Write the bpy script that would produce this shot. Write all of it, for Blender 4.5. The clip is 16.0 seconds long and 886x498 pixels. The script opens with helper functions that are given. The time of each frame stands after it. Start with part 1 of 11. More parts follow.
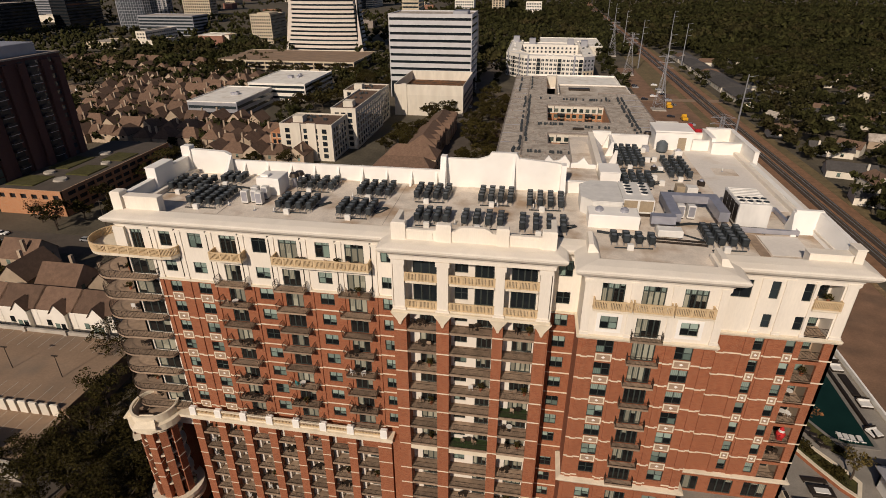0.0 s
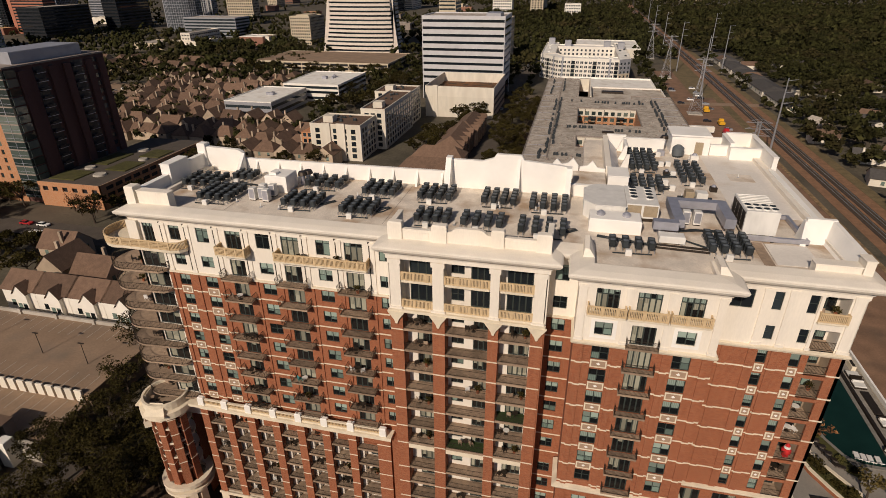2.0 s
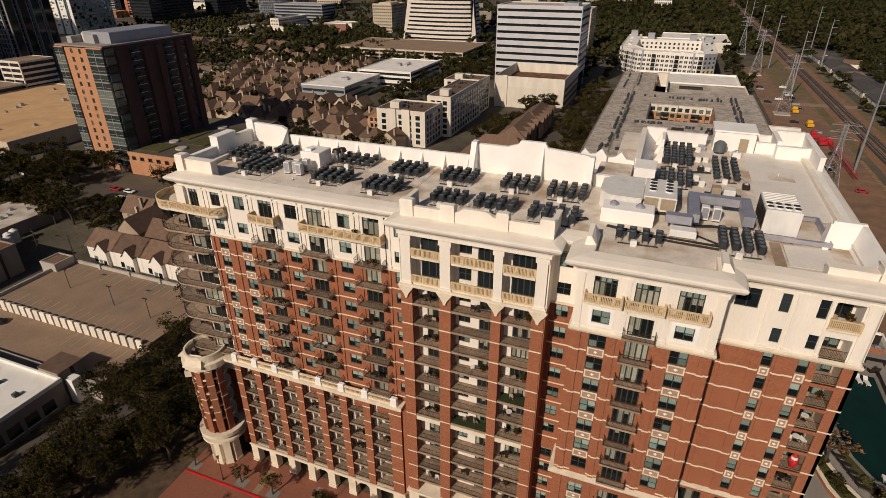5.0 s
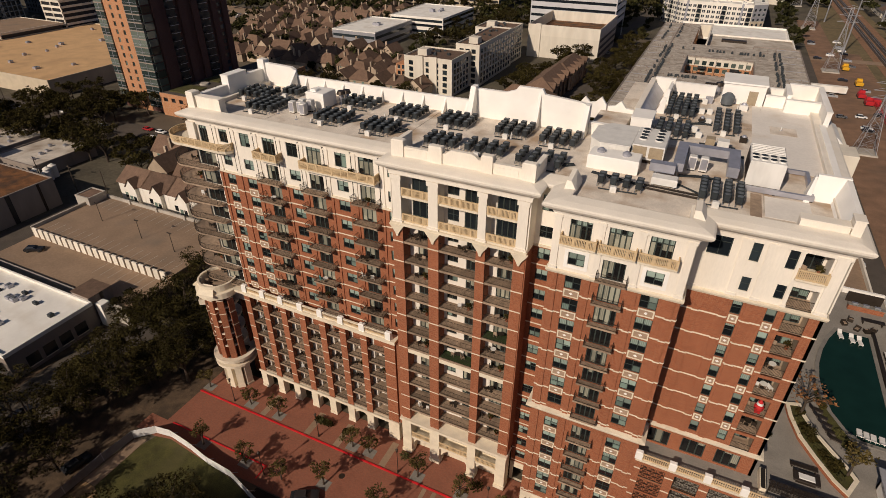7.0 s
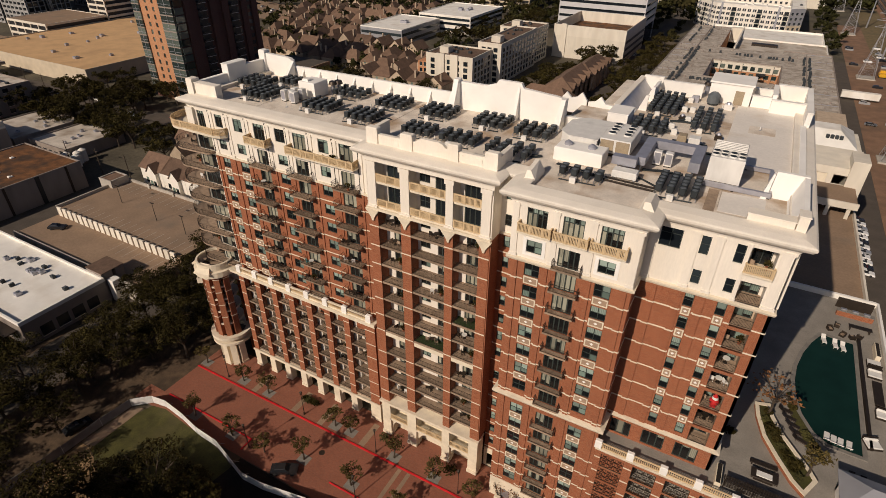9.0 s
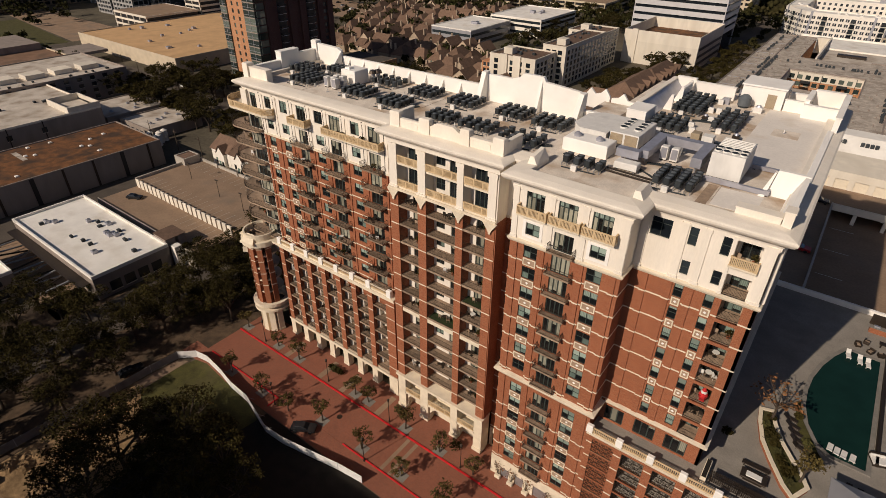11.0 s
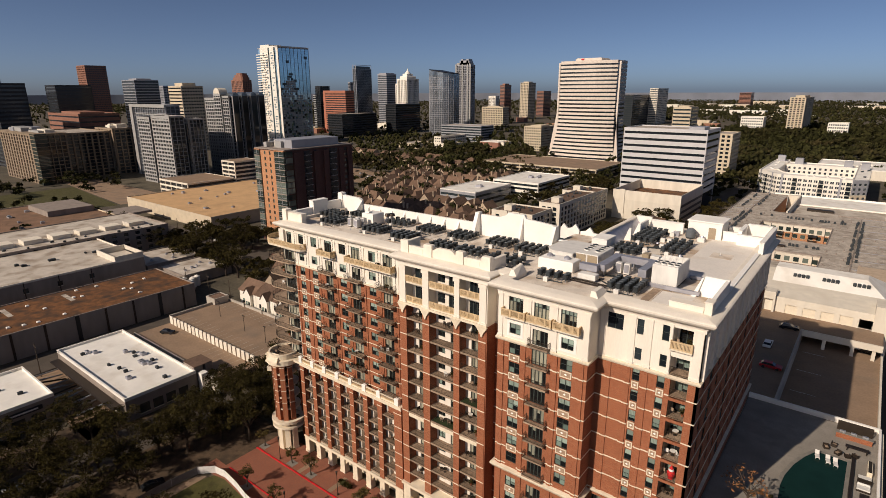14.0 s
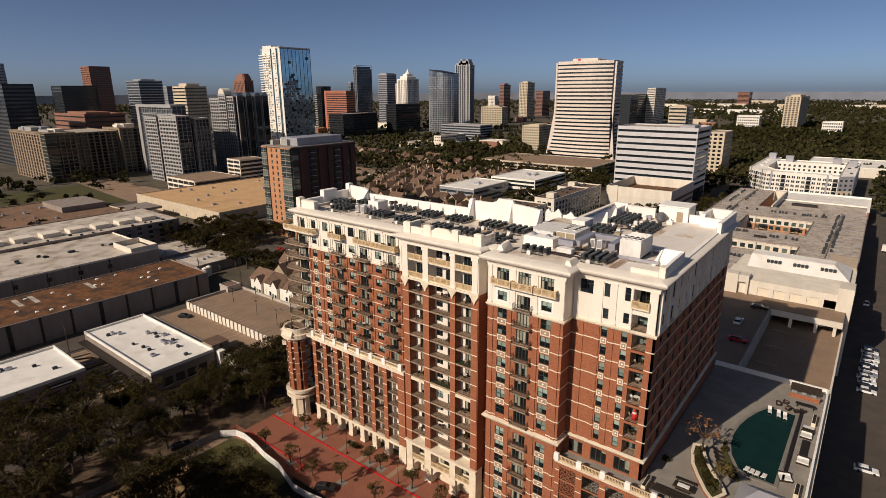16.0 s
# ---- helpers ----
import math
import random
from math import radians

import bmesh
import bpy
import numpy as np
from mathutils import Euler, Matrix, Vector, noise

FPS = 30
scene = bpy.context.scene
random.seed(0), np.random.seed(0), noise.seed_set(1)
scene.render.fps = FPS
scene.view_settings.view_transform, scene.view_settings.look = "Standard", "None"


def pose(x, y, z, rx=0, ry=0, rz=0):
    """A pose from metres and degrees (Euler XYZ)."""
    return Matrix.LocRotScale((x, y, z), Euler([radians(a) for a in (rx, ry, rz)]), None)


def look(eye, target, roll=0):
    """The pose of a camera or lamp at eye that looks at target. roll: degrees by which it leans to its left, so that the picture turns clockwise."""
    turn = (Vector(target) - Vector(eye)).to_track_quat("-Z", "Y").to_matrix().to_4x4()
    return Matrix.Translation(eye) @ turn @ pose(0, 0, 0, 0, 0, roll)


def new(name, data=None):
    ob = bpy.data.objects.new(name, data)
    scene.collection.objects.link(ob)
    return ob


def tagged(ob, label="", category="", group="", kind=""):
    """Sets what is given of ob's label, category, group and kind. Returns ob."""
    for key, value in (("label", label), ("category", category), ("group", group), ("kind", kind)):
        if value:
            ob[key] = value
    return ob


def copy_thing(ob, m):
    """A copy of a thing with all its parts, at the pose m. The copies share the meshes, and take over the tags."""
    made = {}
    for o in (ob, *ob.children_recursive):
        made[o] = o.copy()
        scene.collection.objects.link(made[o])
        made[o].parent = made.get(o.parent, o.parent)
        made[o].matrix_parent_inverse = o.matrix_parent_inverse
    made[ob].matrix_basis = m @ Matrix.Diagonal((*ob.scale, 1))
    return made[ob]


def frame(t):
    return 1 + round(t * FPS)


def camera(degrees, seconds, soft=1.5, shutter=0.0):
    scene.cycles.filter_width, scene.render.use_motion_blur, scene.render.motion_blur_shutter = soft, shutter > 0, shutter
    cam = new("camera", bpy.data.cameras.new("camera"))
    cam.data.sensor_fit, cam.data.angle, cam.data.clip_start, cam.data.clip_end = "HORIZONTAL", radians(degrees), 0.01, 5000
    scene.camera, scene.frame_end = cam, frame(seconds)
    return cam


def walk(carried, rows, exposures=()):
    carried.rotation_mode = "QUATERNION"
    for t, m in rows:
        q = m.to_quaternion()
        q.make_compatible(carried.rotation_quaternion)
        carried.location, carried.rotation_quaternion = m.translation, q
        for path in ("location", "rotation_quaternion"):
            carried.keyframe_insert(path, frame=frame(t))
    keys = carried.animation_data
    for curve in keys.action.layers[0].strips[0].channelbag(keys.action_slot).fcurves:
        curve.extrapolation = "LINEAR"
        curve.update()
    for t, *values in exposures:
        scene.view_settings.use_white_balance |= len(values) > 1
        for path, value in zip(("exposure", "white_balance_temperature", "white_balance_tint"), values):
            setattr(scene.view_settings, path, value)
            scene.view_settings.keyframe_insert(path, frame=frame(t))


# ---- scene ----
import functools
cam = camera(77.3, 16.0, soft=0.6)
METRES, EYE, TILT, LEAN, TURN = 69.0, 82.5, 0.0, 0.0, 9.8
PATH = [
    (0, (-0.432, -0.182, 82.978), (-0.722, 1.579, 82.076), -0.1),
    (0.5, (0.643, 0.107, 82.955), (0.324, 1.863, 82.053), -0.4),
    (1, (1.636, 0.342, 82.947), (1.283, 2.093, 82.047), -0.4),
    (1.5, (2.722, 0.498, 82.928), (2.339, 2.243, 82.029), -0.3),
    (2, (3.856, 0.526, 82.891), (3.446, 2.266, 81.995), -0.4),
    (2.5, (5.118, 0.483, 82.809), (4.677, 2.216, 81.914), -0.4),
    (3, (6.404, 0.376, 82.743), (5.914, 2.098, 81.85), -0.5),
    (3.5, (7.6, 0.333, 82.703), (7.059, 2.038, 81.808), -0.4),
    (6, (14.567, -0.142, 82.469), (13.873, 1.461, 81.495), 0.0),
    (6.5, (16.173, -0.4, 82.422), (15.462, 1.165, 81.4), 0.1),
    (7, (17.965, -0.584, 82.391), (17.243, 0.946, 81.324), 0.2),
    (7.5, (19.882, -0.524, 82.358), (19.148, 1.0, 81.291), 0.3),
    (8, (21.946, -0.333, 82.29), (21.193, 1.182, 81.222), 0.4),
    (8.5, (24.132, -0.061, 82.23), (23.348, 1.437, 81.161), 0.5),
    (9, (26.325, 0.216, 82.209), (25.508, 1.696, 81.141), 0.5),
    (11.3, (36.809, -0.784, 81.977), (35.786, 0.56, 80.907), 0.3),
    (11.5, (37.574, -1.223, 81.967), (36.551, 0.116, 80.889), 0.1),
    (12, (38.796, -2.821, 81.999), (37.77, -1.483, 80.924), -0.0),
    (12.5, (40.608, -5.076, 82.057), (39.581, -3.74, 80.979), -0.0),
    (13, (42.959, -7.808, 82.154), (41.896, -6.432, 81.165), -0.1),
    (13.5, (45.293, -10.764, 82.301), (44.157, -9.302, 81.547), -0.2),
    (14, (47.625, -13.614, 82.368), (46.441, -12.098, 81.818), -0.2),
    (14.5, (49.94, -16.322, 82.348), (48.755, -14.806, 81.801), -0.2),
    (15, (52.228, -18.957, 82.314), (51.044, -17.442, 81.765), -0.3),
    (15.5, (54.45, -21.555, 82.354), (53.266, -20.04, 81.804), -0.3),
    (16, (56.547, -24.269, 82.354), (55.363, -22.754, 81.804), -0.3),
]
walk(cam, [(t, look(eye, target, roll)) for t, eye, target, roll in PATH], exposures=[(0.0, -0.43), (11.5, -0.35), (13.5, -0.13), (16.0, -0.13)])

# ---- light ----
# winter noon sun, low behind the camera's left shoulder
SUN = Vector((0.41, 1.52, -1.0)).normalized()
world = bpy.data.worlds.new("sky")
scene.world = world
world.use_nodes = True
wn = world.node_tree
sky = wn.nodes.new("ShaderNodeTexSky")
sky.sky_type = 'NISHITA'
sky.sun_disc = False
sky.sun_elevation = math.asin(-SUN.z)
sky.sun_rotation = math.atan2(-SUN.x, -SUN.y)
sky.altitude, sky.air_density, sky.dust_density, sky.ozone_density = 50, 0.32, 1.0, 1.5
wn.links.new(sky.outputs[0], wn.nodes["Background"].inputs[0])
wn.nodes["Background"].inputs[1].default_value = 0.085
sun_data = bpy.data.lights.new("sun", "SUN")
sun_data.energy, sun_data.angle, sun_data.color = 4.75, radians(0.53), (1.0, 0.845, 0.70)
sun = new("sun", sun_data)
sun.matrix_world = look((0, 0, 300), Vector((0, 0, 300)) + SUN)
tagged(sun, kind="structure")


# ---- materials ----
def material(name, colour, rough=0.8, metal=0.0, spread=0.12, grain=0.0, size=0.6, stain=0.0, stain_size=9.0,
             stain_colour=None, bump=0.0, bump_size=None, by_object=0.0, by_island=0.0, specular=0.4, streak=1.0, stain_from=0.5):
    """A procedural surface: base colour, fine grain, broad stains, relief, and a shift from thing to thing."""
    m = bpy.data.materials.new(name)
    m.use_nodes = True
    nt = m.node_tree
    nodes, links = nt.nodes, nt.links
    bsdf = nodes["Principled BSDF"]
    bsdf.inputs["Roughness"].default_value = rough
    bsdf.inputs["Metallic"].default_value = metal
    bsdf.inputs["Specular IOR Level"].default_value = specular
    geo = nodes.new("ShaderNodeNewGeometry")
    mapping = nodes.new("ShaderNodeMapping")
    mapping.inputs["Scale"].default_value = (1, 1, streak)
    links.new(geo.outputs["Position"], mapping.inputs["Vector"])
    last = nodes.new("ShaderNodeRGB")
    last.outputs[0].default_value = (*colour, 1)
    out = last.outputs[0]

    def noise_fac(scale, detail, low, high):
        n = nodes.new("ShaderNodeTexNoise")
        n.inputs["Scale"].default_value, n.inputs["Detail"].default_value = scale, detail
        links.new(mapping.outputs[0], n.inputs["Vector"])
        r = nodes.new("ShaderNodeMapRange")
        r.inputs["From Min"].default_value, r.inputs["From Max"].default_value = low, high
        links.new(n.outputs[0], r.inputs["Value"])
        return r.outputs[0]

    def blend(fac, a, b, mode="MIX"):
        x = nodes.new("ShaderNodeMix")
        x.data_type, x.blend_type = "RGBA", mode
        if isinstance(fac, float):
            x.inputs[0].default_value = fac
        else:
            links.new(fac, x.inputs[0])
        links.new(a, x.inputs[6])
        if isinstance(b, tuple):
            x.inputs[7].default_value = b
        else:
            links.new(b, x.inputs[7])
        return x.outputs[2]

    def brightness(colour_socket, fac_socket, amount):
        h = nodes.new("ShaderNodeHueSaturation")
        r = nodes.new("ShaderNodeMapRange")
        r.inputs["To Min"].default_value, r.inputs["To Max"].default_value = 1 - amount, 1 + amount
        links.new(fac_socket, r.inputs["Value"])
        links.new(r.outputs[0], h.inputs["Value"])
        links.new(colour_socket, h.inputs["Color"])
        return h.outputs[0]

    if spread:
        out = brightness(out, noise_fac(1.0 / size, 4.0, 0.3, 0.7), spread)
    if grain:
        out = brightness(out, noise_fac(12.0 / size, 2.0, 0.3, 0.7), grain)
    if stain:
        dark = stain_colour or tuple(c * 0.45 for c in colour)
        f = noise_fac(1.0 / stain_size, 6.0, stain_from, stain_from + 0.2)
        s = nodes.new("ShaderNodeMath")
        s.operation = "MULTIPLY"
        s.inputs[1].default_value = stain
        links.new(f, s.inputs[0])
        out = blend(s.outputs[0], out, (*dark, 1))
    if by_object:
        info = nodes.new("ShaderNodeObjectInfo")
        out = brightness(out, info.outputs["Random"], by_object)
    if by_island:
        out = brightness(out, geo.outputs["Random Per Island"], by_island)
    links.new(out, bsdf.inputs["Base Color"])
    if bump:
        n = nodes.new("ShaderNodeTexNoise")
        n.inputs["Scale"].default_value, n.inputs["Detail"].default_value = 1.0 / (bump_size or size), 5.0
        links.new(mapping.outputs[0], n.inputs["Vector"])
        b = nodes.new("ShaderNodeBump")
        b.inputs["Strength"].default_value, b.inputs["Distance"].default_value = bump, 0.1
        links.new(n.outputs[0], b.inputs["Height"])
        links.new(b.outputs[0], bsdf.inputs["Normal"])
    return m


def brickwork(name, one, two, mortar, length=0.24, height=0.08, stain=0.25, flat=False):
    """Coursed brick or paving in running bond, in true size."""
    m = material(name, one, rough=0.9, spread=0.15, size=3.0, stain=stain, stain_size=5.0, streak=0.4)
    nt = m.node_tree
    bsdf = nt.nodes["Principled BSDF"]
    link = bsdf.inputs["Base Color"].links[0]
    tone = link.from_socket
    geo = nt.nodes.new("ShaderNodeNewGeometry")
    sep = nt.nodes.new("ShaderNodeSeparateXYZ")
    nt.links.new(geo.outputs["Position"], sep.inputs[0])
    comb = nt.nodes.new("ShaderNodeCombineXYZ")
    if flat:
        nt.links.new(sep.outputs[0], comb.inputs[0])
        nt.links.new(sep.outputs[1], comb.inputs[1])
    else:
        add = nt.nodes.new("ShaderNodeMath")
        nt.links.new(sep.outputs[0], add.inputs[0])
        nt.links.new(sep.outputs[1], add.inputs[1])
        nt.links.new(add.outputs[0], comb.inputs[0])
        nt.links.new(sep.outputs[2], comb.inputs[1])
    tex = nt.nodes.new("ShaderNodeTexBrick")
    tex.inputs["Scale"].default_value = 1.0
    tex.inputs["Brick Width"].default_value, tex.inputs["Row Height"].default_value = length, height
    tex.inputs["Mortar Size"].default_value = 0.02 if height > 0.15 and not flat else 0.008
    tex.inputs["Color1"].default_value, tex.inputs["Color2"].default_value = (*one, 1), (*two, 1)
    tex.inputs["Mortar"].default_value = (*mortar, 1)
    nt.links.new(comb.outputs[0], tex.inputs["Vector"])
    mix = nt.nodes.new("ShaderNodeMix")
    mix.data_type = "RGBA"
    mix.inputs[0].default_value = 0.7
    nt.links.new(tone, mix.inputs[6])
    nt.links.new(tex.outputs[0], mix.inputs[7])
    nt.links.new(mix.outputs[2], bsdf.inputs["Base Color"])
    return m


def window_glass(name, dark, pale, share=0.45, rough=0.04, blind=False):
    """Glazing seen from outside: dark rooms behind some panes, pale blinds or curtains behind others; it mirrors the sky."""
    m = bpy.data.materials.new(name)
    m.use_nodes = True
    nt = m.node_tree
    bsdf = nt.nodes["Principled BSDF"]
    bsdf.inputs["Roughness"].default_value = rough
    bsdf.inputs["Specular IOR Level"].default_value = 0.5

    def sums(op, a, b=0.0):
        n = nt.nodes.new("ShaderNodeMath")
        n.operation = op
        for k, v in enumerate((a, b)):
            if isinstance(v, float):
                n.inputs[k].default_value = v
            else:
                nt.links.new(v, n.inputs[k])
        return n.outputs[0]

    info = nt.nodes.new("ShaderNodeObjectInfo")
    geo = nt.nodes.new("ShaderNodeNewGeometry")
    own = info.outputs["Random"]
    leaf = sums("FRACT", sums("ADD", own, sums("MULTIPLY", geo.outputs["Random Per Island"], 5.37 if blind else 0.0)))
    ramp = nt.nodes.new("ShaderNodeValToRGB")
    ramp.color_ramp.interpolation = "CONSTANT"
    ramp.color_ramp.elements[0].color = (*dark, 1)
    ramp.color_ramp.elements[1].position = 1.0 - share
    ramp.color_ramp.elements[1].color = (*pale, 1)
    mid = ramp.color_ramp.elements.new(1.0 - share * 0.45)
    mid.color = (*[a * 0.55 + b * 0.45 for a, b in zip(pale, dark)], 1)
    nt.links.new(leaf, ramp.inputs[0])
    out = ramp.outputs[0]
    if blind:
        # a blind drawn part of the way down, its fold shading striped into the cloth's tone
        place = nt.nodes.new("ShaderNodeTexCoord")
        sep = nt.nodes.new("ShaderNodeSeparateXYZ")
        nt.links.new(place.outputs["Object"], sep.inputs[0])
        level = sums("SUBTRACT", sums("MULTIPLY", sums("FRACT", sums("MULTIPLY", leaf, 23.7)), 4.0), 1.0)
        drawn = sums("GREATER_THAN", sep.outputs[2], level)
        fold_tone = sums("ADD", sums("MULTIPLY", sums("SINE", sums("MULTIPLY", sep.outputs[0], 31.0)), 0.16), 0.72)
        cloth = nt.nodes.new("ShaderNodeMix")
        cloth.data_type = "RGBA"
        cloth.inputs[6].default_value = (*dark, 1)
        cloth.inputs[7].default_value = (*pale, 1)
        nt.links.new(fold_tone, cloth.inputs[0])
        mix = nt.nodes.new("ShaderNodeMix")
        mix.data_type = "RGBA"
        nt.links.new(drawn, mix.inputs[0])
        nt.links.new(out, mix.inputs[6])
        nt.links.new(cloth.outputs[2], mix.inputs[7])
        out = mix.outputs[2]
    nt.links.new(out, bsdf.inputs["Base Color"])
    return m


PANELSTONE = material("warm cast stone panel", (0.36, 0.25, 0.17), 0.85, spread=0.1, size=0.5, stain=0.2, stain_size=2.0)
BRICK = brickwork("red brick", (0.325, 0.110, 0.050), (0.215, 0.068, 0.032), (0.37, 0.215, 0.125), 0.36, 0.15)
CREAM = material("cream stucco", (0.79, 0.725, 0.62), 0.85, spread=0.06, size=2.0, grain=0.03, stain=0.22, stain_size=4.0, stain_colour=(0.55, 0.46, 0.34), streak=0.25, bump=0.05, bump_size=0.2)
STONE = material("pale limestone trim", (0.72, 0.63, 0.48), 0.8, spread=0.08, size=1.2, grain=0.05, stain=0.25, stain_size=3.0, stain_colour=(0.42, 0.34, 0.24), bump=0.1, bump_size=0.25)
TAN = material("tan painted balustrade", (0.58, 0.43, 0.25), 0.75, spread=0.1, size=0.8, grain=0.06)
WHITE = material("white roof membrane on parapets", (0.85, 0.82, 0.76), 0.7, spread=0.05, size=3.0, stain=0.15, stain_size=5.0, stain_colour=(0.6, 0.54, 0.45))
DECK = material("weathered pale roof deck", (0.70, 0.62, 0.52), 0.85, spread=0.12, size=1.8, grain=0.08, stain=0.9, stain_size=4.0, stain_colour=(0.40, 0.275, 0.17), stain_from=0.48)
BRONZE = material("dark bronze metal", (0.055, 0.042, 0.032), 0.5, metal=0.6, spread=0.1, by_object=0.2)
PLANK = material("weathered brown deck boards", (0.31, 0.225, 0.155), 0.85, spread=0.2, size=0.7, grain=0.1, by_object=0.25)
FRAME = material("dark green window frame", (0.035, 0.045, 0.040), 0.5, spread=0.05)
LIGHTFRAME = material("cream door frame", (0.70, 0.62, 0.48), 0.6, spread=0.05)
PANE = window_glass("window glass", (0.010, 0.012, 0.013), (0.20, 0.27, 0.23), 0.22, blind=True)
DOORGLASS = window_glass("balcony door glass", (0.012, 0.012, 0.012), (0.36, 0.35, 0.27), 0.42, blind=True)
SHADEGLASS = window_glass("upper sash with a blind behind it", (0.012, 0.013, 0.013), (0.33, 0.41, 0.35), 0.68, blind=True)
DARKGLASS = window_glass("dark curtain wall glass", (0.012, 0.016, 0.020), (0.03, 0.04, 0.045), 0.3)
STUCCO_IN = material("white loggia wall", (0.73, 0.67, 0.58), 0.85, spread=0.05, size=1.5)
STEEL = material("galvanised steel", (0.45, 0.45, 0.46), 0.45, metal=0.7, spread=0.12, size=1.0, stain=0.2, stain_size=1.5)
DUCT = material("grey sheet metal duct", (0.42, 0.42, 0.46), 0.4, metal=0.5, spread=0.1, size=1.0)
BLACKMETAL = material("black condenser casing", (0.034, 0.040, 0.043), 0.55, metal=0.2, spread=0.15, size=0.3, by_object=0.3)
GRILLE = material("condenser fan grille", (0.13, 0.145, 0.155), 0.6, metal=0.3, spread=0.1)
UNITWHITE = material("off-white equipment casing", (0.70, 0.68, 0.63), 0.55, spread=0.06, size=1.0, stain=0.2, stain_size=1.2, streak=0.3)
LITTER = material("leaf litter and soil", (0.085, 0.056, 0.033), 1.0, spread=0.35, size=1.5, grain=0.3, stain=0.75, stain_size=5.0, stain_colour=(0.04, 0.029, 0.018), bump=0.5, bump_size=0.3)
LOTBROWN = material("dusty brown lot", (0.215, 0.125, 0.075), 1.0, spread=0.2, size=5.0, grain=0.12, stain=0.6, stain_size=11.0, stain_colour=(0.10, 0.072, 0.05))
ASPHALT = material("worn asphalt", (0.085, 0.069, 0.054), 0.95, spread=0.15, size=4.0, grain=0.15, stain=0.4, stain_size=10.0, stain_colour=(0.05, 0.045, 0.04))
LOT = material("sun-bleached concrete lot", (0.27, 0.185, 0.12), 0.95, spread=0.12, size=6.0, grain=0.08, stain=0.5, stain_size=9.0, stain_colour=(0.17, 0.14, 0.11))
CONCRETE = material("concrete", (0.42, 0.38, 0.32), 0.9, spread=0.12, size=3.0, grain=0.08, stain=0.35, stain_size=4.0, stain_colour=(0.24, 0.21, 0.17))
PAVER = brickwork("red clay pavers", (0.27, 0.100, 0.058), (0.20, 0.074, 0.045), (0.18, 0.105, 0.075), 0.3, 0.15, 0.45, True)
REDPAINT = material("red kerb paint", (0.55, 0.015, 0.02), 0.6, spread=0.2, size=2.0, grain=0.1)
GRASS = material("winter lawn", (0.060, 0.056, 0.013), 0.95, spread=0.3, size=2.0, grain=0.25, stain=0.5, stain_size=6.0, stain_colour=(0.095, 0.08, 0.032), bump=0.4, bump_size=0.3)
DIRT = material("bare soil", (0.26, 0.17, 0.085), 1.0, spread=0.4, size=1.2, grain=0.3, stain=0.7, stain_size=3.0, stain_colour=(0.10, 0.062, 0.03), stain_from=0.46, bump=0.8, bump_size=0.6)
EARTH = material("city ground of verges, lots and lawns", (0.085, 0.072, 0.048), 1.0, spread=0.35, size=14.0, grain=0.2, stain=0.75, stain_size=45.0, stain_colour=(0.13, 0.098, 0.068))
WATER = material("pool water", (0.007, 0.026, 0.021), 0.12, spread=0.15, size=3.0, specular=0.15, bump=0.06, bump_size=0.5)
POOLTILE = material("dark stone pool coping", (0.20, 0.185, 0.16), 0.7, spread=0.15, size=1.0, grain=0.1)
DECKSTONE = material("grey stone terrace paving", (0.265, 0.24, 0.205), 0.85, spread=0.15, size=2.0, grain=0.1, stain=0.4, stain_size=4.0)
LEAF = material("evergreen oak leaves", (0.036, 0.029, 0.0085), 0.75, spread=0.3, size=1.6, grain=0.2, by_object=0.35, by_island=0.4, specular=0.06)
# white sheeting with the inner face's shade put into its colour
SHEETSHADE = material("worn site sheeting, shade put into its grey", (0.16, 0.155, 0.16), 0.8, spread=0.15, size=1.5, stain=0.3, stain_size=2.0)
LEAFTHIN = material("sparse olive street tree leaves", (0.085, 0.064, 0.022), 0.75, spread=0.3, size=1.2, by_object=0.3, by_island=0.4, specular=0.06)
LEAFBROWN = material("rust-coloured autumn leaves", (0.16, 0.075, 0.03), 0.8, spread=0.3, size=1.2, by_object=0.3, by_island=0.35, specular=0.2)
WOODLAND = material("distant woodland canopy", (0.030, 0.030, 0.0095), 0.9, spread=0.45, size=14.0, by_island=0.45, stain=0.5, stain_size=60.0, stain_colour=(0.06, 0.042, 0.02), specular=0.1)
BARK = material("grey-brown bark", (0.062, 0.045, 0.031), 0.95, spread=0.2, size=0.4, bump=0.5, bump_size=0.1)
ROOFBROWN = material("brown shingle roof", (0.145, 0.090, 0.060), 0.95, spread=0.15, size=1.2, grain=0.2, stain=0.3, stain_size=4.0, by_object=0.25)
ROOFSLATE = material("dark grey shingle roof", (0.085, 0.078, 0.072), 0.95, spread=0.15, size=1.2, grain=0.2, stain=0.3, stain_size=4.0, by_object=0.2)
ROOFGREY = material("grey flat roof membrane", (0.44, 0.385, 0.32), 0.9, spread=0.25, size=1.6, grain=0.15, stain=0.7, stain_size=4.0, stain_colour=(0.22, 0.18, 0.14), stain_from=0.47)
ROOFWHITE = material("white flat roof coating", (0.80, 0.77, 0.70), 0.8, spread=0.07, size=4.0, stain=0.45, stain_size=7.0, stain_colour=(0.5, 0.43, 0.33))
ROOFDIRTY = material("dirty white flat roof coating", (0.56, 0.50, 0.42), 0.85, spread=0.12, size=3.0, grain=0.06, stain=0.85, stain_size=6.0, stain_colour=(0.27, 0.21, 0.15), stain_from=0.46)
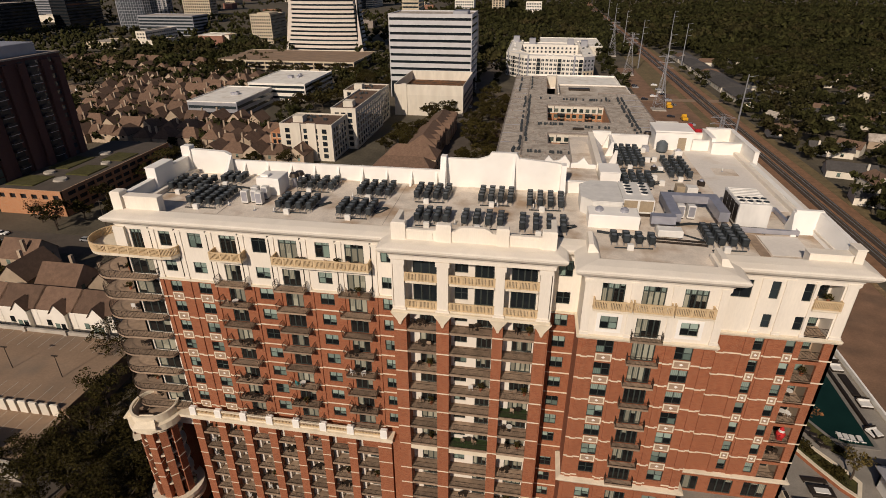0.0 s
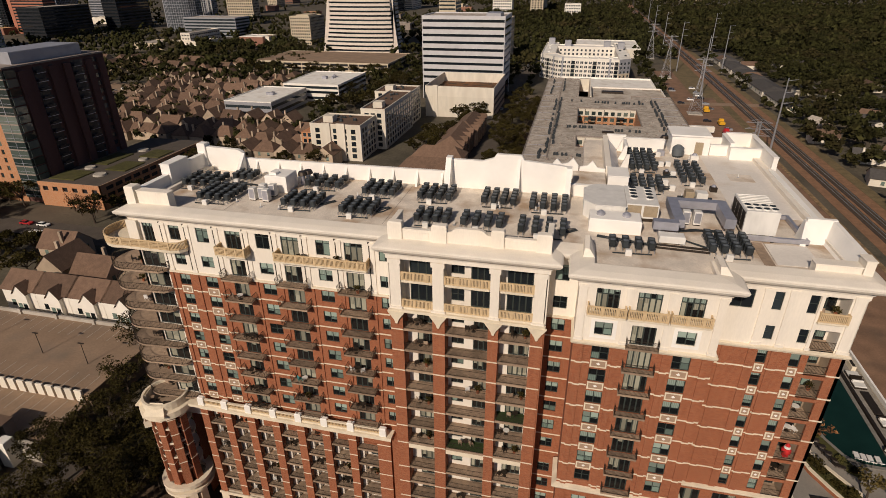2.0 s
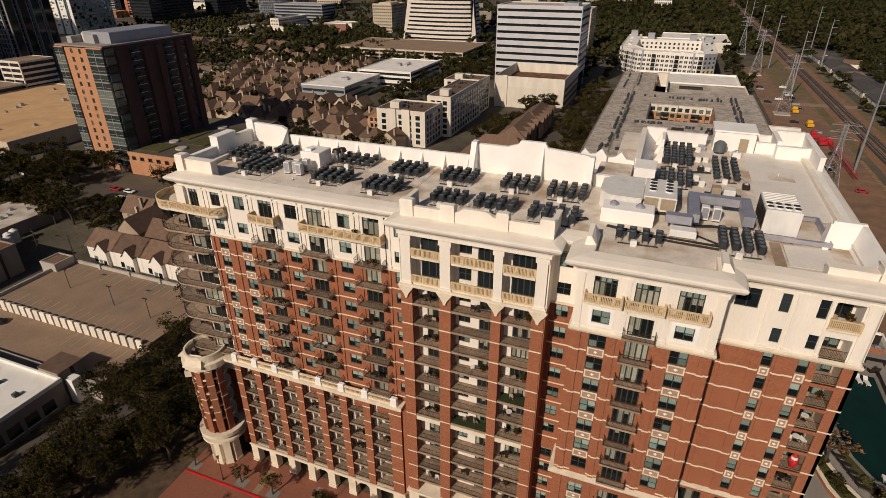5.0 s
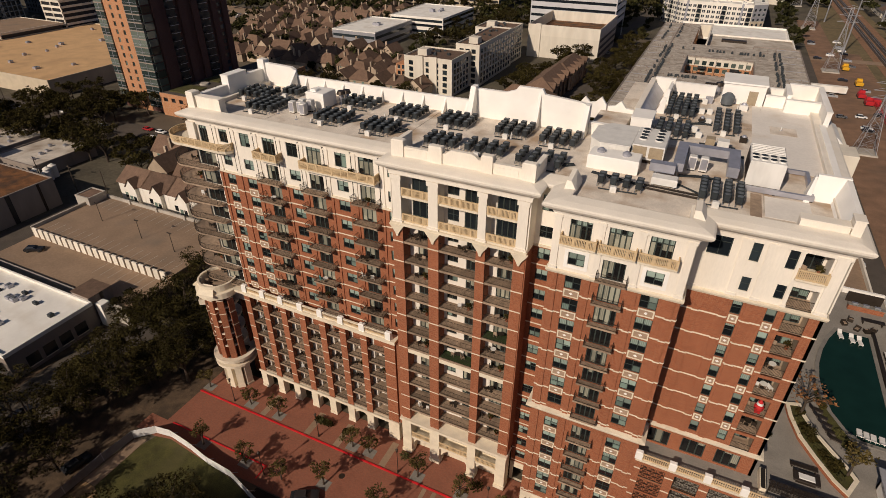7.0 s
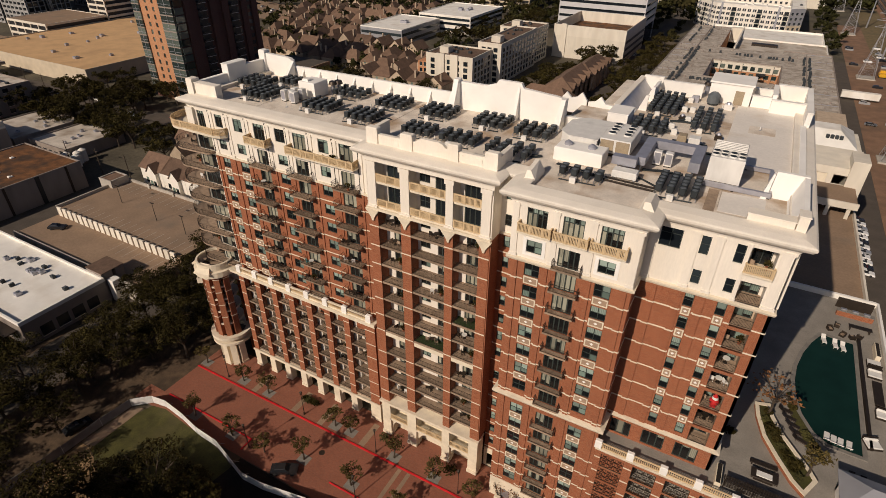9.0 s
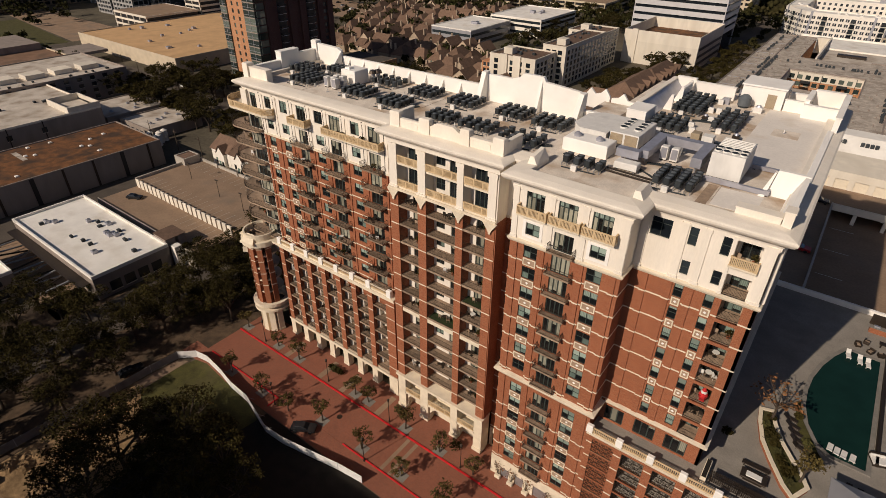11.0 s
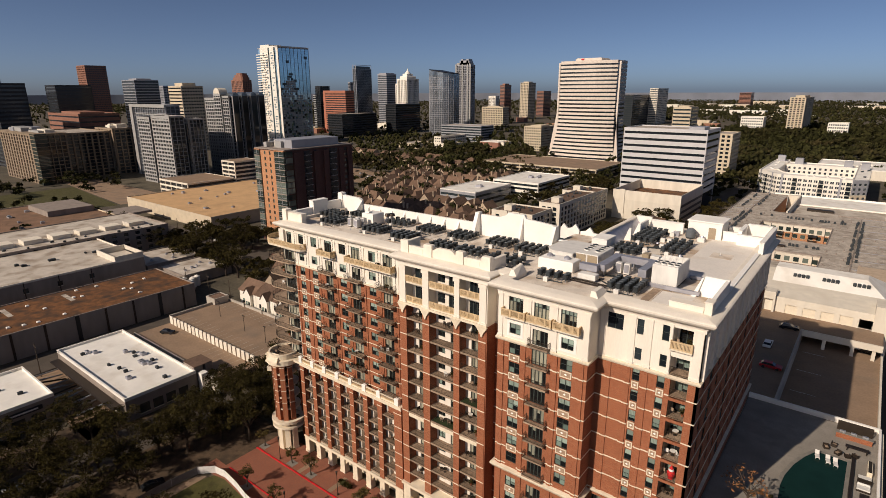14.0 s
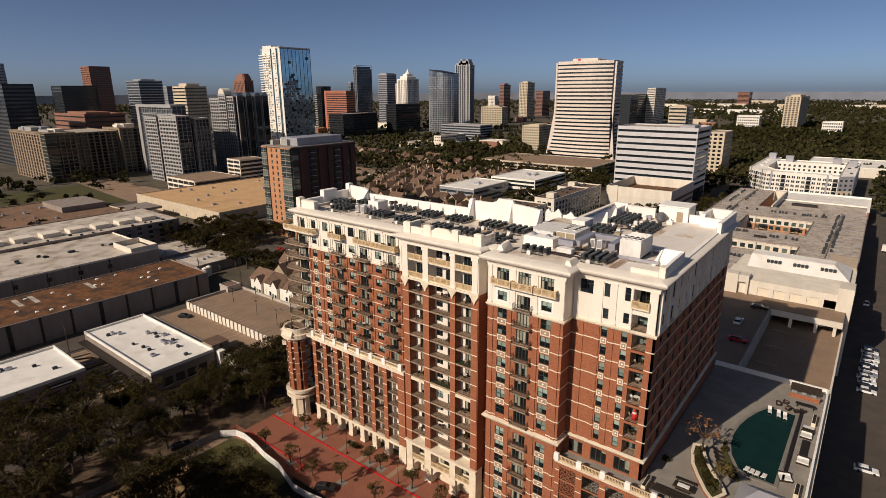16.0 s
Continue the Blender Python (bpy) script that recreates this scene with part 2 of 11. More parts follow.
ROOFRUST = material("rust-stained brown roof", (0.155, 0.066, 0.022), 0.9, spread=0.35, size=2.0, grain=0.2, stain=0.9, stain_size=5.0, stain_colour=(0.045, 0.028, 0.017), stain_from=0.44, streak=0.5)
ROOFTAN = material("tan roof coating", (0.58, 0.365, 0.18), 0.9, spread=0.08, size=5.0, grain=0.05, stain=0.3, stain_size=12.0)
PANELGREY = material("taupe tilt-up panel", (0.27, 0.225, 0.19), 0.9, spread=0.1, size=3.0, stain=0.3, stain_size=4.0, streak=0.3)
PALEWALL = material("pale painted wall", (0.70, 0.64, 0.53), 0.85, spread=0.08, size=2.0, stain=0.3, stain_size=4.0, stain_colour=(0.45, 0.38, 0.29), streak=0.3, by_object=0.12)
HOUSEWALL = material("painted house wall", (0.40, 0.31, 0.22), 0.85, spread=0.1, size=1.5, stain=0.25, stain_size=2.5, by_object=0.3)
ORANGE = brickwork("orange brick", (0.48, 0.22, 0.10), (0.40, 0.17, 0.08), (0.45, 0.33, 0.22))
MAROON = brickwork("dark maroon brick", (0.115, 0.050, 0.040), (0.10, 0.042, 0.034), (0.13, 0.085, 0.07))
GREENGLASS = window_glass("green tinted glass", (0.028, 0.040, 0.037), (0.13, 0.155, 0.13), 0.5)
BLUEGLASS = window_glass("pale blue tower glass", (0.09, 0.15, 0.19), (0.22, 0.30, 0.34), 0.4, 0.08)
GREYGLASS = window_glass("grey tower glass", (0.035, 0.042, 0.05), (0.09, 0.10, 0.11), 0.4, 0.08)
WHITEPANEL = material("white tower cladding", (0.80, 0.75, 0.66), 0.6, spread=0.05, size=4.0, stain=0.1, stain_size=10.0)
GREYPANEL = material("grey metal cladding", (0.36, 0.36, 0.38), 0.45, metal=0.3, spread=0.08, size=4.0)
DULLBEIGE = material("dull brown precast cladding", (0.27, 0.205, 0.14), 0.85, spread=0.1, size=4.0, stain=0.2, stain_size=10.0)
# near-black soil: the cast shadow over the site is put into its colour
SHADESOIL = material("near-black soil with shade in its colour", (0.016, 0.0125, 0.009), 1.0, spread=0.3, size=2.0, grain=0.3)
PALEGREY = material("pale grey tower frame", (0.33, 0.325, 0.31), 0.6, spread=0.06, size=4.0, stain=0.15, stain_size=10.0)
STRIPEGREY = material("light grey enamelled panel", (0.52, 0.51, 0.51), 0.5, spread=0.06, size=4.0, stain=0.1, stain_size=10.0)
BEIGEPANEL = material("beige precast cladding", (0.56, 0.47, 0.34), 0.85, spread=0.1, size=4.0, stain=0.2, stain_size=10.0)
BROWNPANEL = material("brown stone cladding", (0.26, 0.125, 0.085), 0.8, spread=0.1, size=4.0)
CREAMPANEL = material("warm white precast cladding", (0.64, 0.56, 0.48), 0.7, spread=0.05, size=4.0, stain=0.1, stain_size=10.0)
REDPANEL = material("brick red precast cladding", (0.40, 0.155, 0.095), 0.8, spread=0.1, size=4.0, stain=0.2, stain_size=8.0)
PALEBLUE = material("blue mirror curtain glass", (0.42, 0.60, 0.70), 0.06, metal=0.85, spread=0.12, size=9.0, stain=0.25, stain_size=30.0)
# the broad mottling of tone stands in for uneven reflections
GREYMIRROR = material("grey mirror curtain glass with reflections mottled in", (0.24, 0.27, 0.30), 0.12, metal=0.7, spread=0.3, size=6.0, stain=0.5, stain_size=14.0)
BLACKPANEL = material("black tower cladding", (0.018, 0.018, 0.020), 0.4, spread=0.1, size=4.0)
BALLAST = material("dark oily ballast", (0.062, 0.044, 0.033), 1.0, spread=0.2, size=2.0, grain=0.25, stain=0.4, stain_size=8.0)
DRYGRASS = material("dry winter grass", (0.155, 0.115, 0.055), 1.0, spread=0.25, size=3.0, grain=0.2, stain=0.6, stain_size=12.0, stain_colour=(0.085, 0.07, 0.035))
RUST = material("rusty rail ballast", (0.23, 0.125, 0.068), 1.0, spread=0.2, size=2.0, grain=0.2, stain=0.3, stain_size=5.0)
TYRE = material("black rubber", (0.02, 0.02, 0.02), 0.9, spread=0.1)
MEMBRANE = material("clean pale roof membrane", (0.74, 0.69, 0.62), 0.8, spread=0.05, size=4.0, grain=0.04, stain=0.5, stain_size=4.5, stain_colour=(0.55, 0.44, 0.31), stain_from=0.56)
COIL = material("tan ribbed coil panel", (0.34, 0.27, 0.18), 0.7, spread=0.1, size=0.5, grain=0.15)
CARGLASS = material("dark car glass", (0.015, 0.017, 0.02), 0.08, spread=0.0, specular=0.5)
CARWHITE = material("white car paint", (0.78, 0.77, 0.74), 0.25, spread=0.03, specular=0.5)
CARBLACK = material("black car paint", (0.02, 0.02, 0.022), 0.25, spread=0.03, specular=0.5)
CARSILVER = material("silver car paint", (0.42, 0.43, 0.44), 0.3, metal=0.4, spread=0.03, specular=0.5)
CARRED = material("red truck paint", (0.42, 0.02, 0.025), 0.35, spread=0.08, specular=0.5)
YELLOW = material("yellow machine paint", (0.62, 0.33, 0.02), 0.45, spread=0.12)
FABRICWHITE = material("white sheet barrier", (0.75, 0.73, 0.70), 0.8, spread=0.1, size=0.8)
TEAL = material("teal plastic", (0.06, 0.30, 0.30), 0.5, spread=0.05)
REDCLOTH = material("red cloth", (0.50, 0.02, 0.02), 0.8, spread=0.1)
LANEWHITE = material("white lane paint", (0.70, 0.68, 0.62), 0.8, spread=0.2, size=1.0, grain=0.2)
TURF = material("green balcony turf", (0.03, 0.05, 0.014), 0.95, spread=0.2)
# pale blue-grey: the haze of distance is put into the colour
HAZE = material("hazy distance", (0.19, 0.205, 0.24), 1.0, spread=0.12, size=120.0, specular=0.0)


# ---- building helpers ----
class Shape:
    """Vertices and faces of one mesh."""

    def __init__(self):
        self.v, self.f = [], []

    def add(self, verts, faces):
        n = len(self.v)
        self.v += verts
        self.f += [tuple(i + n for i in f) for f in faces]
        return self

    def box(self, x0, y0, z0, x1, y1, z1):
        return self.add([(x0, y0, z0), (x1, y0, z0), (x1, y1, z0), (x0, y1, z0), (x0, y0, z1), (x1, y0, z1), (x1, y1, z1), (x0, y1, z1)],
                        [(0, 3, 2, 1), (4, 5, 6, 7), (0, 1, 5, 4), (1, 2, 6, 5), (2, 3, 7, 6), (3, 0, 4, 7)])

    def block(self, x0, y0, z0, x1, y1, z1, e=0.06):
        """A box with its upper edges chamfered."""
        return self.add([(x0, y0, z0), (x1, y0, z0), (x1, y1, z0), (x0, y1, z0),
                         (x0, y0, z1 - e), (x1, y0, z1 - e), (x1, y1, z1 - e), (x0, y1, z1 - e),
                         (x0 + e, y0 + e, z1), (x1 - e, y0 + e, z1), (x1 - e, y1 - e, z1), (x0 + e, y1 - e, z1)],
                        [(0, 3, 2, 1), (0, 1, 5, 4), (1, 2, 6, 5), (2, 3, 7, 6), (3, 0, 4, 7),
                         (4, 5, 9, 8), (5, 6, 10, 9), (6, 7, 11, 10), (7, 4, 8, 11), (8, 9, 10, 11)])

    def prism(self, points, z0, z1):
        """An upright prism over a plan outline that runs counter-clockwise."""
        n = len(points)
        return self.add([(x, y, z0) for x, y in points] + [(x, y, z1) for x, y in points],
                        [tuple(range(n - 1, -1, -1)), tuple(range(n, 2 * n))] + [(i, (i + 1) % n, n + (i + 1) % n, n + i) for i in range(n)])

    def cone(self, x, y, z0, z1, r0, r1, n=10):
        ring = [(math.cos(2 * math.pi * i / n), math.sin(2 * math.pi * i / n)) for i in range(n)]
        return self.add([(x + r0 * a, y + r0 * b, z0) for a, b in ring] + [(x + r1 * a, y + r1 * b, z1) for a, b in ring],
                        [tuple(range(n - 1, -1, -1)), tuple(range(n, 2 * n))] + [(i, (i + 1) % n, n + (i + 1) % n, n + i) for i in range(n)])

    def beam(self, p, q, r0, r1=None, n=4):
        """A straight bar from p to q."""
        p, q = Vector(p), Vector(q)
        d = (q - p).normalized()
        a = d.cross(Vector((0, 0, 1)) if abs(d.z) < 0.9 else Vector((1, 0, 0))).normalized()
        b = d.cross(a)
        r1 = r0 if r1 is None else r1
        ring = [(math.cos(2 * math.pi * (i + 0.5) / n), math.sin(2 * math.pi * (i + 0.5) / n)) for i in range(n)]
        return self.add([tuple(p + a * (r0 * c) + b * (r0 * s)) for c, s in ring] + [tuple(q + a * (r1 * c) + b * (r1 * s)) for c, s in ring],
                        [tuple(range(n - 1, -1, -1)), tuple(range(n, 2 * n))] + [(i, (i + 1) % n, n + (i + 1) % n, n + i) for i in range(n)])

    def sweep(self, profile, path, closed=False):
        """A moulding: profile of (outwards, height) points drawn along a plan path with mitred corners; outwards is to the right of the way."""
        k, n = len(profile), len(path)
        verts = []
        for i, p in enumerate(path):
            p = Vector(p)
            before = (p - Vector(path[i - 1])).normalized() if i > 0 or closed else None
            after = (Vector(path[(i + 1) % n]) - p).normalized() if i < n - 1 or closed else None
            before, after = before or after, after or before
            n0, n1 = Vector((before.y, -before.x)), Vector((after.y, -after.x))
            m = (n0 + n1) / max(0.3, 1 + n0.dot(n1))
            verts += [(p.x + m.x * o, p.y + m.y * o, z) for o, z in profile]
        faces = []
        for i in range(n if closed else n - 1):
            j = (i + 1) % n
            faces += [(i * k + a, j * k + a, j * k + (a + 1) % k, i * k + (a + 1) % k) for a in range(k)]
        if not closed:
            faces += [tuple(range(k)), tuple(range((n - 1) * k + k - 1, (n - 1) * k - 1, -1))]
        return self.add(verts, faces)

    def wall(self, a, b, z0, z1, holes=(), depth=0.35):
        """A wall from plan point a to b, its outer face to the right of the way, with openings (from, to, bottom, top) that go in by depth."""
        a, b = Vector(a), Vector(b)
        d = (b - a).normalized()
        inn = Vector((-d.y, d.x))
        length = (b - a).length
        us = sorted({0.0, length, *[h[0] for h in holes], *[h[1] for h in holes]})
        zs = sorted({z0, z1, *[h[2] for h in holes], *[h[3] for h in holes]})

        def at(u, z, k=0.0):
            p = a + d * u + inn * k
            return (p.x, p.y, z)
        for z, zz in zip(zs, zs[1:]):
            start = None
            for u, uu in zip(us, us[1:]):
                mu, mz = (u + uu) / 2, (z + zz) / 2
                solid = not any(h[0] < mu < h[1] and h[2] < mz < h[3] for h in holes)
                if solid and start is None:
                    start = u
                if start is not None and (not solid or uu == us[-1]):
                    end = uu if solid else u
                    self.add([at(start, z), at(end, z), at(end, zz), at(start, zz)], [(0, 1, 2, 3)])
                    self.add([at(start, z, depth), at(end, z, depth), at(end, zz, depth), at(start, zz, depth)], [(3, 2, 1, 0)])
                    start = None
        for u, uu, z, zz in holes:
            self.add([at(u, z), at(uu, z), at(uu, zz), at(u, zz), at(u, z, depth), at(uu, z, depth), at(uu, zz, depth), at(u, zz, depth)],
                     [(0, 4, 5, 1), (1, 5, 6, 2), (2, 6, 7, 3), (3, 7, 4, 0)])
        self.add([at(0, z1), at(length, z1), at(length, z1, depth), at(0, z1, depth)], [(0, 1, 2, 3)])
        for u in (0, length):
            self.add([at(u, z0), at(u, z0, depth), at(u, z1, depth), at(u, z1)], [(0, 1, 2, 3)])
        return self

    def moved(self, x, y, z, rz=0.0):
        c, s = math.cos(radians(rz)), math.sin(radians(rz))
        self.v = [(x + c * a - s * b, y + s * a + c * b, z + h) for a, b, h in self.v]
        return self

    def mesh(self, name, mat):
        me = bpy.data.meshes.new(name)
        me.from_pydata(self.v, [], self.f)
        me.materials.append(mat)
        me.update()
        return me


ORIGIN = {}


def thing(name, x, y, z, label, category, group="", kind="", rz=0.0):
    """A top-level thing: an Empty at its base."""
    ob = new(name)
    ob.empty_display_size = 0.5
    ob.matrix_basis = pose(x, y, z, 0, 0, rz)
    ORIGIN[ob] = (x, y, z)
    return tagged(ob, label, category, group, kind)


def part(name, shape, mat, parent, label="", at=None, rz=0.0):
    """One mesh under a thing or a part. With at, the shape (or a shared mesh) has its own origin there; without, it is laid out in the world."""
    ox, oy, oz = ORIGIN[parent]
    if at is None:
        shape.v = [(x - ox, y - oy, z - oz) for x, y, z in shape.v]
        at = (ox, oy, oz)
    me = shape.mesh(name, mat) if isinstance(shape, Shape) else shape
    ob = new(name, me)
    ob.parent = parent
    ob.matrix_basis = pose(at[0] - ox, at[1] - oy, at[2] - oz, 0, 0, rz)
    ORIGIN[ob] = at
    if label:
        tagged(ob, label)
    return ob


def solid(name, shape, mat, label, category, group="", kind=""):
    """A thing, or a piece of the setting, that is one mesh, laid out in the world."""
    xs, ys, zs = zip(*shape.v)
    o = ((min(xs) + max(xs)) / 2, (min(ys) + max(ys)) / 2, min(zs))
    shape.v = [(x - o[0], y - o[1], z - o[2]) for x, y, z in shape.v]
    ob = new(name, shape.mesh(name, mat))
    ob.matrix_basis = pose(*o)
    ORIGIN[ob] = o
    return tagged(ob, label, category, group, kind)


def dice(*key):
    """The same random stream for the same key in every build."""
    return random.Random(str(key))

# ---- the apartment tower ----
UPPER = [43.45 - 3.16 * k for k in range(7)]            # brick storeys under the cream crown
CROWN = [46.62, 50.35]                                  # the two cream storeys
LOWER = [19.85 - 2.98 * k for k in range(6)]            # storeys below the stone ledge
ROOF = 54.8
tower = thing("apartment_tower", -8, 75, 0, "long red brick apartment tower with cream crown, balconies and white roof", "building")


@functools.lru_cache(None)
def window_meshes(w, h, leaves, rail, light):
    """Frame and glass of a window, centred, looking along -y, with the wall's face at y = 0."""
    e = 0.07 if leaves < 3 else 0.11
    f = Shape()
    f.box(-w / 2, 0.12, -h / 2, -w / 2 + e, 0.24, h / 2).box(w / 2 - e, 0.12, -h / 2, w / 2, 0.24, h / 2)
    f.box(-w / 2 + e, 0.12, h / 2 - e, w / 2 - e, 0.24, h / 2).box(-w / 2 + e, 0.12, -h / 2, w / 2 - e, 0.24, -h / 2 + e)
    for i in range(1, leaves):
        x = -w / 2 + w * i / leaves
        f.box(x - e * 0.7, 0.13, -h / 2 + e, x + e * 0.7, 0.23, h / 2 - e)
    if rail:
        z = -h / 2 + h * rail
        f.box(-w / 2 + e, 0.135, z - e / 2, w / 2 - e, 0.225, z + e / 2)
    g = Shape()
    cut = -h / 2 + h * rail if rail else h / 2 - e
    step, low = (w - 2 * e) / leaves, 0
    for z0, z1 in ((-h / 2 + e, cut), (cut, h / 2 - e)):
        for i in range(leaves if z1 > z0 else 0):
            g.box(-w / 2 + e + step * i, 0.18, z0, -w / 2 + e + step * (i + 0.985), 0.2, z1)
            low += z0 < cut - 0.01 and z1 <= cut
    lower = {"dark": DARKGLASS, "pale": DOORGLASS}.get(light, DOORGLASS if leaves > 2 else PANE)
    me = g.mesh("pane", lower)
    me.materials.append(SHADEGLASS if light != "dark" else DARKGLASS)
    for p in me.polygons[6 * low:]:
        p.material_index = 1
    return f.mesh("frame", LIGHTFRAME if light == "pale" else FRAME), me


def window(x, y, z, w, h, leaves=2, rail=0.5, rz=0.0, parent=None, name="window", light=""):
    fm, gm = window_meshes(w, h, leaves, rail, light)
    ob = part(name, fm, None, parent or tower, at=(x, y, z), rz=rz)
    pane = new("pane", gm)
    pane.parent = ob
    ORIGIN[pane] = (x, y, z)
    return ob


@functools.lru_cache(None)
def railing_mesh(pts, height, gap, tan, splay=0.0):
    """A railing along plan points: posts, two rails and balusters."""
    s = Shape()
    r, R = (0.07, 0.10) if tan else (0.013, 0.026)
    for (x0, y0), (x1, y1) in zip(pts, pts[1:]):
        a, b = Vector((x0, y0)), Vector((x1, y1))
        n = max(1, round((b - a).length / gap))
        out = Vector(((b - a).normalized().y, -(b - a).normalized().x)) * splay
        s.beam((x0 + out.x, y0 + out.y, height), (x1 + out.x, y1 + out.y, height), R)
        s.beam((x0, y0, 0.10), (x1, y1, 0.10), R * 0.9)
        for i in range(0 if (x0, y0) == tuple(pts[0]) else 1, n + 1):
            p = a.lerp(b, i / n)
            big = i in (0, n) and not (tan and (b - a).length < 1.0) or (tan and n > 20 and i % 9 == 0)
            s.beam((p.x, p.y, -0.02), (p.x + out.x, p.y + out.y, height + (0.06 if big else 0.0)), R * (1.5 if tan and big else 1.1) if big else r)
    return s.mesh("railing", TAN if tan else BRONZE)


@functools.lru_cache(None)
def slab_mesh(pts, thick, mat):
    return Shape().prism(list(pts), -thick, 0.0).mesh("slab", mat)


def balcony(pts, x, y, z, rail_pts, tan=False, gap=0.13, thick=0.22, splay=0.0, mat=None, label=""):
    """A balcony: floor slab with its railing, at the pose of its middle on the wall."""
    ob = part("balcony", slab_mesh(tuple(pts), thick, mat or (STONE if tan else PLANK)), None, tower, label, at=(x, y, z))
    rail = new("railing", railing_mesh(tuple(rail_pts), 1.05, 0.165 if tan else gap, tan, splay))
    rail.parent = ob
    ORIGIN[rail] = (x, y, z)
    return ob


def front_wall(name, x0, x1, y, z0, z1, holes, mat, depth=0.35):
    """A wall that looks along -y; holes in world x and z."""
    return part(name, Shape().wall((x0, y), (x1, y), z0, z1, [(a - x0, b - x0, c, d) for a, b, c, d in holes], depth), mat, tower)


def course(x0, x1, y, z, h=0.16, out=0.07, mat=None, name="string_course"):
    part(name, Shape().box(x0, y - out, z, x1, y - 0.004, z + h), mat or STONE, tower)


def wrapped_course(x0, x1, y, z, pier_list, h=0.16, out=0.07):
    """A string course that breaks forward round the piers (from, to, forward) in its way."""
    way = [(x0, y)]
    for a, b, d in pier_list:
        a, b = max(a, x0), min(b, x1)
        if b - a > 0.05:
            way += ([(a, y)] if a > x0 + 0.01 else []) + [(a, y - d), (b, y - d)] + ([(b, y)] if b < x1 - 0.01 else [])
            if a <= x0 + 0.01:
                way.pop(0)
    if way[-1][0] < x1 - 0.01:
        way.append((x1, y))
    part("string_course", Shape().sweep([(0.004, z), (out, z), (out, z + h), (0.004, z + h)], way), STONE, tower)


@functools.lru_cache(None)
def spandrel_mesh(w, h, deep):
    """A pale stone panel with a raised border and a diamond."""
    s = Shape().box(-w / 2, -0.03, -h / 2, w / 2, -0.004, h / 2)
    b, e = 0.02, 0.15
    for x0, z0, x1, z1 in ((-w / 2 + b, -h / 2 + b, w / 2 - b, -h / 2 + b + e), (-w / 2 + b, h / 2 - b - e, w / 2 - b, h / 2 - b),
                           (-w / 2 + b, -h / 2 + b + e, -w / 2 + b + e, h / 2 - b - e), (w / 2 - b - e, -h / 2 + b + e, w / 2 - b, h / 2 - b - e)):
        s.box(x0, -0.07, z0, x1, -0.031, z1)
    me = s.mesh("spandrel_panel", PANELSTONE)
    me.materials.append(STONE)
    for p in me.polygons[6:]:
        p.material_index = 1
    return me


@functools.lru_cache(None)
def diamond_mesh(r):
    return Shape().add([(-r, -0.08, 0), (0, -0.08, -r * 0.8), (r, -0.08, 0), (0, -0.08, r * 0.8), (-r, -0.031, 0), (0, -0.031, -r * 0.8), (r, -0.031, 0), (0, -0.031, r * 0.8)],
                       [(0, 1, 2, 3), (0, 4, 5, 1), (1, 5, 6, 2), (2, 6, 7, 3), (3, 7, 4, 0)]).mesh("diamond", WHITE)


def spandrel(x, y, z, w, h):
    ob = part("spandrel_panel", spandrel_mesh(w, h, 0.3), None, tower, at=(x, y, z))
    d = new("diamond", diamond_mesh(min(0.22, w * 0.2)))
    d.parent = ob
    ORIGIN[d] = (x, y, z)


def pilaster(x0, x1, y, z0, z1, out=0.12, mat=None):
    s = Shape().box(x0, y - out, z0 + 0.35, x1, y - 0.003, z1 - 0.35)
    s.box(x0 - 0.08, y - out - 0.08, z0, x1 + 0.08, y - 0.003, z0 + 0.35).box(x0 - 0.08, y - out - 0.08, z1 - 0.35, x1 + 0.08, y - 0.003, z1)
    part("pilaster", s, mat or CREAM, tower)


# -- wing with the small projecting balconies
AY = 57.3
a_windows = [(-46.1, 1.6), (-41.95, 1.8), (-33.25, 1.9), (-24.95, 1.85), (-16.85, 1.5)]
a_doors = [(-37.45, 2.2), (-29.45, 2.4), (-20.9, 2.4)]
A_PIERS = (-48.3, -44.4, -40.7, -35.4, -31.7, -27.3, -23.1, -18.8)
holes, crown_holes = [], []
for f in UPPER:
    for x, w in a_windows:
        holes.append((x - w / 2, x + w / 2, f + 0.75, f + 2.4))
        window(x, AY, f + 1.575, w, 1.65)
    for x, w in a_doors:
        holes.append((x - w / 2, x + w / 2, f, f + 2.4))
        window(x, AY, f + 1.2, w, 2.4, 3, 0.0, name="balcony_door")
        balcony([(-2.0, -1.45), (2.0, -1.45), (2.0, 0.0), (-2.0, 0.0)], x, AY, f - 0.02, [(-1.95, 0.0), (-1.95, -1.4), (1.95, -1.4), (1.95, 0.0)], splay=0.12)
for f, up in zip(CROWN, (0, 1)):
    for x, w in a_windows[:1] + a_windows[1:]:
        h = 1.65 if not up else 2.3
        crown_holes.append((x - w / 2, x + w / 2, f + 0.75, f + 0.75 + h))
        window(x, AY, f + 0.75 + h / 2, w, h, 2, 0.5 if not up else 0.72)
    for x, w in a_doors:
        h = 2.4 if not up else 2.9
        crown_holes.append((x - w / 2, x + w / 2, f, f + h))
        window(x, AY, f + h / 2, w, h, 3, 0.8 if up else 0.0, name="balcony_door")
for x, w in a_doors:
    balcony([(-2.0, -1.45), (2.0, -1.45), (2.0, 0.0), (-2.0, 0.0)], x, AY, CROWN[0] - 0.02, [(-1.95, 0.0), (-1.95, -1.4), (1.95, -1.4), (1.95, 0.0)], splay=0.12)
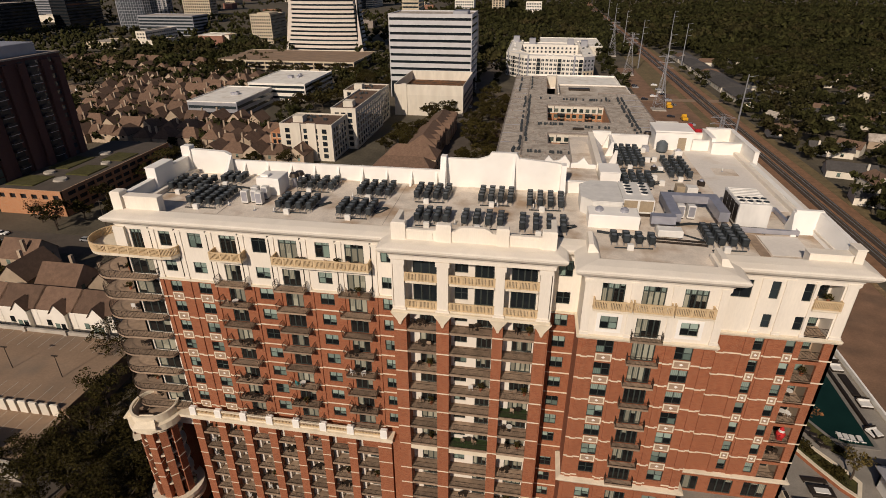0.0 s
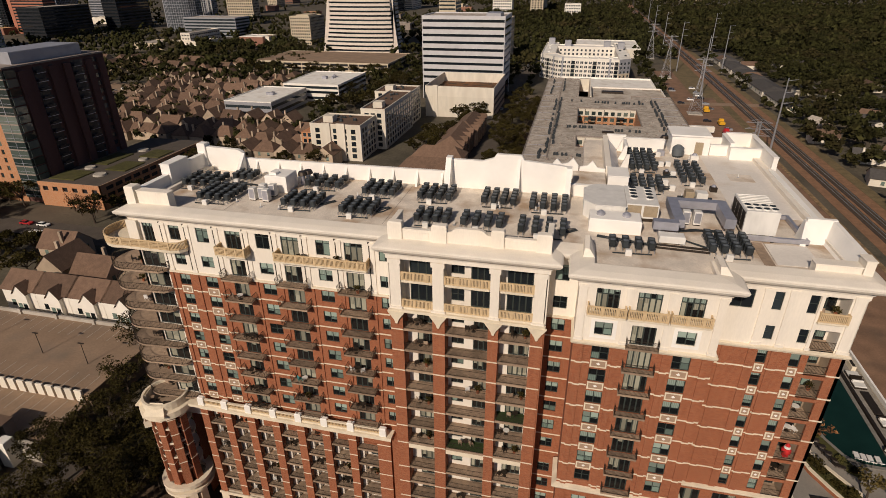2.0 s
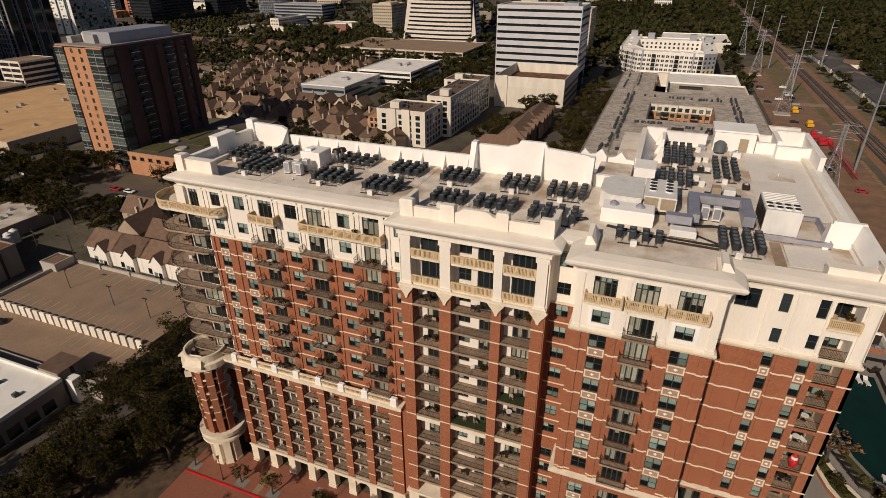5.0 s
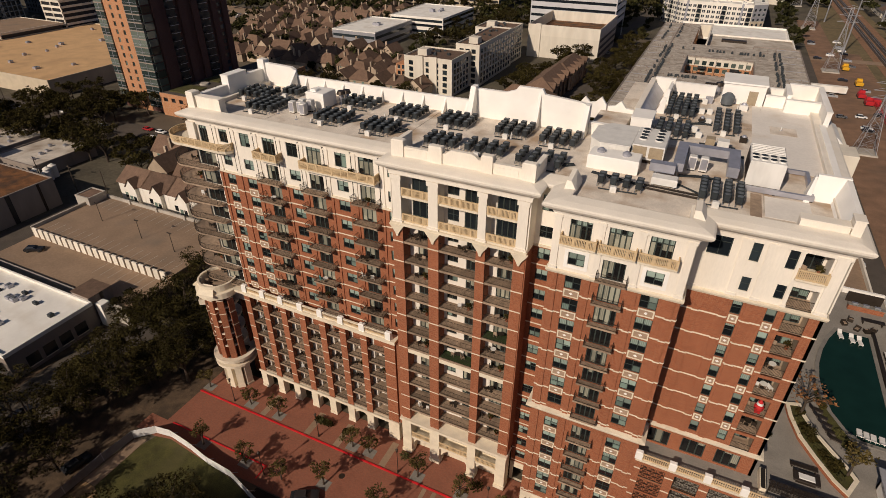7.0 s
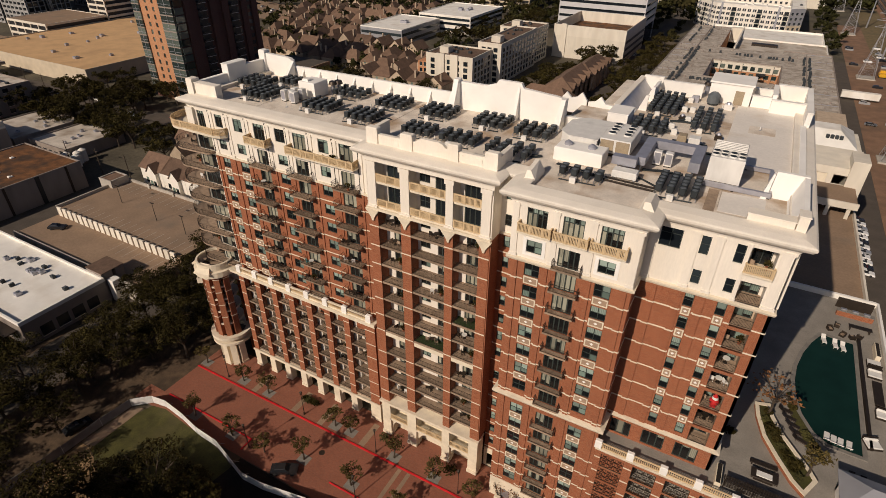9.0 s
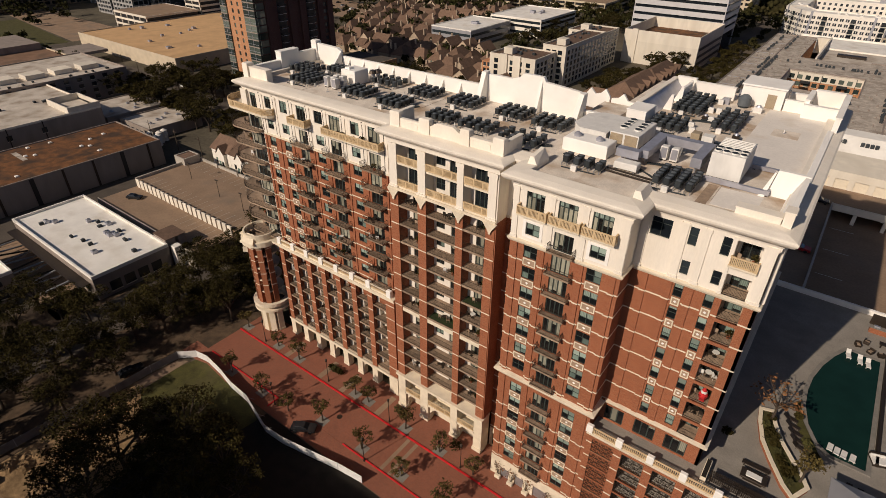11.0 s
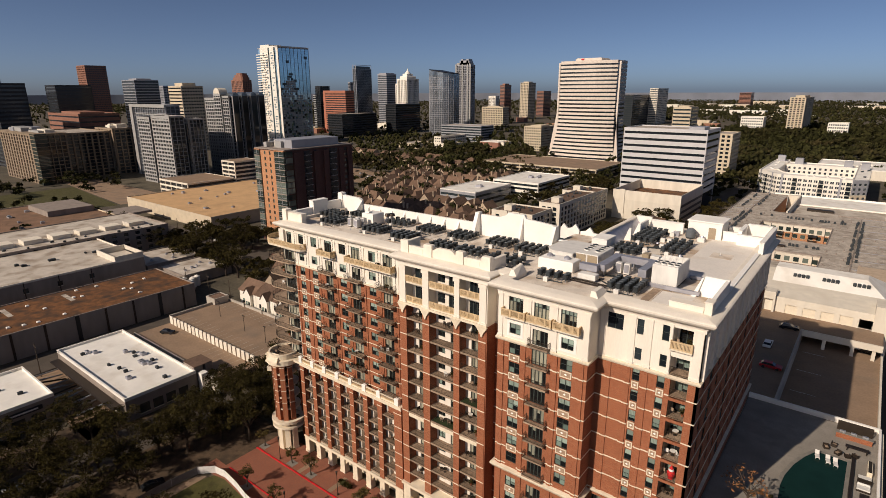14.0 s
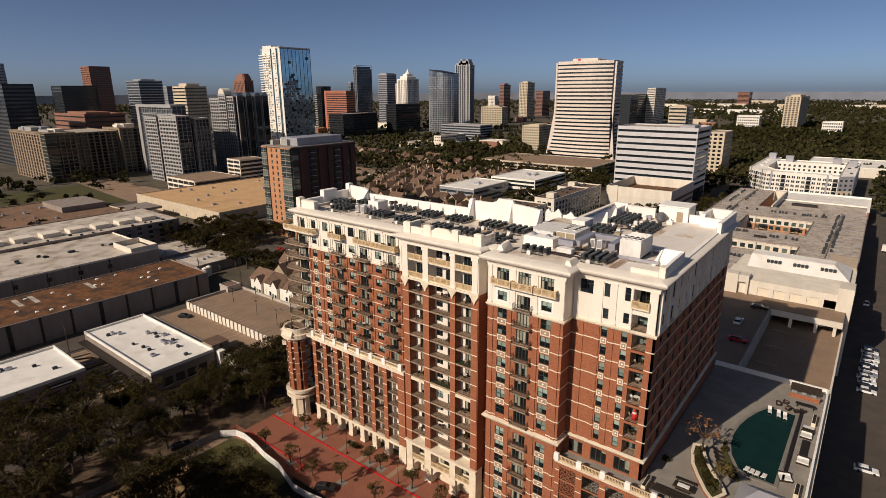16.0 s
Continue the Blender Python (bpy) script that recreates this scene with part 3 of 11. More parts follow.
balcony([(-2.15, -1.5), (2.15, -1.5), (2.15, 0.0), (-2.15, 0.0)], -37.3, AY, CROWN[1], [(-2.05, 0.0), (-2.05, -1.4), (2.05, -1.4), (2.05, 0.0)], True, label="tan balustrade balcony")
balcony([(-6.2, -1.5), (6.2, -1.5), (6.2, 0.0), (-6.2, 0.0)], -24.95, AY, CROWN[1], [(-6.1, 0.0), (-6.1, -1.4), (-2.1, -1.4), (2.1, -1.4), (6.1, -1.4), (6.1, 0.0)], True, label="long tan balustrade balcony")
# the corner bay with the round balconies: doors in a recessed pale wall
corner_doors = [(-50.3, 3.4)]
for f in UPPER + CROWN[:1]:
    for x, w in corner_doors:
        (holes if f < 46 else crown_holes).append((x - w / 2, x + w / 2, f, f + 2.4))
        window(x, AY, f + 1.2, w, 2.4, 3, 0.0, name="balcony_door")
crown_holes.append((-50.9, -49.3, CROWN[1], CROWN[1] + 2.9))
window(-50.1, AY, CROWN[1] + 1.45, 1.6, 2.9, 3, 0.8, name="balcony_door")
front_wall("brick_wall", -48.3, -15.5, AY, 19.85, 46.1, [h for h in holes if h[0] > -48.0], BRICK)
front_wall("corner_wall", -52.5, -48.3, AY, 19.85, 46.1, [h for h in holes if h[0] < -48.0], CREAM)
front_wall("crown_wall", -52.5, -15.5, AY, 46.1, 53.6, crown_holes, CREAM)
for f in UPPER:
    z = f - 0.12
    for x, w in a_windows[:2]:
        spandrel(x, AY, f + 0.08, w, 1.2)
    for x0, x1 in ((-48.3, -47.0), (-45.2, -42.95), (-40.95, -39.45), (-35.4, -31.45), (-27.4, -22.9), (-18.85, -15.7)):
        wrapped_course(x0, x1, AY, z, [(p, p + 0.55, 0.14) for p in A_PIERS])
for x0 in A_PIERS:
    part("brick_pier", Shape().box(x0, AY - 0.14, 24.4, x0 + 0.55, AY - 0.004, 46.0), BRICK, tower)
course(-52.5, -15.5, AY, 46.1, 0.28, 0.2)
for x0 in (-48.0, -44.4, -40.1, -35.8, -31.8, -27.6, -23.1, -18.7):
    pilaster(x0, x0 + 0.6, AY, 46.4, 53.55)

# round corner balconies
arc = [(-54.4 + 3.4 * math.cos(radians(a)), 59.0 + 3.4 * math.sin(radians(a))) for a in range(-75, -276, -12)]
tail = [(-48.3, 57.25), (-48.3, 56.9), (-48.55, 56.3), (-49.1, 55.95)]
outline = tail + arc + [(-52.45, 62.4), (-52.45, 57.25)]
ccw = [(x + 51.0, y - AY) for x, y in outline][::-1]
rail_line = [(x + 51.0, y - AY) for x, y in tail + arc + [(-52.45, 62.4)]]
for f in UPPER + CROWN[:1]:
    balcony(ccw, -51.0, AY, f - 0.02, rail_line, thick=0.28, gap=0.2, label="round corner balcony with dark metal railing")
tail = [(-44.3, 57.25), (-44.3, 56.6), (-44.8, 55.9), (-46.0, 55.6)]
outline = tail + arc + [(-52.45, 62.4), (-52.45, 57.25)]
balcony([(x + 51.0, y - AY) for x, y in outline][::-1], -51.0, AY, CROWN[1], [(x + 51.0, y - AY) for x, y in tail + arc + [(-52.45, 62.4)]], True, thick=0.45, label="curved tan balustrade balcony round the corner")
part("corner_column", Shape().box(-52.9, 56.8, 50.35, -51.3, 58.0, 53.6), CREAM, tower)

# -- lower block of the same wing: brick piers with loggias, and its terrace
LY = 56.0
piers = [-47.5, -43.5, -39.5, -35.4, -31.3, -27.2, -23.1, -18.2]
for i, x in enumerate(piers):
    w = 0.62 if i < 7 else 1.0
    part("brick_pier", Shape().box(x - w, LY, 4.4, x + w, LY + 0.9, 23.4), BRICK, tower)
    part("stone_pier", Shape().box(x - w - 0.08, LY - 0.1, 0, x + w + 0.08, LY + 1.25, 4.3).box(x - w - 0.16, LY - 0.18, 0, x + w + 0.16, LY + 1.2, 0.6), STONE, tower)
    for f in LOWER:
        course(x - w - 0.03, x + w + 0.03, LY, f + 1.6, 0.14, 0.05)
    part("parapet_post", Shape().block(x - 0.5, LY - 0.32, 23.5, x + 0.5, LY + 0.35, 24.95, 0.1), WHITE, tower)
for (xa, xb) in zip(piers, piers[1:]):
    a, b = xa + 0.62, xb - (0.62 if xb < -19 else 1.0)
    m = (a + b) / 2
    w = b - a
    for k, f in enumerate(LOWER):
        balcony([(-w / 2, 0.15), (w / 2, 0.15), (w / 2, 2.1), (-w / 2, 2.1)], m, LY, f, [(-w / 2, 0.22), (w / 2, 0.22)], thick=0.3)
        window(m + 0.42, LY + 2.1, f + 1.2, 1.5, 2.4, 2, 0.0, name="balcony_door", light="dark")
    part("terrace_balustrade", Shape().box(xa + 0.5, LY - 0.12, 23.5, xb - 0.5, LY + 0.1, 23.75).box(xa + 0.5, LY - 0.15, 24.45, xb - 0.5, LY + 0.13, 24.65), STONE, tower)
    rail = railing_mesh(((xa + 0.5, LY), (xb - 0.5, LY)), 0.75, 0.22, True)
    part("balusters", rail, None, tower, at=(0, 0, 23.75))
# loggia back wall with the door openings
back_holes = []
for (xa, xb) in zip(piers, piers[1:]):
    a, b = xa + 0.62, xb - (0.62 if xb < -19 else 1.0)
    for f in LOWER:
        back_holes.append(((a + b) / 2 + 0.42 - 0.75, (a + b) / 2 + 0.42 + 0.75, f, f + 2.4))
front_wall("loggia_wall", -47.5, -17.0, LY + 2.1, 4.4, 23.0, back_holes, STUCCO_IN)
for (xa, xb) in zip(piers, piers[1:]):
    part("closet_wall", Shape().box(xa + 0.625, LY + 1.25, 4.41, xa + 1.2, LY + 2.094, 22.99), STUCCO_IN, tower)
for xa in piers[1:7]:
    part("party_wall", Shape().box(xa - 0.12, LY + 0.904, 4.4, xa + 0.12, LY + 2.096, 23.0), STUCCO_IN, tower)
part("terrace_slab", Shape().box(-50.0, LY - 0.45, 23.0, -16.9, AY, 23.5), STONE, tower)
part("terrace_frieze", Shape().box(-48.2, LY - 0.1, 22.5, -17.1, LY + 1.3, 22.996), STONE, tower)
part("brick_wall", Shape().box(-17.0, LY + 0.2, 4.4, -15.5, AY + 1, 23.0), BRICK, tower)
part("base_beam", Shape().box(-48.2, LY - 0.12, 3.7, -17.0, LY + 1.25, 4.396).box(-48.3, LY - 0.3, 4.15, -17.0, LY - 0.121, 4.5), STONE, tower)
front_wall("base_wall", -48.0, -15.5, LY + 2.6, 0, 4.4, [(x + 0.9, x + 3.2, 0.05, 3.1) for x in piers[:7]], STONE)
for x in piers[:7]:
    window(x + 2.05, LY + 2.6, 1.575, 2.3, 3.05, 3, 0.75, name="shop_window")


@functools.lru_cache(None)
def arch_mesh(w, h, rise, d):
    """A round-arched stone screen that fills a bay."""
    s = Shape()
    r = w / 2 - 0.15
    n = 12
    pts = [(-r * math.cos(math.pi * i / n), h - rise - r + r * math.sin(math.pi * i / n)) for i in range(n + 1)]
    for (xa, za), (xb, zb) in zip(pts, pts[1:]):
        s.add([(xa, 0, za), (xb, 0, zb), (xb, 0, h), (xa, 0, h), (xa, d, za), (xb, d, zb), (xb, d, h), (xa, d, h)],
              [(0, 1, 2, 3), (7, 6, 5, 4), (0, 4, 5, 1), (3, 2, 6, 7)])
    s.box(-w / 2, 0, 0, -r, d, h).box(r, 0, 0, w / 2, d, h)
    return s.mesh("arch", STONE)


for i in (3, 5):
    part("arch", arch_mesh(2.8, 3.7, 0.5, 0.4), None, tower, at=((piers[i] + piers[i + 1]) / 2, LY + 0.3, 0))

# -- rotunda at the corner
RX, RY, RR = -53.7, 55.9, 3.05
ring = [(RX + RR * math.cos(2 * math.pi * i / 28), RY + RR * math.sin(2 * math.pi * i / 28)) for i in range(28)][::-1]
part("rotunda_core", Shape().cone(RX, RY, 0, 23.4, 1.25, 1.25, 20), BRICK, tower)
for a in (-165, -125, -85, -50, -15):
    c, s = math.cos(radians(a)), math.sin(radians(a))
    part("rotunda_pier", Shape().box(-0.55, -0.45, 7.8, 0.55, 0.45, 23.2), BRICK, tower, at=(RX + 2.6 * c, RY + 2.6 * s, 0), rz=a + 90)
    part("rotunda_stone_pier", Shape().box(-0.62, -0.42, 0.5, 0.62, 0.5, 7.0).box(-0.7, -0.5, 0, 0.7, 0.5, 0.5), STONE, tower, at=(RX + 2.6 * c, RY + 2.6 * s, 0), rz=a + 90)
    for f in LOWER[:4]:
        part("string_course", Shape().box(-0.6, -0.5, 0, 0.6, 0.44, 0.14), STONE, tower, at=(RX + 2.6 * c, RY + 2.6 * s, f + 1.6), rz=a + 90)
disc = slab_mesh(tuple((2.9 * math.cos(2 * math.pi * i / 24), 2.9 * math.sin(2 * math.pi * i / 24)) for i in range(24)), 0.35, STONE)
half = tuple((2.84 * math.cos(radians(a)), 2.84 * math.sin(radians(a))) for a in range(170, 372, 12))
for f in LOWER[:4]:
    ob = part("rotunda_floor", disc, None, tower, at=(RX, RY, f))
    r = new("railing", railing_mesh(half, 1.05, 0.2, False))
    r.parent = ob
    ORIGIN[r] = (RX, RY, f)
    for a in (-145, -105, -67, -32):
        c, s = math.cos(radians(a)), math.sin(radians(a))
        window(RX + 1.4 * c, RY + 1.4 * s, f + 1.2, 0.95, 2.2, 2, 0.0, rz=a + 90, name="balcony_door", light="dark")
part("rotunda_belt", Shape().sweep([(-0.95, 7.2), (0.0, 7.2), (0.08, 7.35), (0.26, 7.55), (0.26, 7.75), (0.06, 7.85), (-0.95, 7.9)], ring, True), STONE, tower)
part("rotunda_lower_belt", Shape().sweep([(-0.9, 5.9), (-0.06, 5.9), (0.04, 6.0), (0.04, 6.3), (-0.06, 6.4), (-0.9, 6.4)], ring, True), STONE, tower)
part("rotunda_cornice", Shape().sweep([(-0.9, 22.4), (0.05, 22.4), (0.1, 23.0), (0.6, 23.5), (0.6, 23.75), (0.1, 23.9), (0.0, 24.9), (-0.35, 24.9), (-0.35, 23.6), (-0.9, 23.5)], ring, True), STONE, tower)
part("rotunda_terrace", Shape().cone(RX, RY, 23.2, 23.55, 2.7, 2.7, 28), PLANK, tower)
for a in (-170, -80):
    c, s = math.cos(radians(a)), math.sin(radians(a))
    w = Shape().add([(-1.7, -1.35, 23.55), (1.7, -1.35, 23.55), (1.0, 0.2, 24.9), (-1.0, 0.2, 24.9), (-1.7, -1.35, 23.2), (1.7, -1.35, 23.2), (1.0, 0.4, 23.2), (-1.0, 0.4, 23.2)],
                    [(0, 1, 2, 3), (4, 7, 6, 5), (0, 4, 5, 1), (1, 5, 6, 2), (3, 7, 4, 0), (2, 6, 7, 3)])
    part("rotunda_bracket", w, STONE, tower, at=(RX + 2.8 * c, RY + 2.8 * s, 0), rz=a + 90)
part("rotunda_balcony", Shape().box(-1.3, -1.0, 0, 1.3, 0.2, 0.3).box(-1.3, -1.0, 0.3, 1.3, -0.8, 1.1).box(-1.3, -0.8, 0.3, -1.1, 0.2, 1.1).box(1.1, -0.8, 0.3, 1.3, 0.2, 1.1), STONE, tower,
     at=(RX + 2.8 * math.cos(radians(-145)), RY + 2.8 * math.sin(radians(-145)), LOWER[0]), rz=-55)
for a in (-145, -105, -67, -32):
    c, q = math.cos(radians(a)), math.sin(radians(a))
    window(RX + 1.9 * c, RY + 1.9 * q, 3.2, 1.5, 5.2, 2, 0.6, rz=a + 90, name="shop_window", light="dark")
    part("rotunda_plinth", Shape().box(-0.75, 0.0, 0, 0.75, 0.5, 0.58), STONE, tower, at=(RX + 1.9 * c, RY + 1.9 * q, 0), rz=a + 90)

# -- middle wing with tall piers and loggias
BY, BIN = 54.6, 56.55
b_piers = [(-15.5, -14.0), (-10.3, -8.75), (-3.5, -2.25), (1.5, 2.95)]
b_bays = [(-14.0, -10.3), (-8.75, -3.5), (-2.25, 1.5)]
B_FLOORS = UPPER + LOWER[:4]
back_holes = []
rng = dice("loggia doors")
for bi, (xa, xb) in enumerate(b_bays):
    m, w = (xa + xb) / 2, xb - xa
    for f in B_FLOORS + CROWN:
        tall = 2.4 if f < 50 else 2.8
        cream = f > 46
        dw = (2.3, 1.9, 2.5)[bi] if not cream else (3.0, 2.3, 3.0)[bi]
        dx = xb - dw / 2 - 0.15
        back_holes.append((dx - dw / 2, dx + dw / 2, f, f + tall))
        window(dx, BIN, f + tall / 2, dw, tall, 3 + (bi == 2), 0.8 if f > 50 else 0.0, name="balcony_door", light="dark" if cream else "")
        if bi == 1:
            back_holes.append((xa + 0.4, xa + 2.0, f + 0.6, f + tall))
            window(xa + 1.2, BIN, f + (0.6 + tall) / 2, 1.6, tall - 0.6, 2, 0.5, light="dark" if cream else "")
        balcony([(-w / 2, 0.1), (w / 2, 0.1), (w / 2, 2.3), (-w / 2, 2.3)], m, BY, f, [(-w / 2, 0.2), (w / 2, 0.2)], cream, thick=0.3)
    for f, h in ((UPPER[6] - 1.05, 0.8),):
        course(xa, xb, BY + 0.3, f, h, 0.2, STONE, "stone_fascia")
front_wall("loggia_wall", -15.5, 2.95, BIN, 8.0, 53.6, back_holes, STUCCO_IN)
for xa, xb in b_piers:
    part("brick_pier", Shape().box(xa, BY, 8.5, xb, BIN - 0.004, 46.1), BRICK, tower)
    for f in B_FLOORS:
        course(xa - 0.03, xb + 0.03, BY, f - 0.15, 0.16, 0.05)
    s = Shape().box(xa + 0.1, BY, 46.7, xb - 0.1, BIN - 0.004, 53.2)
    s.box(xa - 0.05, BY - 0.15, 46.1, xb + 0.05, BIN - 0.004, 46.7).box(xa - 0.05, BY - 0.15, 52.6, xb + 0.05, BIN - 0.004, 53.2)
    part("crown_column", s, CREAM, tower)
    m = (xa + xb) / 2
    s = Shape()
    for w0, w1, z0, z1 in ((0.12, 0.25, 44.35, 44.8), (0.25, 0.55, 44.8, 45.3), (0.55, 0.85, 45.3, 45.7), (0.85, 1.1, 45.7, 46.1)):
        s.add([(m - w0, BY - 0.25 - w0 * 0.1, z0), (m + w0, BY - 0.25 - w0 * 0.1, z0), (m + w1, BY - 0.25 - w1 * 0.1, z1), (m - w1, BY - 0.25 - w1 * 0.1, z1),
               (m - w0, BY - 0.004, z0), (m + w0, BY - 0.004, z0), (m + w1, BY - 0.004, z1), (m - w1, BY - 0.004, z1)],
              [(0, 1, 2, 3), (0, 4, 5, 1), (1, 5, 6, 2), (3, 7, 4, 0), (2, 6, 7, 3)])
    part("stepped_corbel", s, STONE, tower)
    part("stone_pier", Shape().box(xa - 0.1, BY - 0.1, 0, xb + 0.1, BIN - 0.004, 7.6).box(xa - 0.2, BY - 0.3, 0, xb + 0.2, BIN - 0.5, 0.7), STONE, tower)
    part("parapet_post", Shape().block(xa - 0.1, 55.3, 55.2, xb + 0.1, 56.3, 57.5, 0.12), CREAM, tower)
part("crown_beam", Shape().box(-15.5, BY - 0.02, 53.2, 2.95, BIN - 0.004, 53.6), CREAM, tower)
part("stone_belt", Shape().box(-15.7, BY - 0.28, 46.05, 3.15, BY - 0.004, 46.42), STONE, tower)
part("base_cornice", Shape().box(-15.8, BY - 0.5, 8.1, 3.25, BIN - 0.01, 8.5).box(-15.6, BY - 0.2, 7.6, 3.05, BIN - 0.01, 8.096), STONE, tower)
for xa, xb in b_bays:
    m, w = (xa + xb) / 2, xb - xa
    ob = part("balcony", Shape().box(-w / 2, -0.1, -0.4, w / 2, 2.2, 0.0), STONE, tower, at=(m, BY, 4.3))
    r = new("railing", railing_mesh(((-w / 2, 0.05), (w / 2, 0.05)), 1.05, 0.22, True))
    r.parent = ob
    ORIGIN[r] = (m, BY, 4.3)
    part("arch", arch_mesh(round(w - 0.22, 2), 3.9, 0.4, 0.45), None, tower, at=(m, BY + 0.4, 0))
    window(m, BIN, 6.0, min(3.0, w - 0.6), 2.9, 3, 0.0, name="balcony_door")
front_wall("base_wall", -15.5, 2.95, BIN + 0.02, 0, 8.0, [((xa + xb) / 2 - min(3.0, xb - xa - 0.6) / 2, (xa + xb) / 2 + min(3.0, xb - xa - 0.6) / 2, 4.55, 7.45) for xa, xb in b_bays], STONE)
# sides of the middle wing
part("brick_return", Shape().box(2.956, BY + 0.1, 8.5, 3.1, AY, 46.1), BRICK, tower)
part("crown_return", Shape().box(2.956, BY + 0.1, 46.1, 3.1, AY, 53.6), CREAM, tower)
part("brick_return", Shape().box(-15.65, BY + 0.1, 23.5, -15.506, AY, 46.1), BRICK, tower)
part("crown_return", Shape().box(-15.65, BY + 0.1, 46.1, -15.506, AY, 53.6), CREAM, tower)
part("brick_return", Shape().box(-15.65, BY + 0.1, 8.5, -15.506, AY, 23.0), BRICK, tower)

# -- recessed strip between the wings
strip = []
for f in UPPER + LOWER + CROWN:
    h = 1.65 if f < 50 else 2.3
    strip.append((3.7, 5.3, f + 0.75, f + 0.75 + h))
    window(4.5, AY, f + 0.75 + h / 2, 1.6, h, 2, 0.5 if f < 50 else 0.72)
front_wall("brick_wall", 3.1, 6.3, AY, 4.4, 46.1, [h for h in strip if h[2] < 46], BRICK)
front_wall("crown_wall", 3.1, 6.3, AY, 46.1, 53.6, [h for h in strip if h[2] > 46], CREAM)
front_wall("base_wall", 3.1, 6.3, AY - 0.15, 0, 4.4, [(3.6, 5.6, 0, 3.2)], STONE)
for f in UPPER + LOWER:
    course(3.1, 6.3, AY, f - 0.12)
course(3.1, 6.3, AY, 46.1, 0.28, 0.2)

# -- square bay with french balconies
CY, C0, C1 = 52.85, 6.3, 20.9
c_win, c_door = (9.3, 17.75), 13.45
holes, crown_holes = [], []
for f in UPPER + LOWER:
    for x in c_win:
        holes.append((x - 0.93, x + 0.93, f + 0.6, f + 2.4))
        window(x, CY, f + 1.5, 1.86, 1.8)
        if f != UPPER[6] and f != LOWER[5]:
            spandrel(x, CY, f + 0.01 + (0.02 if f > 22 else 0.08), 1.86, 1.1)
    holes.append((c_door - 1.25, c_door + 1.25, f, f + 2.45))
    window(c_door, CY, f + 1.225, 2.5, 2.45, 4, 0.0, name="balcony_door")
    balcony([(-1.7, -0.85), (1.7, -0.85), (1.7, 0.0), (-1.7, 0.0)], c_door, CY, f - 0.02, [(-1.65, 0.0), (-1.65, -0.8), (1.65, -0.8), (1.65, 0.0)])
f = CROWN[0]
for x in c_win:
    crown_holes.append((x - 0.93, x + 0.93, f + 0.75, f + 2.4))
    window(x, CY, f + 1.575, 1.86, 1.65)
    part("window_surround", Shape().box(x - 1.35, CY - 0.06, f + 0.35, x + 1.35, CY - 0.003, f + 0.7).box(x - 1.35, CY - 0.06, f + 2.45, x + 1.35, CY - 0.003, f + 2.75)
         .box(x - 1.35, CY - 0.06, f + 0.7, x - 0.95, CY - 0.003, f + 2.45).box(x + 0.95, CY - 0.06, f + 0.7, x + 1.35, CY - 0.003, f + 2.45), WHITE, tower)
crown_holes.append((c_door - 1.25, c_door + 1.25, f, f + 2.45))
window(c_door, CY, f + 1.225, 2.5, 2.45, 4, 0.0, name="balcony_door")
balcony([(-1.7, -0.85), (1.7, -0.85), (1.7, 0.0), (-1.7, 0.0)], c_door, CY, f - 0.02, [(-1.65, 0.0), (-1.65, -0.8), (1.65, -0.8), (1.65, 0.0)])
for x in (9.3, 13.5, 17.7):
    crown_holes.append((x - 1.2, x + 1.2, CROWN[1], CROWN[1] + 2.9))
    window(x, CY, CROWN[1] + 1.45, 2.4, 2.9, 4, 0.75, name="balcony_door")
    balcony([(-2.0, -0.95), (2.0, -0.95), (2.0, 0.0), (-2.0, 0.0)], x, CY, CROWN[1], [(-1.92, 0.0), (-1.92, -0.88), (1.92, -0.88), (1.92, 0.0)], True, label="tan balustrade balcony")
front_wall("brick_wall", C0, C1, CY, 4.5, 46.1, holes, BRICK)
front_wall("crown_wall", C0, C1, CY, 46.1, 53.6, crown_holes, CREAM)
for f in UPPER + LOWER[1:]:
    for x0, x1 in ((C0, 8.3), (10.3, 11.7), (15.2, 16.75), (18.75, C1)):
        wrapped_course(x0, x1, CY, f - 0.05, [(p, p + 0.65, 0.14) for p in (C0 + 0.5, 10.6, 15.75, C1 - 1.15)])
for x0 in (C0 + 0.5, 10.6, 15.75, C1 - 1.15):
    part("brick_pier", Shape().box(x0, CY - 0.14, 4.6, x0 + 0.65, CY - 0.003, 46.0), BRICK, tower)
part("stone_ledge", Shape().sweep([(0.0, 23.1), (0.25, 23.2), (0.6, 23.7), (0.6, 23.95), (0.0, 24.1)], [(C0, 56.9), (C0, CY), (C1, CY), (C1, 56.0)]), STONE, tower)
part("stone_belt", Shape().sweep([(0.0, 45.85), (0.18, 45.95), (0.3, 46.2), (0.3, 46.4), (0.0, 46.5)], [(C0, 57.2), (C0, CY), (C1, CY), (C1, 56.0)]), STONE, tower)
for x0 in (C0 + 0.05, 11.1, 15.3, C1 - 0.85):
    pilaster(x0, x0 + 0.8, CY, 46.5, 53.55)
part("brick_return", Shape().box(C1 - 0.35, CY + 0.35, 4.5, C1, 56.06, 46.1), BRICK, tower)
part("crown_return", Shape().box(C1 - 0.35, CY + 0.35, 46.1, C1, 56.06, 53.6), CREAM, tower)
part("brick_return", Shape().box(C0, CY + 0.35, 4.5, C0 + 0.35, AY + 0.3, 46.1), BRICK, tower)
part("crown_return", Shape().box(C0, CY + 0.35, 46.1, C0 + 0.35, AY + 0.3, 53.6), CREAM, tower)
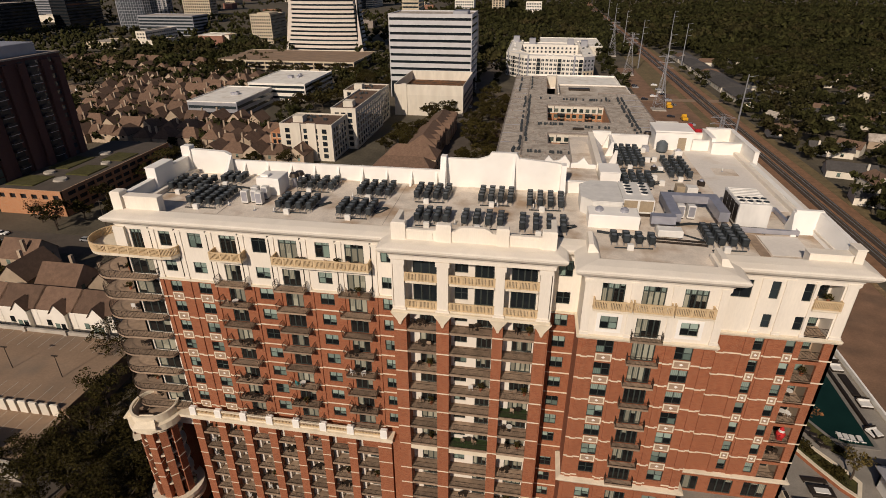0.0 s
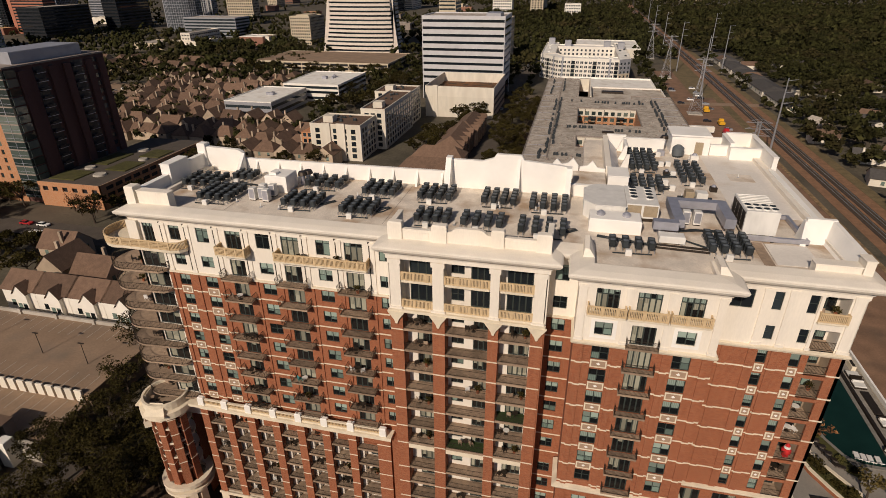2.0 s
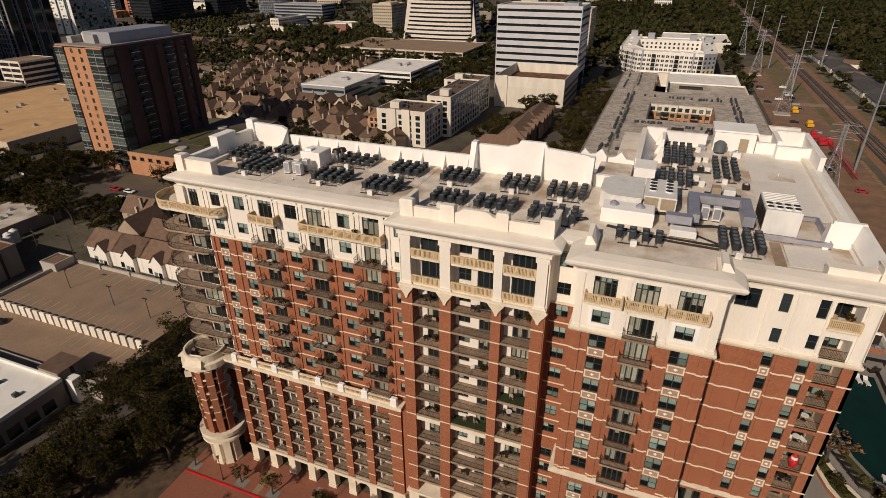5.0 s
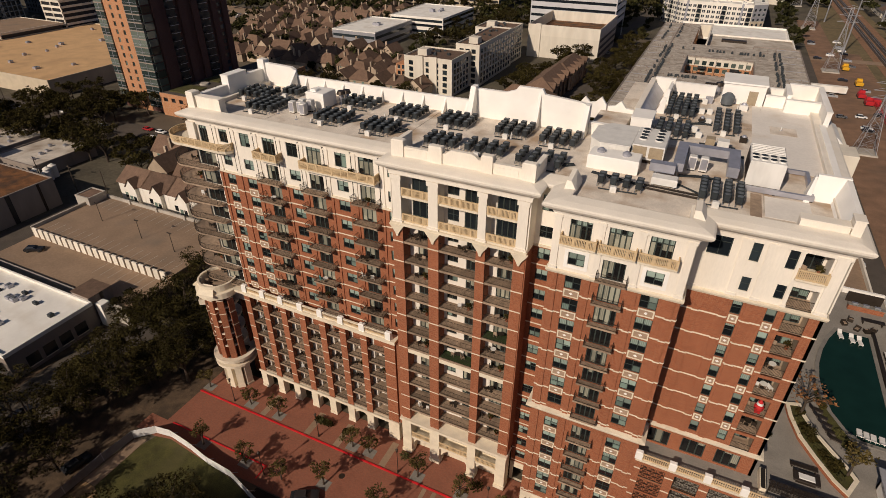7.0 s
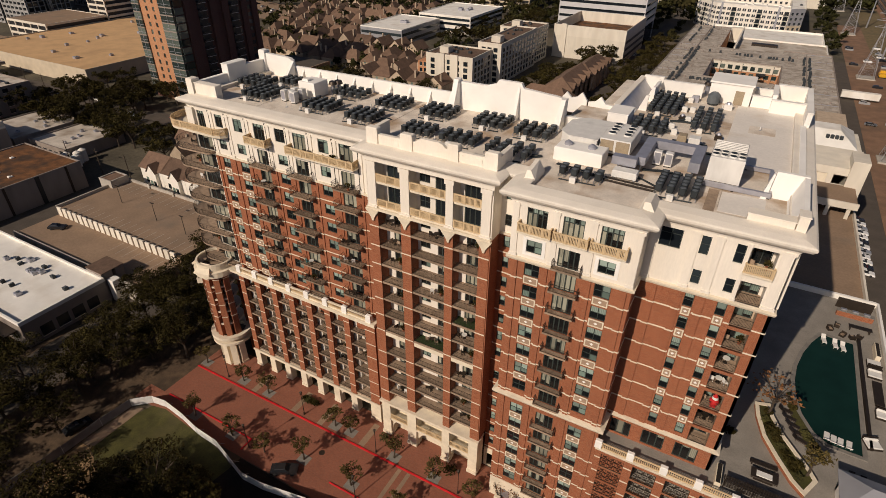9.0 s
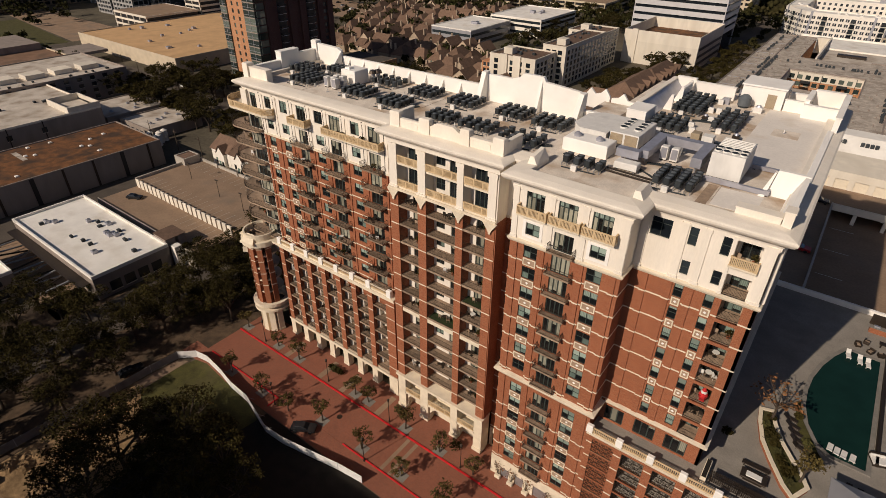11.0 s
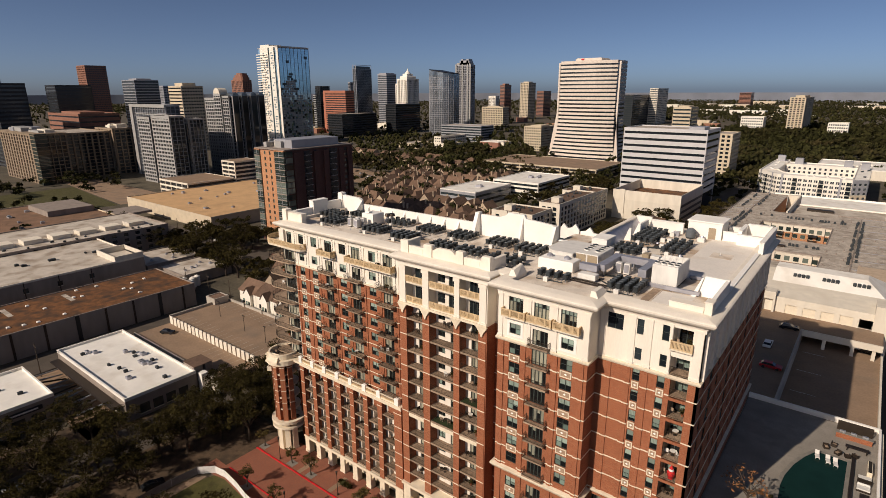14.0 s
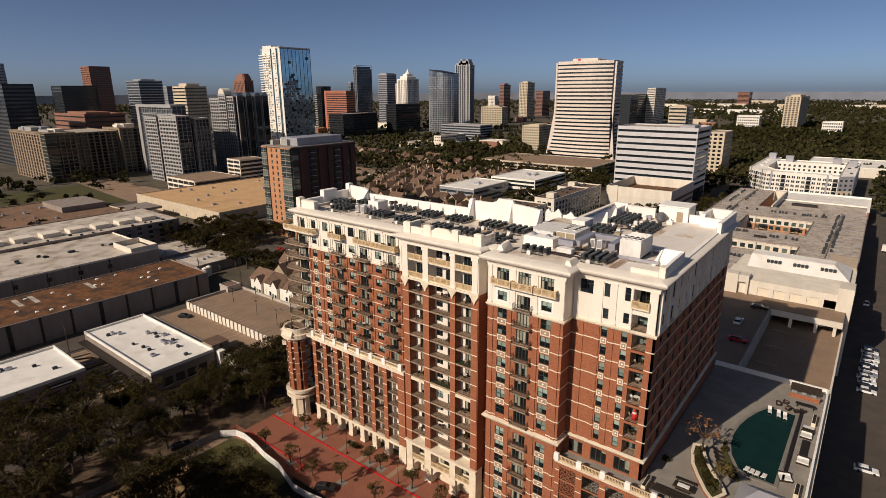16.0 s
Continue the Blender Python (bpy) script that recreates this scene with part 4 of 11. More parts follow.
for f in UPPER:
    part("string_course", Shape().box(C1 + 0.003, CY, f - 0.05, C1 + 0.07, 56.0, f + 0.11), STONE, tower)
part("base_wall", Shape().wall((C0, CY - 0.12), (C1, CY - 0.12), 0, 4.5, [(1.9, 3.5, 0, 2.4), (4.6, 6.2, 0, 2.4), (8.0, 10.4, 0, 2.6)], 0.4), STONE, tower)
part("base_wall", Shape().box(C1 - 0.4, CY + 0.29, 0, C1 + 0.1, 56, 4.5).box(C0 - 0.1, CY + 0.29, 0, C0 + 0.3, AY, 4.5), STONE, tower)
for x, w, h in ((9.0, 1.6, 2.4), (11.7, 1.6, 2.4), (15.5, 2.4, 2.6)):
    part("service_door", Shape().box(x - w / 2 + 0.02, CY + 0.12, 0.02, x + w / 2 - 0.02, CY + 0.2, h - 0.02), STEEL, tower)

# -- right bay over the pool terrace
DY, D0, D1 = 56.05, 20.9, 34.5
d_cols = (26.5, 29.8)
D_PIERS = ((22.3, 23.0), (25.0, 25.75), (27.3, 28.1))
holes, crown_holes = [], []
for f in UPPER:
    for x in d_cols:
        holes.append((x - 0.5, x + 0.5, f + 0.65, f + 2.4))
        window(x, DY, f + 1.525, 1.0, 1.75, 1)
        if f != UPPER[6]:
            spandrel(x, DY, f + 0.03, 1.0, 1.1)
    holes.append((31.0, 33.2, f, f + 2.5))
for f in CROWN:
    h = 1.75 if f < 50 else 2.3
    for x in d_cols:
        crown_holes.append((x - 0.45, x + 0.45, f + 0.65, f + 0.65 + h))
        window(x, DY, f + 0.65 + h / 2, 0.9, h, 1, 0.5, light="dark")
    crown_holes.append((30.7, 33.1, f, f + (2.5 if f < 50 else 3.0)))
crown_holes.append((22.0, 24.2, 50.9, 53.2))
window(23.1, DY, 52.05, 2.2, 2.3, 2, 0.7, light="dark")
for f in UPPER + CROWN:
    xa, xb = (31.0, 33.2) if f < 46 else (30.7, 33.1)
    h = 2.5 if f < 50 else 3.0
    s = Shape().box(xa - 0.15, DY + 2.2, f - 0.1, xb + 0.15, DY + 2.4, f + h + 0.1)
    s.box(xa - 0.15, DY + 0.35, f - 0.1, xa - 0.004, DY + 2.2, f + h + 0.1).box(xb + 0.004, DY + 0.35, f - 0.1, xb + 0.15, DY + 2.2, f + h + 0.1)
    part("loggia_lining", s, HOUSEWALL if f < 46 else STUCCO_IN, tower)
    part("loggia_ceiling", Shape().box(xa, DY + 0.35, f + h + 0.002, xb, DY + 2.2, f + h + 0.1), PALEWALL, tower)
    window((xa + xb) / 2, DY + 2.0, f + 1.2, 1.8, 2.3, 2, 0.0, name="balcony_door")
    m, w = (xa + xb) / 2, xb - xa
    if f > 50:
        balcony([(-w / 2 - 0.2, -0.5), (w / 2 + 0.2, -0.5), (w / 2 + 0.2, 0.0), (w / 2, 0.0), (w / 2, 2.2), (-w / 2, 2.2), (-w / 2, 0.0), (-w / 2 - 0.2, 0.0)], m, DY, f + 0.01, [(-w / 2 - 0.1, 0.0), (-w / 2 - 0.1, -0.4), (w / 2 + 0.1, -0.4), (w / 2 + 0.1, 0.0)], True)
    else:
        balcony([(-w / 2, 0.0), (w / 2, 0.0), (w / 2, 2.2), (-w / 2, 2.2)], m, DY, f + 0.01, [(-w / 2, 0.08), (w / 2, 0.08)])
front_wall("brick_wall", D0, D1, DY, 24.2, 46.1, holes, BRICK)
front_wall("crown_wall", D0, D1, DY, 46.1, 53.6, crown_holes, CREAM)
for f in UPPER:
    for x0, x1 in ((D0 + 0.08, 25.9), (27.1, 29.2), (30.4, 31.0), (33.2, D1)):
        wrapped_course(x0, x1, DY, f - 0.05, [(a, b, 0.12) for a, b in D_PIERS])
for x0, x1 in D_PIERS:
    part("brick_pier", Shape().box(x0, DY - 0.12, 24.4, x1, DY - 0.003, 46.0), BRICK, tower)
part("stone_belt", Shape().sweep([(0.0, 45.85), (0.18, 45.95), (0.3, 46.2), (0.3, 46.4), (0.0, 46.5)], [(D0 + 0.31, DY), (D1, DY), (D1, 105.0)]), STONE, tower)
part("stone_ledge", Shape().sweep([(0.0, 23.9), (0.25, 24.0), (0.45, 24.3), (0.45, 24.5), (0.0, 24.6)], [(D0 + 0.61, DY), (D1, DY), (D1, 105.0)]), STONE, tower)
for x0, w in ((D0 + 0.2, 0.7), (25.0, 0.9), (27.4, 0.75), (30.3, 0.35), (33.3, 1.1)):
    pilaster(x0, x0 + w, DY, 46.5, 53.55)
terrace_glass = [(21.7, 24.3, 20.9, 23.4), (25.8, 28.6, 20.9, 23.4), (29.9, 32.7, 20.9, 23.4)]
front_wall("brick_wall", D0, D1, DY, 20.4, 24.2, terrace_glass, BRICK)
for a, b, c, d in terrace_glass:
    window((a + b) / 2, DY, (c + d) / 2, b - a, d - c, 3, 0.0, name="terrace_door")

# -- shaded right flank
flank, flank_crown = [], []
for i in range(11):
    y = 59.2 + 4.2 * i
    wide = i % 3 == 1
    for f in UPPER + CROWN:
        h = 1.75 if f < 50 else 2.2
        a, b = (y - 1.0, y + 1.0) if wide else (y - 0.6, y + 0.6)
        z0 = f + (0.05 if wide else 0.65)
        (flank if f < 46 else flank_crown).append((a - DY, b - DY, z0, f + 0.65 + h))
        window(D1, y, (z0 + f + 0.65 + h) / 2, b - a, f + 0.65 + h - z0, 2 if wide else 1, 0.0 if wide else 0.5, rz=90)
part("brick_wall", Shape().wall((D1, DY), (D1, 105), 20.4, 46.1, flank), BRICK, tower)
part("crown_wall", Shape().wall((D1, DY), (D1, 105), 46.1, 53.6, flank_crown), CREAM, tower)
for f in UPPER:
    part("string_course", Shape().box(D1 + 0.003, DY, f - 0.05, D1 + 0.07, 105, f + 0.11), STONE, tower)
for i in range(12):
    y = 57.1 + 4.2 * i
    if y < 104:
        part("pilaster", Shape().box(D1 + 0.003, y - 0.45, 46.5, D1 + 0.35, y + 0.45, 53.5), CREAM, tower)

# -- downpipes beside the pilasters and down the brick
for y, z0, z1, xs in ((AY, 46.5, 53.4, (-48.1, -44.5, -40.2, -35.9, -31.9, -27.7, -23.2, -18.8)),):
    for x in xs:
        part("downpipe", Shape().box(x - 0.045, y - 0.11, z0, x + 0.045, y - 0.006, z1).box(x - 0.12, y - 0.16, z1, x + 0.12, y - 0.006, z1 + 0.25), BRONZE, tower)

# -- plain walls that close the block
part("left_wall", Shape().wall((-52.5, 76), (-52.5, AY), 19.85, 53.6, [(x, x + 1.6, f + 0.7, f + 2.3) for f in UPPER + CROWN for x in (2.0, 6.5, 14.0)]), CREAM, tower)
for f in UPPER + CROWN:
    for u in (2.0, 6.5, 14.0):
        window(-52.5, 76 - u - 0.8, f + 1.5, 1.6, 1.6, 2, 0.5, rz=-90)
part("left_wall", Shape().box(-52.5, 58.6, 0, -52.2, 76, 19.84), BRICK, tower)
part("rear_wall", Shape().box(-52.2, 75.7, 0, 10.0, 76, 53.6).box(10.0, 76.0, 0, 10.3, 105, 53.6).box(10.3, 104.7, 0, D1, 105, 53.6), CREAM, tower)
for slab in ((-52.4, AY + 0.1, 53.7, 6.3, 76, ROOF), (-15.4, BY + 0.1, 53.7, 3.1, AY + 0.1, ROOF - 0.004), (6.3, CY + 0.1, 53.7, C1, 105, ROOF - 0.002), (C1, DY + 0.1, 53.7, D1 - 0.1, 105, ROOF)):
    part("roof_slab", Shape().box(*slab), DECK, tower)
roofline = [(-52.5, 76), (-52.5, AY), (-15.65, AY), (-15.65, BY), (3.1, BY), (3.1, AY), (C0, AY), (C0, CY), (C1, CY), (C1, DY), (D1, DY), (D1, 105)]
part("architrave", Shape().sweep([(-0.3, 53.25), (0.12, 53.25), (0.12, 53.75), (-0.3, 53.75)], roofline), CREAM, tower)
part("roof_cornice", Shape().sweep([(-0.2, 53.76), (0.2, 53.76), (0.28, 53.98), (0.6, 54.18), (1.0, 54.42), (1.25, 54.75), (1.3, 55.0), (1.1, 55.12), (0.2, 55.3), (-1.2, 55.42), (-1.35, 55.38), (-1.35, ROOF - 0.1), (-0.2, ROOF - 0.3)], roofline), CREAM, tower)

# ---- on the tower's roof ----
def parapet(name, x0, y0, x1, y1, top, mat=WHITE, cap=0.08):
    s = Shape().box(x0, y0, ROOF - 0.3, x1, y1, top - 0.12).block(x0 - cap, y0 - cap, top - 0.12, x1 + cap, y1 + cap, top, 0.05)
    return part(name, s, mat, tower)


def profile_wall(name, pts, y0, y1, mat=WHITE):
    """An upright screen wall whose outline runs in x and z, counter-clockwise seen from the front."""
    n = len(pts)
    s = Shape().add([(x, y0, z) for x, z in pts] + [(x, y1, z) for x, z in pts],
                    [tuple(range(n)), tuple(range(2 * n - 1, n - 1, -1))] + [((i + 1) % n, i, n + i, n + (i + 1) % n) for i in range(n)])
    return part(name, s, mat, tower)


parapet("parapet", -51.6, 58.6, -46.9, 59.8, 57.2, CREAM)
part("parapet_post", Shape().block(-53.3, 58.4, 55.2, -51.9, 59.9, 57.7, 0.12), CREAM, tower)
parapet("parapet", -53.0, 59.9, -52.3, 66.0, 56.9)
parapet("parapet", -53.4, 66.0, -51.9, 70.2, 58.4)
parapet("parapet", -53.0, 70.2, -52.3, 75.0, 57.5)
part("parapet_post", Shape().block(-53.3, 74.6, ROOF - 0.3, -51.9, 76.0, 59.0, 0.12), WHITE, tower)
profile_wall("screen_wall", [(-51.9, ROOF), (-45.6, ROOF), (-45.6, 57.9), (-46.4, 58.3), (-51.9, 58.5)], 74.9, 75.6)
profile_wall("rear_parapet", [(-45.6, ROOF), (-12.6, ROOF), (-12.6, 57.1), (-45.6, 57.0)], 75.1, 75.6)
for i in range(9):
    x = -43.5 + 3.7 * i
    part("buttress", Shape().add([(x, 75.1, ROOF), (x + 0.3, 75.1, ROOF), (x + 0.3, 73.9, ROOF), (x, 73.9, ROOF), (x, 75.1, 56.8), (x + 0.3, 75.1, 56.8)],
                                 [(0, 1, 2, 3), (0, 3, 4), (1, 5, 2), (3, 2, 5, 4)]), WHITE, tower)
part("buttress", Shape().add([(-45.7, 74.9, ROOF), (-45.2, 74.9, ROOF), (-45.2, 71.8, ROOF), (-45.7, 71.8, ROOF), (-45.7, 74.9, 57.9), (-45.2, 74.9, 57.9)],
                             [(0, 1, 2, 3), (0, 3, 4), (1, 5, 2), (3, 2, 5, 4)]), WHITE, tower)
gable = [(-12.6, ROOF), (4.2, ROOF), (4.2, 58.8), (3.0, 59.0), (-2.0, 59.4), (-2.4, 60.1), (-5.9, 60.1), (-6.3, 59.5), (-7.8, 59.0), (-12.6, 59.0)]
profile_wall("gable_screen", gable, 75.0, 75.6)
part("gable_fin", Shape().add([(-13.0, 75.6, ROOF), (-12.2, 75.6, ROOF), (-12.2, 72.6, ROOF), (-13.0, 72.6, ROOF), (-13.0, 75.6, 59.4), (-12.2, 75.6, 59.4), (-12.2, 74.4, 59.4), (-13.0, 74.4, 59.4)],
                              [(0, 1, 2, 3), (4, 7, 6, 5), (0, 3, 7, 4), (1, 5, 6, 2), (3, 2, 6, 7), (0, 4, 5, 1)]), WHITE, tower)
part("gable_fin", Shape().add([(3.8, 75.6, ROOF), (4.5, 75.6, ROOF), (4.5, 72.4, ROOF), (3.8, 72.4, ROOF), (3.8, 75.6, 58.9), (4.5, 75.6, 58.9), (4.5, 74.4, 58.9), (3.8, 74.4, 58.9)],
                              [(0, 1, 2, 3), (4, 7, 6, 5), (0, 3, 7, 4), (1, 5, 6, 2), (3, 2, 6, 7), (0, 4, 5, 1)]), WHITE, tower)
part("gable_fin", Shape().add([(-2.9, 75.0, ROOF), (-2.5, 75.0, ROOF), (-2.5, 73.6, ROOF), (-2.9, 73.6, ROOF), (-2.9, 75.0, 59.6), (-2.5, 75.0, 59.6)],
                              [(0, 1, 2, 3), (0, 3, 4), (1, 5, 2), (3, 2, 5, 4)]), WHITE, tower)
# parapet of the middle wing: panels between posts, the central one arched
for xa, xb, top in ((-14.0, -10.3, 56.7), (-2.25, 1.5, 56.7)):
    part("parapet_panel", Shape().box(xa + 0.1, 55.5, 55.15, xb - 0.1, 56.0, top).box(xa + 0.5, 55.44, 55.6, xb - 0.5, 55.497, top - 0.35), CREAM, tower)
arch_top = [(-8.65, 55.15), (-3.6, 55.15), (-3.6, 56.7), (-4.0, 56.75), (-4.4, 57.1), (-4.9, 57.3), (-7.35, 57.3), (-7.85, 57.1), (-8.25, 56.75), (-8.65, 56.7)]
profile_wall("parapet_panel", arch_top, 55.5, 56.0, CREAM)
parapet("parapet_return", -15.7, 56.3, -15.2, 60.2, 57.0, CREAM)
parapet("parapet_return", 2.5, 56.3, 3.0, 60.0, 57.0, CREAM)
# right wing
part("corner_wedge", Shape().add([(C1 - 1.0, CY + 1.4, 55.3), (C1 + 0.2, CY + 1.4, 55.3), (C1 + 0.2, CY + 4.6, 55.3), (C1 - 1.0, CY + 4.6, 55.3), (C1 - 1.0, CY + 1.8, 56.1), (C1 - 0.4, CY + 1.8, 56.1), (C1 - 0.4, CY + 4.4, 56.1), (C1 - 1.0, CY + 4.4, 56.1)],
                                 [(3, 2, 1, 0), (4, 5, 6, 7), (0, 1, 5, 4), (1, 2, 6, 5), (2, 3, 7, 6), (3, 0, 4, 7)]), CREAM, tower)
part("corner_wedge", Shape().add([(C0 + 0.1, 55.4, 55.3), (C0 + 1.4, 55.4, 55.3), (C0 + 1.4, 58.6, 55.3), (C0 + 0.1, 58.6, 55.3), (C0 + 0.2, 55.8, 56.2), (C0 + 0.7, 55.8, 56.2), (C0 + 0.7, 58.4, 56.6), (C0 + 0.2, 58.4, 56.6)],
                                 [(3, 2, 1, 0), (4, 5, 6, 7), (0, 1, 5, 4), (1, 2, 6, 5), (2, 3, 7, 6), (3, 0, 4, 7)]), CREAM, tower)
parapet("parapet", 29.4, 57.3, 33.6, 58.6, 56.2, CREAM)
parapet("parapet_post", 33.7, 57.2, 34.6, 58.8, 57.0, CREAM)
SIX = [(3, 2, 1, 0), (4, 5, 6, 7), (0, 1, 5, 4), (1, 2, 6, 5), (2, 3, 7, 6), (3, 0, 4, 7)]
part("corner_screen", Shape().add([(31.0, 65.2, ROOF), (34.5, 65.2, ROOF), (34.5, 67.5, ROOF), (31.3, 67.5, ROOF), (31.35, 67.0, 57.2), (34.5, 67.0, 57.2), (34.5, 67.5, 57.2), (31.35, 67.5, 57.2)], SIX), WHITE, tower)
part("corner_screen", Shape().add([(33.0, 58.9, ROOF), (34.5, 58.9, ROOF), (34.5, 65.19, ROOF), (33.0, 65.19, ROOF), (34.0, 58.9, 56.9), (34.5, 58.9, 56.9), (34.5, 66.99, 57.1), (34.0, 66.99, 57.1)], SIX), WHITE, tower)
part("corner_fin", Shape().add([(30.6, 67.3, ROOF), (31.3, 67.3, ROOF), (30.9, 64.4, ROOF), (30.3, 64.4, ROOF), (31.1, 67.3, 57.0), (31.3, 67.3, 57.0), (31.25, 66.6, 57.0), (31.05, 66.6, 57.0)], [(3, 2, 1, 0), (4, 5, 6, 7), (1, 0, 4, 5), (2, 1, 5, 6), (3, 2, 6, 7), (0, 3, 7, 4)]), WHITE, tower)
parapet("parapet", 33.9, 67.7, 34.5, 91.0, 55.5)
parapet("parapet", 29.6, 97.2, 34.8, 98.0, 56.8)
parapet("parapet", 29.6, 98.0, 30.2, 104.4, 57.4)
parapet("parapet", 34.2, 91.0, 34.9, 105.0, 57.4)
parapet("parapet", 30.2, 103.8, 34.2, 104.6, 57.6)
parapet("parapet", 27.0, 103.9, 29.6, 104.5, 56.6)
parapet("parapet", 13.2, 99.5, 19.6, 100.1, 57.0)
parapet("parapet", 26.9, 99.2, 29.7, 99.8, 56.6)
# trough of grey sheet between a tan wall and white fins
parapet("parapet", 9.4, 82.6, 10.1, 100.6, 57.0, CREAM)
parapet("parapet", 10.1, 100.0, 13.2, 100.6, 57.3)
part("trough_sheet", Shape().add([(10.1, 83.0, 56.7), (10.1, 99.9, 56.7), (11.8, 99.9, ROOF + 0.05), (11.8, 83.0, ROOF + 0.05), (10.1, 83.0, ROOF), (10.1, 99.9, ROOF)],
                                 [(0, 3, 2, 1), (0, 4, 3), (1, 2, 5)]), DUCT, tower)
for y in (88.5, 93.6, 98.4):
    part("trough_fin", Shape().add([(11.82, y, ROOF), (13.1, y, ROOF), (13.1, y + 0.35, ROOF), (11.82, y + 0.35, ROOF), (12.7, y, 57.2), (13.1, y, 57.2), (13.1, y + 0.35, 57.2), (12.7, y + 0.35, 57.2)],
                                   [(3, 2, 1, 0), (4, 5, 6, 7), (0, 1, 5, 4), (1, 2, 6, 5), (2, 3, 7, 6), (3, 0, 4, 7)]), WHITE, tower)
parapet("parapet", 12.75, 94.0, 13.1, 98.4, 57.1)
parapet("parapet", 9.6, 78.4, 12.4, 82.5, 57.0)
# low white walls and a raised deck behind the gable
parapet("parapet", 4.6, 75.0, 10.2, 75.6, 56.5)
part("raised_deck", Shape().block(4.7, 75.7, ROOF, 9.3, 82.0, 56.2, 0.05), DECK, tower)
profile_wall("pointed_parapet", [(1.6, ROOF), (5.4, ROOF), (5.4, 56.9), (4.6, 58.0), (3.8, 57.2), (3.0, 57.0), (2.2, 57.8), (1.6, 57.0)], 82.2, 82.6)
profile_wall("pointed_parapet", [(5.6, ROOF), (9.3, ROOF), (9.3, 56.6), (8.2, 56.7), (7.4, 57.7), (6.6, 56.9), (5.6, 56.7)], 82.4, 82.8)
part("membrane_sheet", Shape().box(25.3, 72.4, ROOF + 0.004, 33.8, 98.6, ROOF + 0.03), MEMBRANE, tower)
part("membrane_sheet", Shape().box(26.6, 59.0, ROOF + 0.004, 31.0, 64.2, ROOF + 0.03), MEMBRANE, tower)
part("walk_pad", Shape().box(25.2, 58.6, ROOF + 0.004, 26.3, 64.3, ROOF + 0.04), PLANK, tower)
part("patch_sheet", Shape().box(27.6, 86.0, ROOF + 0.034, 31.0, 89.4, ROOF + 0.05), DECK, tower)
stair = Shape().box(20.6, 98.8, ROOF, 26.7, 104.6, 57.9).block(20.4, 98.6, 57.9, 26.9, 104.8, 58.15, 0.06)
stair_house = solid("stair_house", stair, WHITE, "white rendered stair house on the roof", "stair house")
part("door", Shape().box(24.4, 98.72, 54.85, 25.7, 98.794, 57.0), COIL, stair_house, "brown louvred metal door")
hut = Shape().block(7.0, 63.5, ROOF, 13.0, 66.5, 56.5, 0.1)
low_hut = solid("roof_hut", hut, WHITE, "low white rendered lift housing on the roof", "roof hut")
for x in (8.3, 11.3):
    part("vent_dome", Shape().cone(x, 65.0, 56.5, 56.8, 0.5, 0.5, 12).cone(x, 65.0, 56.8, 57.05, 0.5, 0.2, 12), DUCT, low_hut)
plan = [(6.3, 68.4), (7.7, 66.9), (11.3, 66.9), (11.3, 74.4), (7.9, 74.4), (6.3, 72.6)]
solid("air_plenum", Shape().prism(plan, ROOF, 56.9).prism([(x + (0.1 if x > 9 else -0.1), y + (0.1 if y > 70 else -0.1)) for x, y in plan], 56.9, 57.0), UNITWHITE, "white sheet metal air plenum with a canted end", "air plenum")


def fan_unit(name, x0, y0, z0, x1, y1, z1, nx, ny, fy0, fy1, label, coils=0):
    """A packaged roof unit: casing, kerb, rows of fans on its top, ribs and coil panels."""
    t = thing(name, (x0 + x1) / 2, (y0 + y1) / 2, ROOF, label, "air conditioner")
    part("casing", Shape().block(x0, y0, z0, x1, y1, z1, 0.06), UNITWHITE, t)
    part("kerb", Shape().box(x0 + 0.15, y0 + 0.2, ROOF, x1 - 0.15, y1 - 0.15, z0 - 0.004), BRONZE, t)
    for i in range(nx):
        for j in range(ny):
            x, y = x0 + (i + 0.5) * (x1 - x0) / nx, fy0 + (j + 0.5) * (fy1 - fy0) / ny
            r = 0.44 * min((x1 - x0) / nx, (fy1 - fy0) / ny)
            c = part("fan_cowl", Shape().cone(x, y, z1 + 0.003, z1 + 0.16, r, r * 0.96, 14), UNITWHITE, t)
            part("fan", Shape().cone(x, y, z1 + 0.164, z1 + 0.18, r * 0.88, r * 0.88, 14), BLACKMETAL, c)
    y = fy1 + 0.3
    while y < y1 - 0.2:
        part("rib", Shape().block(x0 + 0.1, y, z1 + 0.003, x1 - 0.1, y + 0.12, z1 + 0.1, 0.02), UNITWHITE, t)
        y += 0.55
    for i in range(coils):
        a, b = x0 + (x1 - x0) * i / coils + 0.15, x0 + (x1 - x0) * (i + 1) / coils - 0.15
        part("coil_panel", Shape().box(a, y0 - 0.06, z0 + 0.25, b, y0 - 0.003, z1 - 0.15), COIL, t)
    if not coils:
        for k in range(4):
            part("coil_panel", Shape().box(x0 - 0.04, y0 + 0.3 + 1.4 * k, z0 + 0.3, x0 - 0.003, y0 + 1.5 + 1.4 * k, z1 - 0.3), BRONZE, t)
    return t


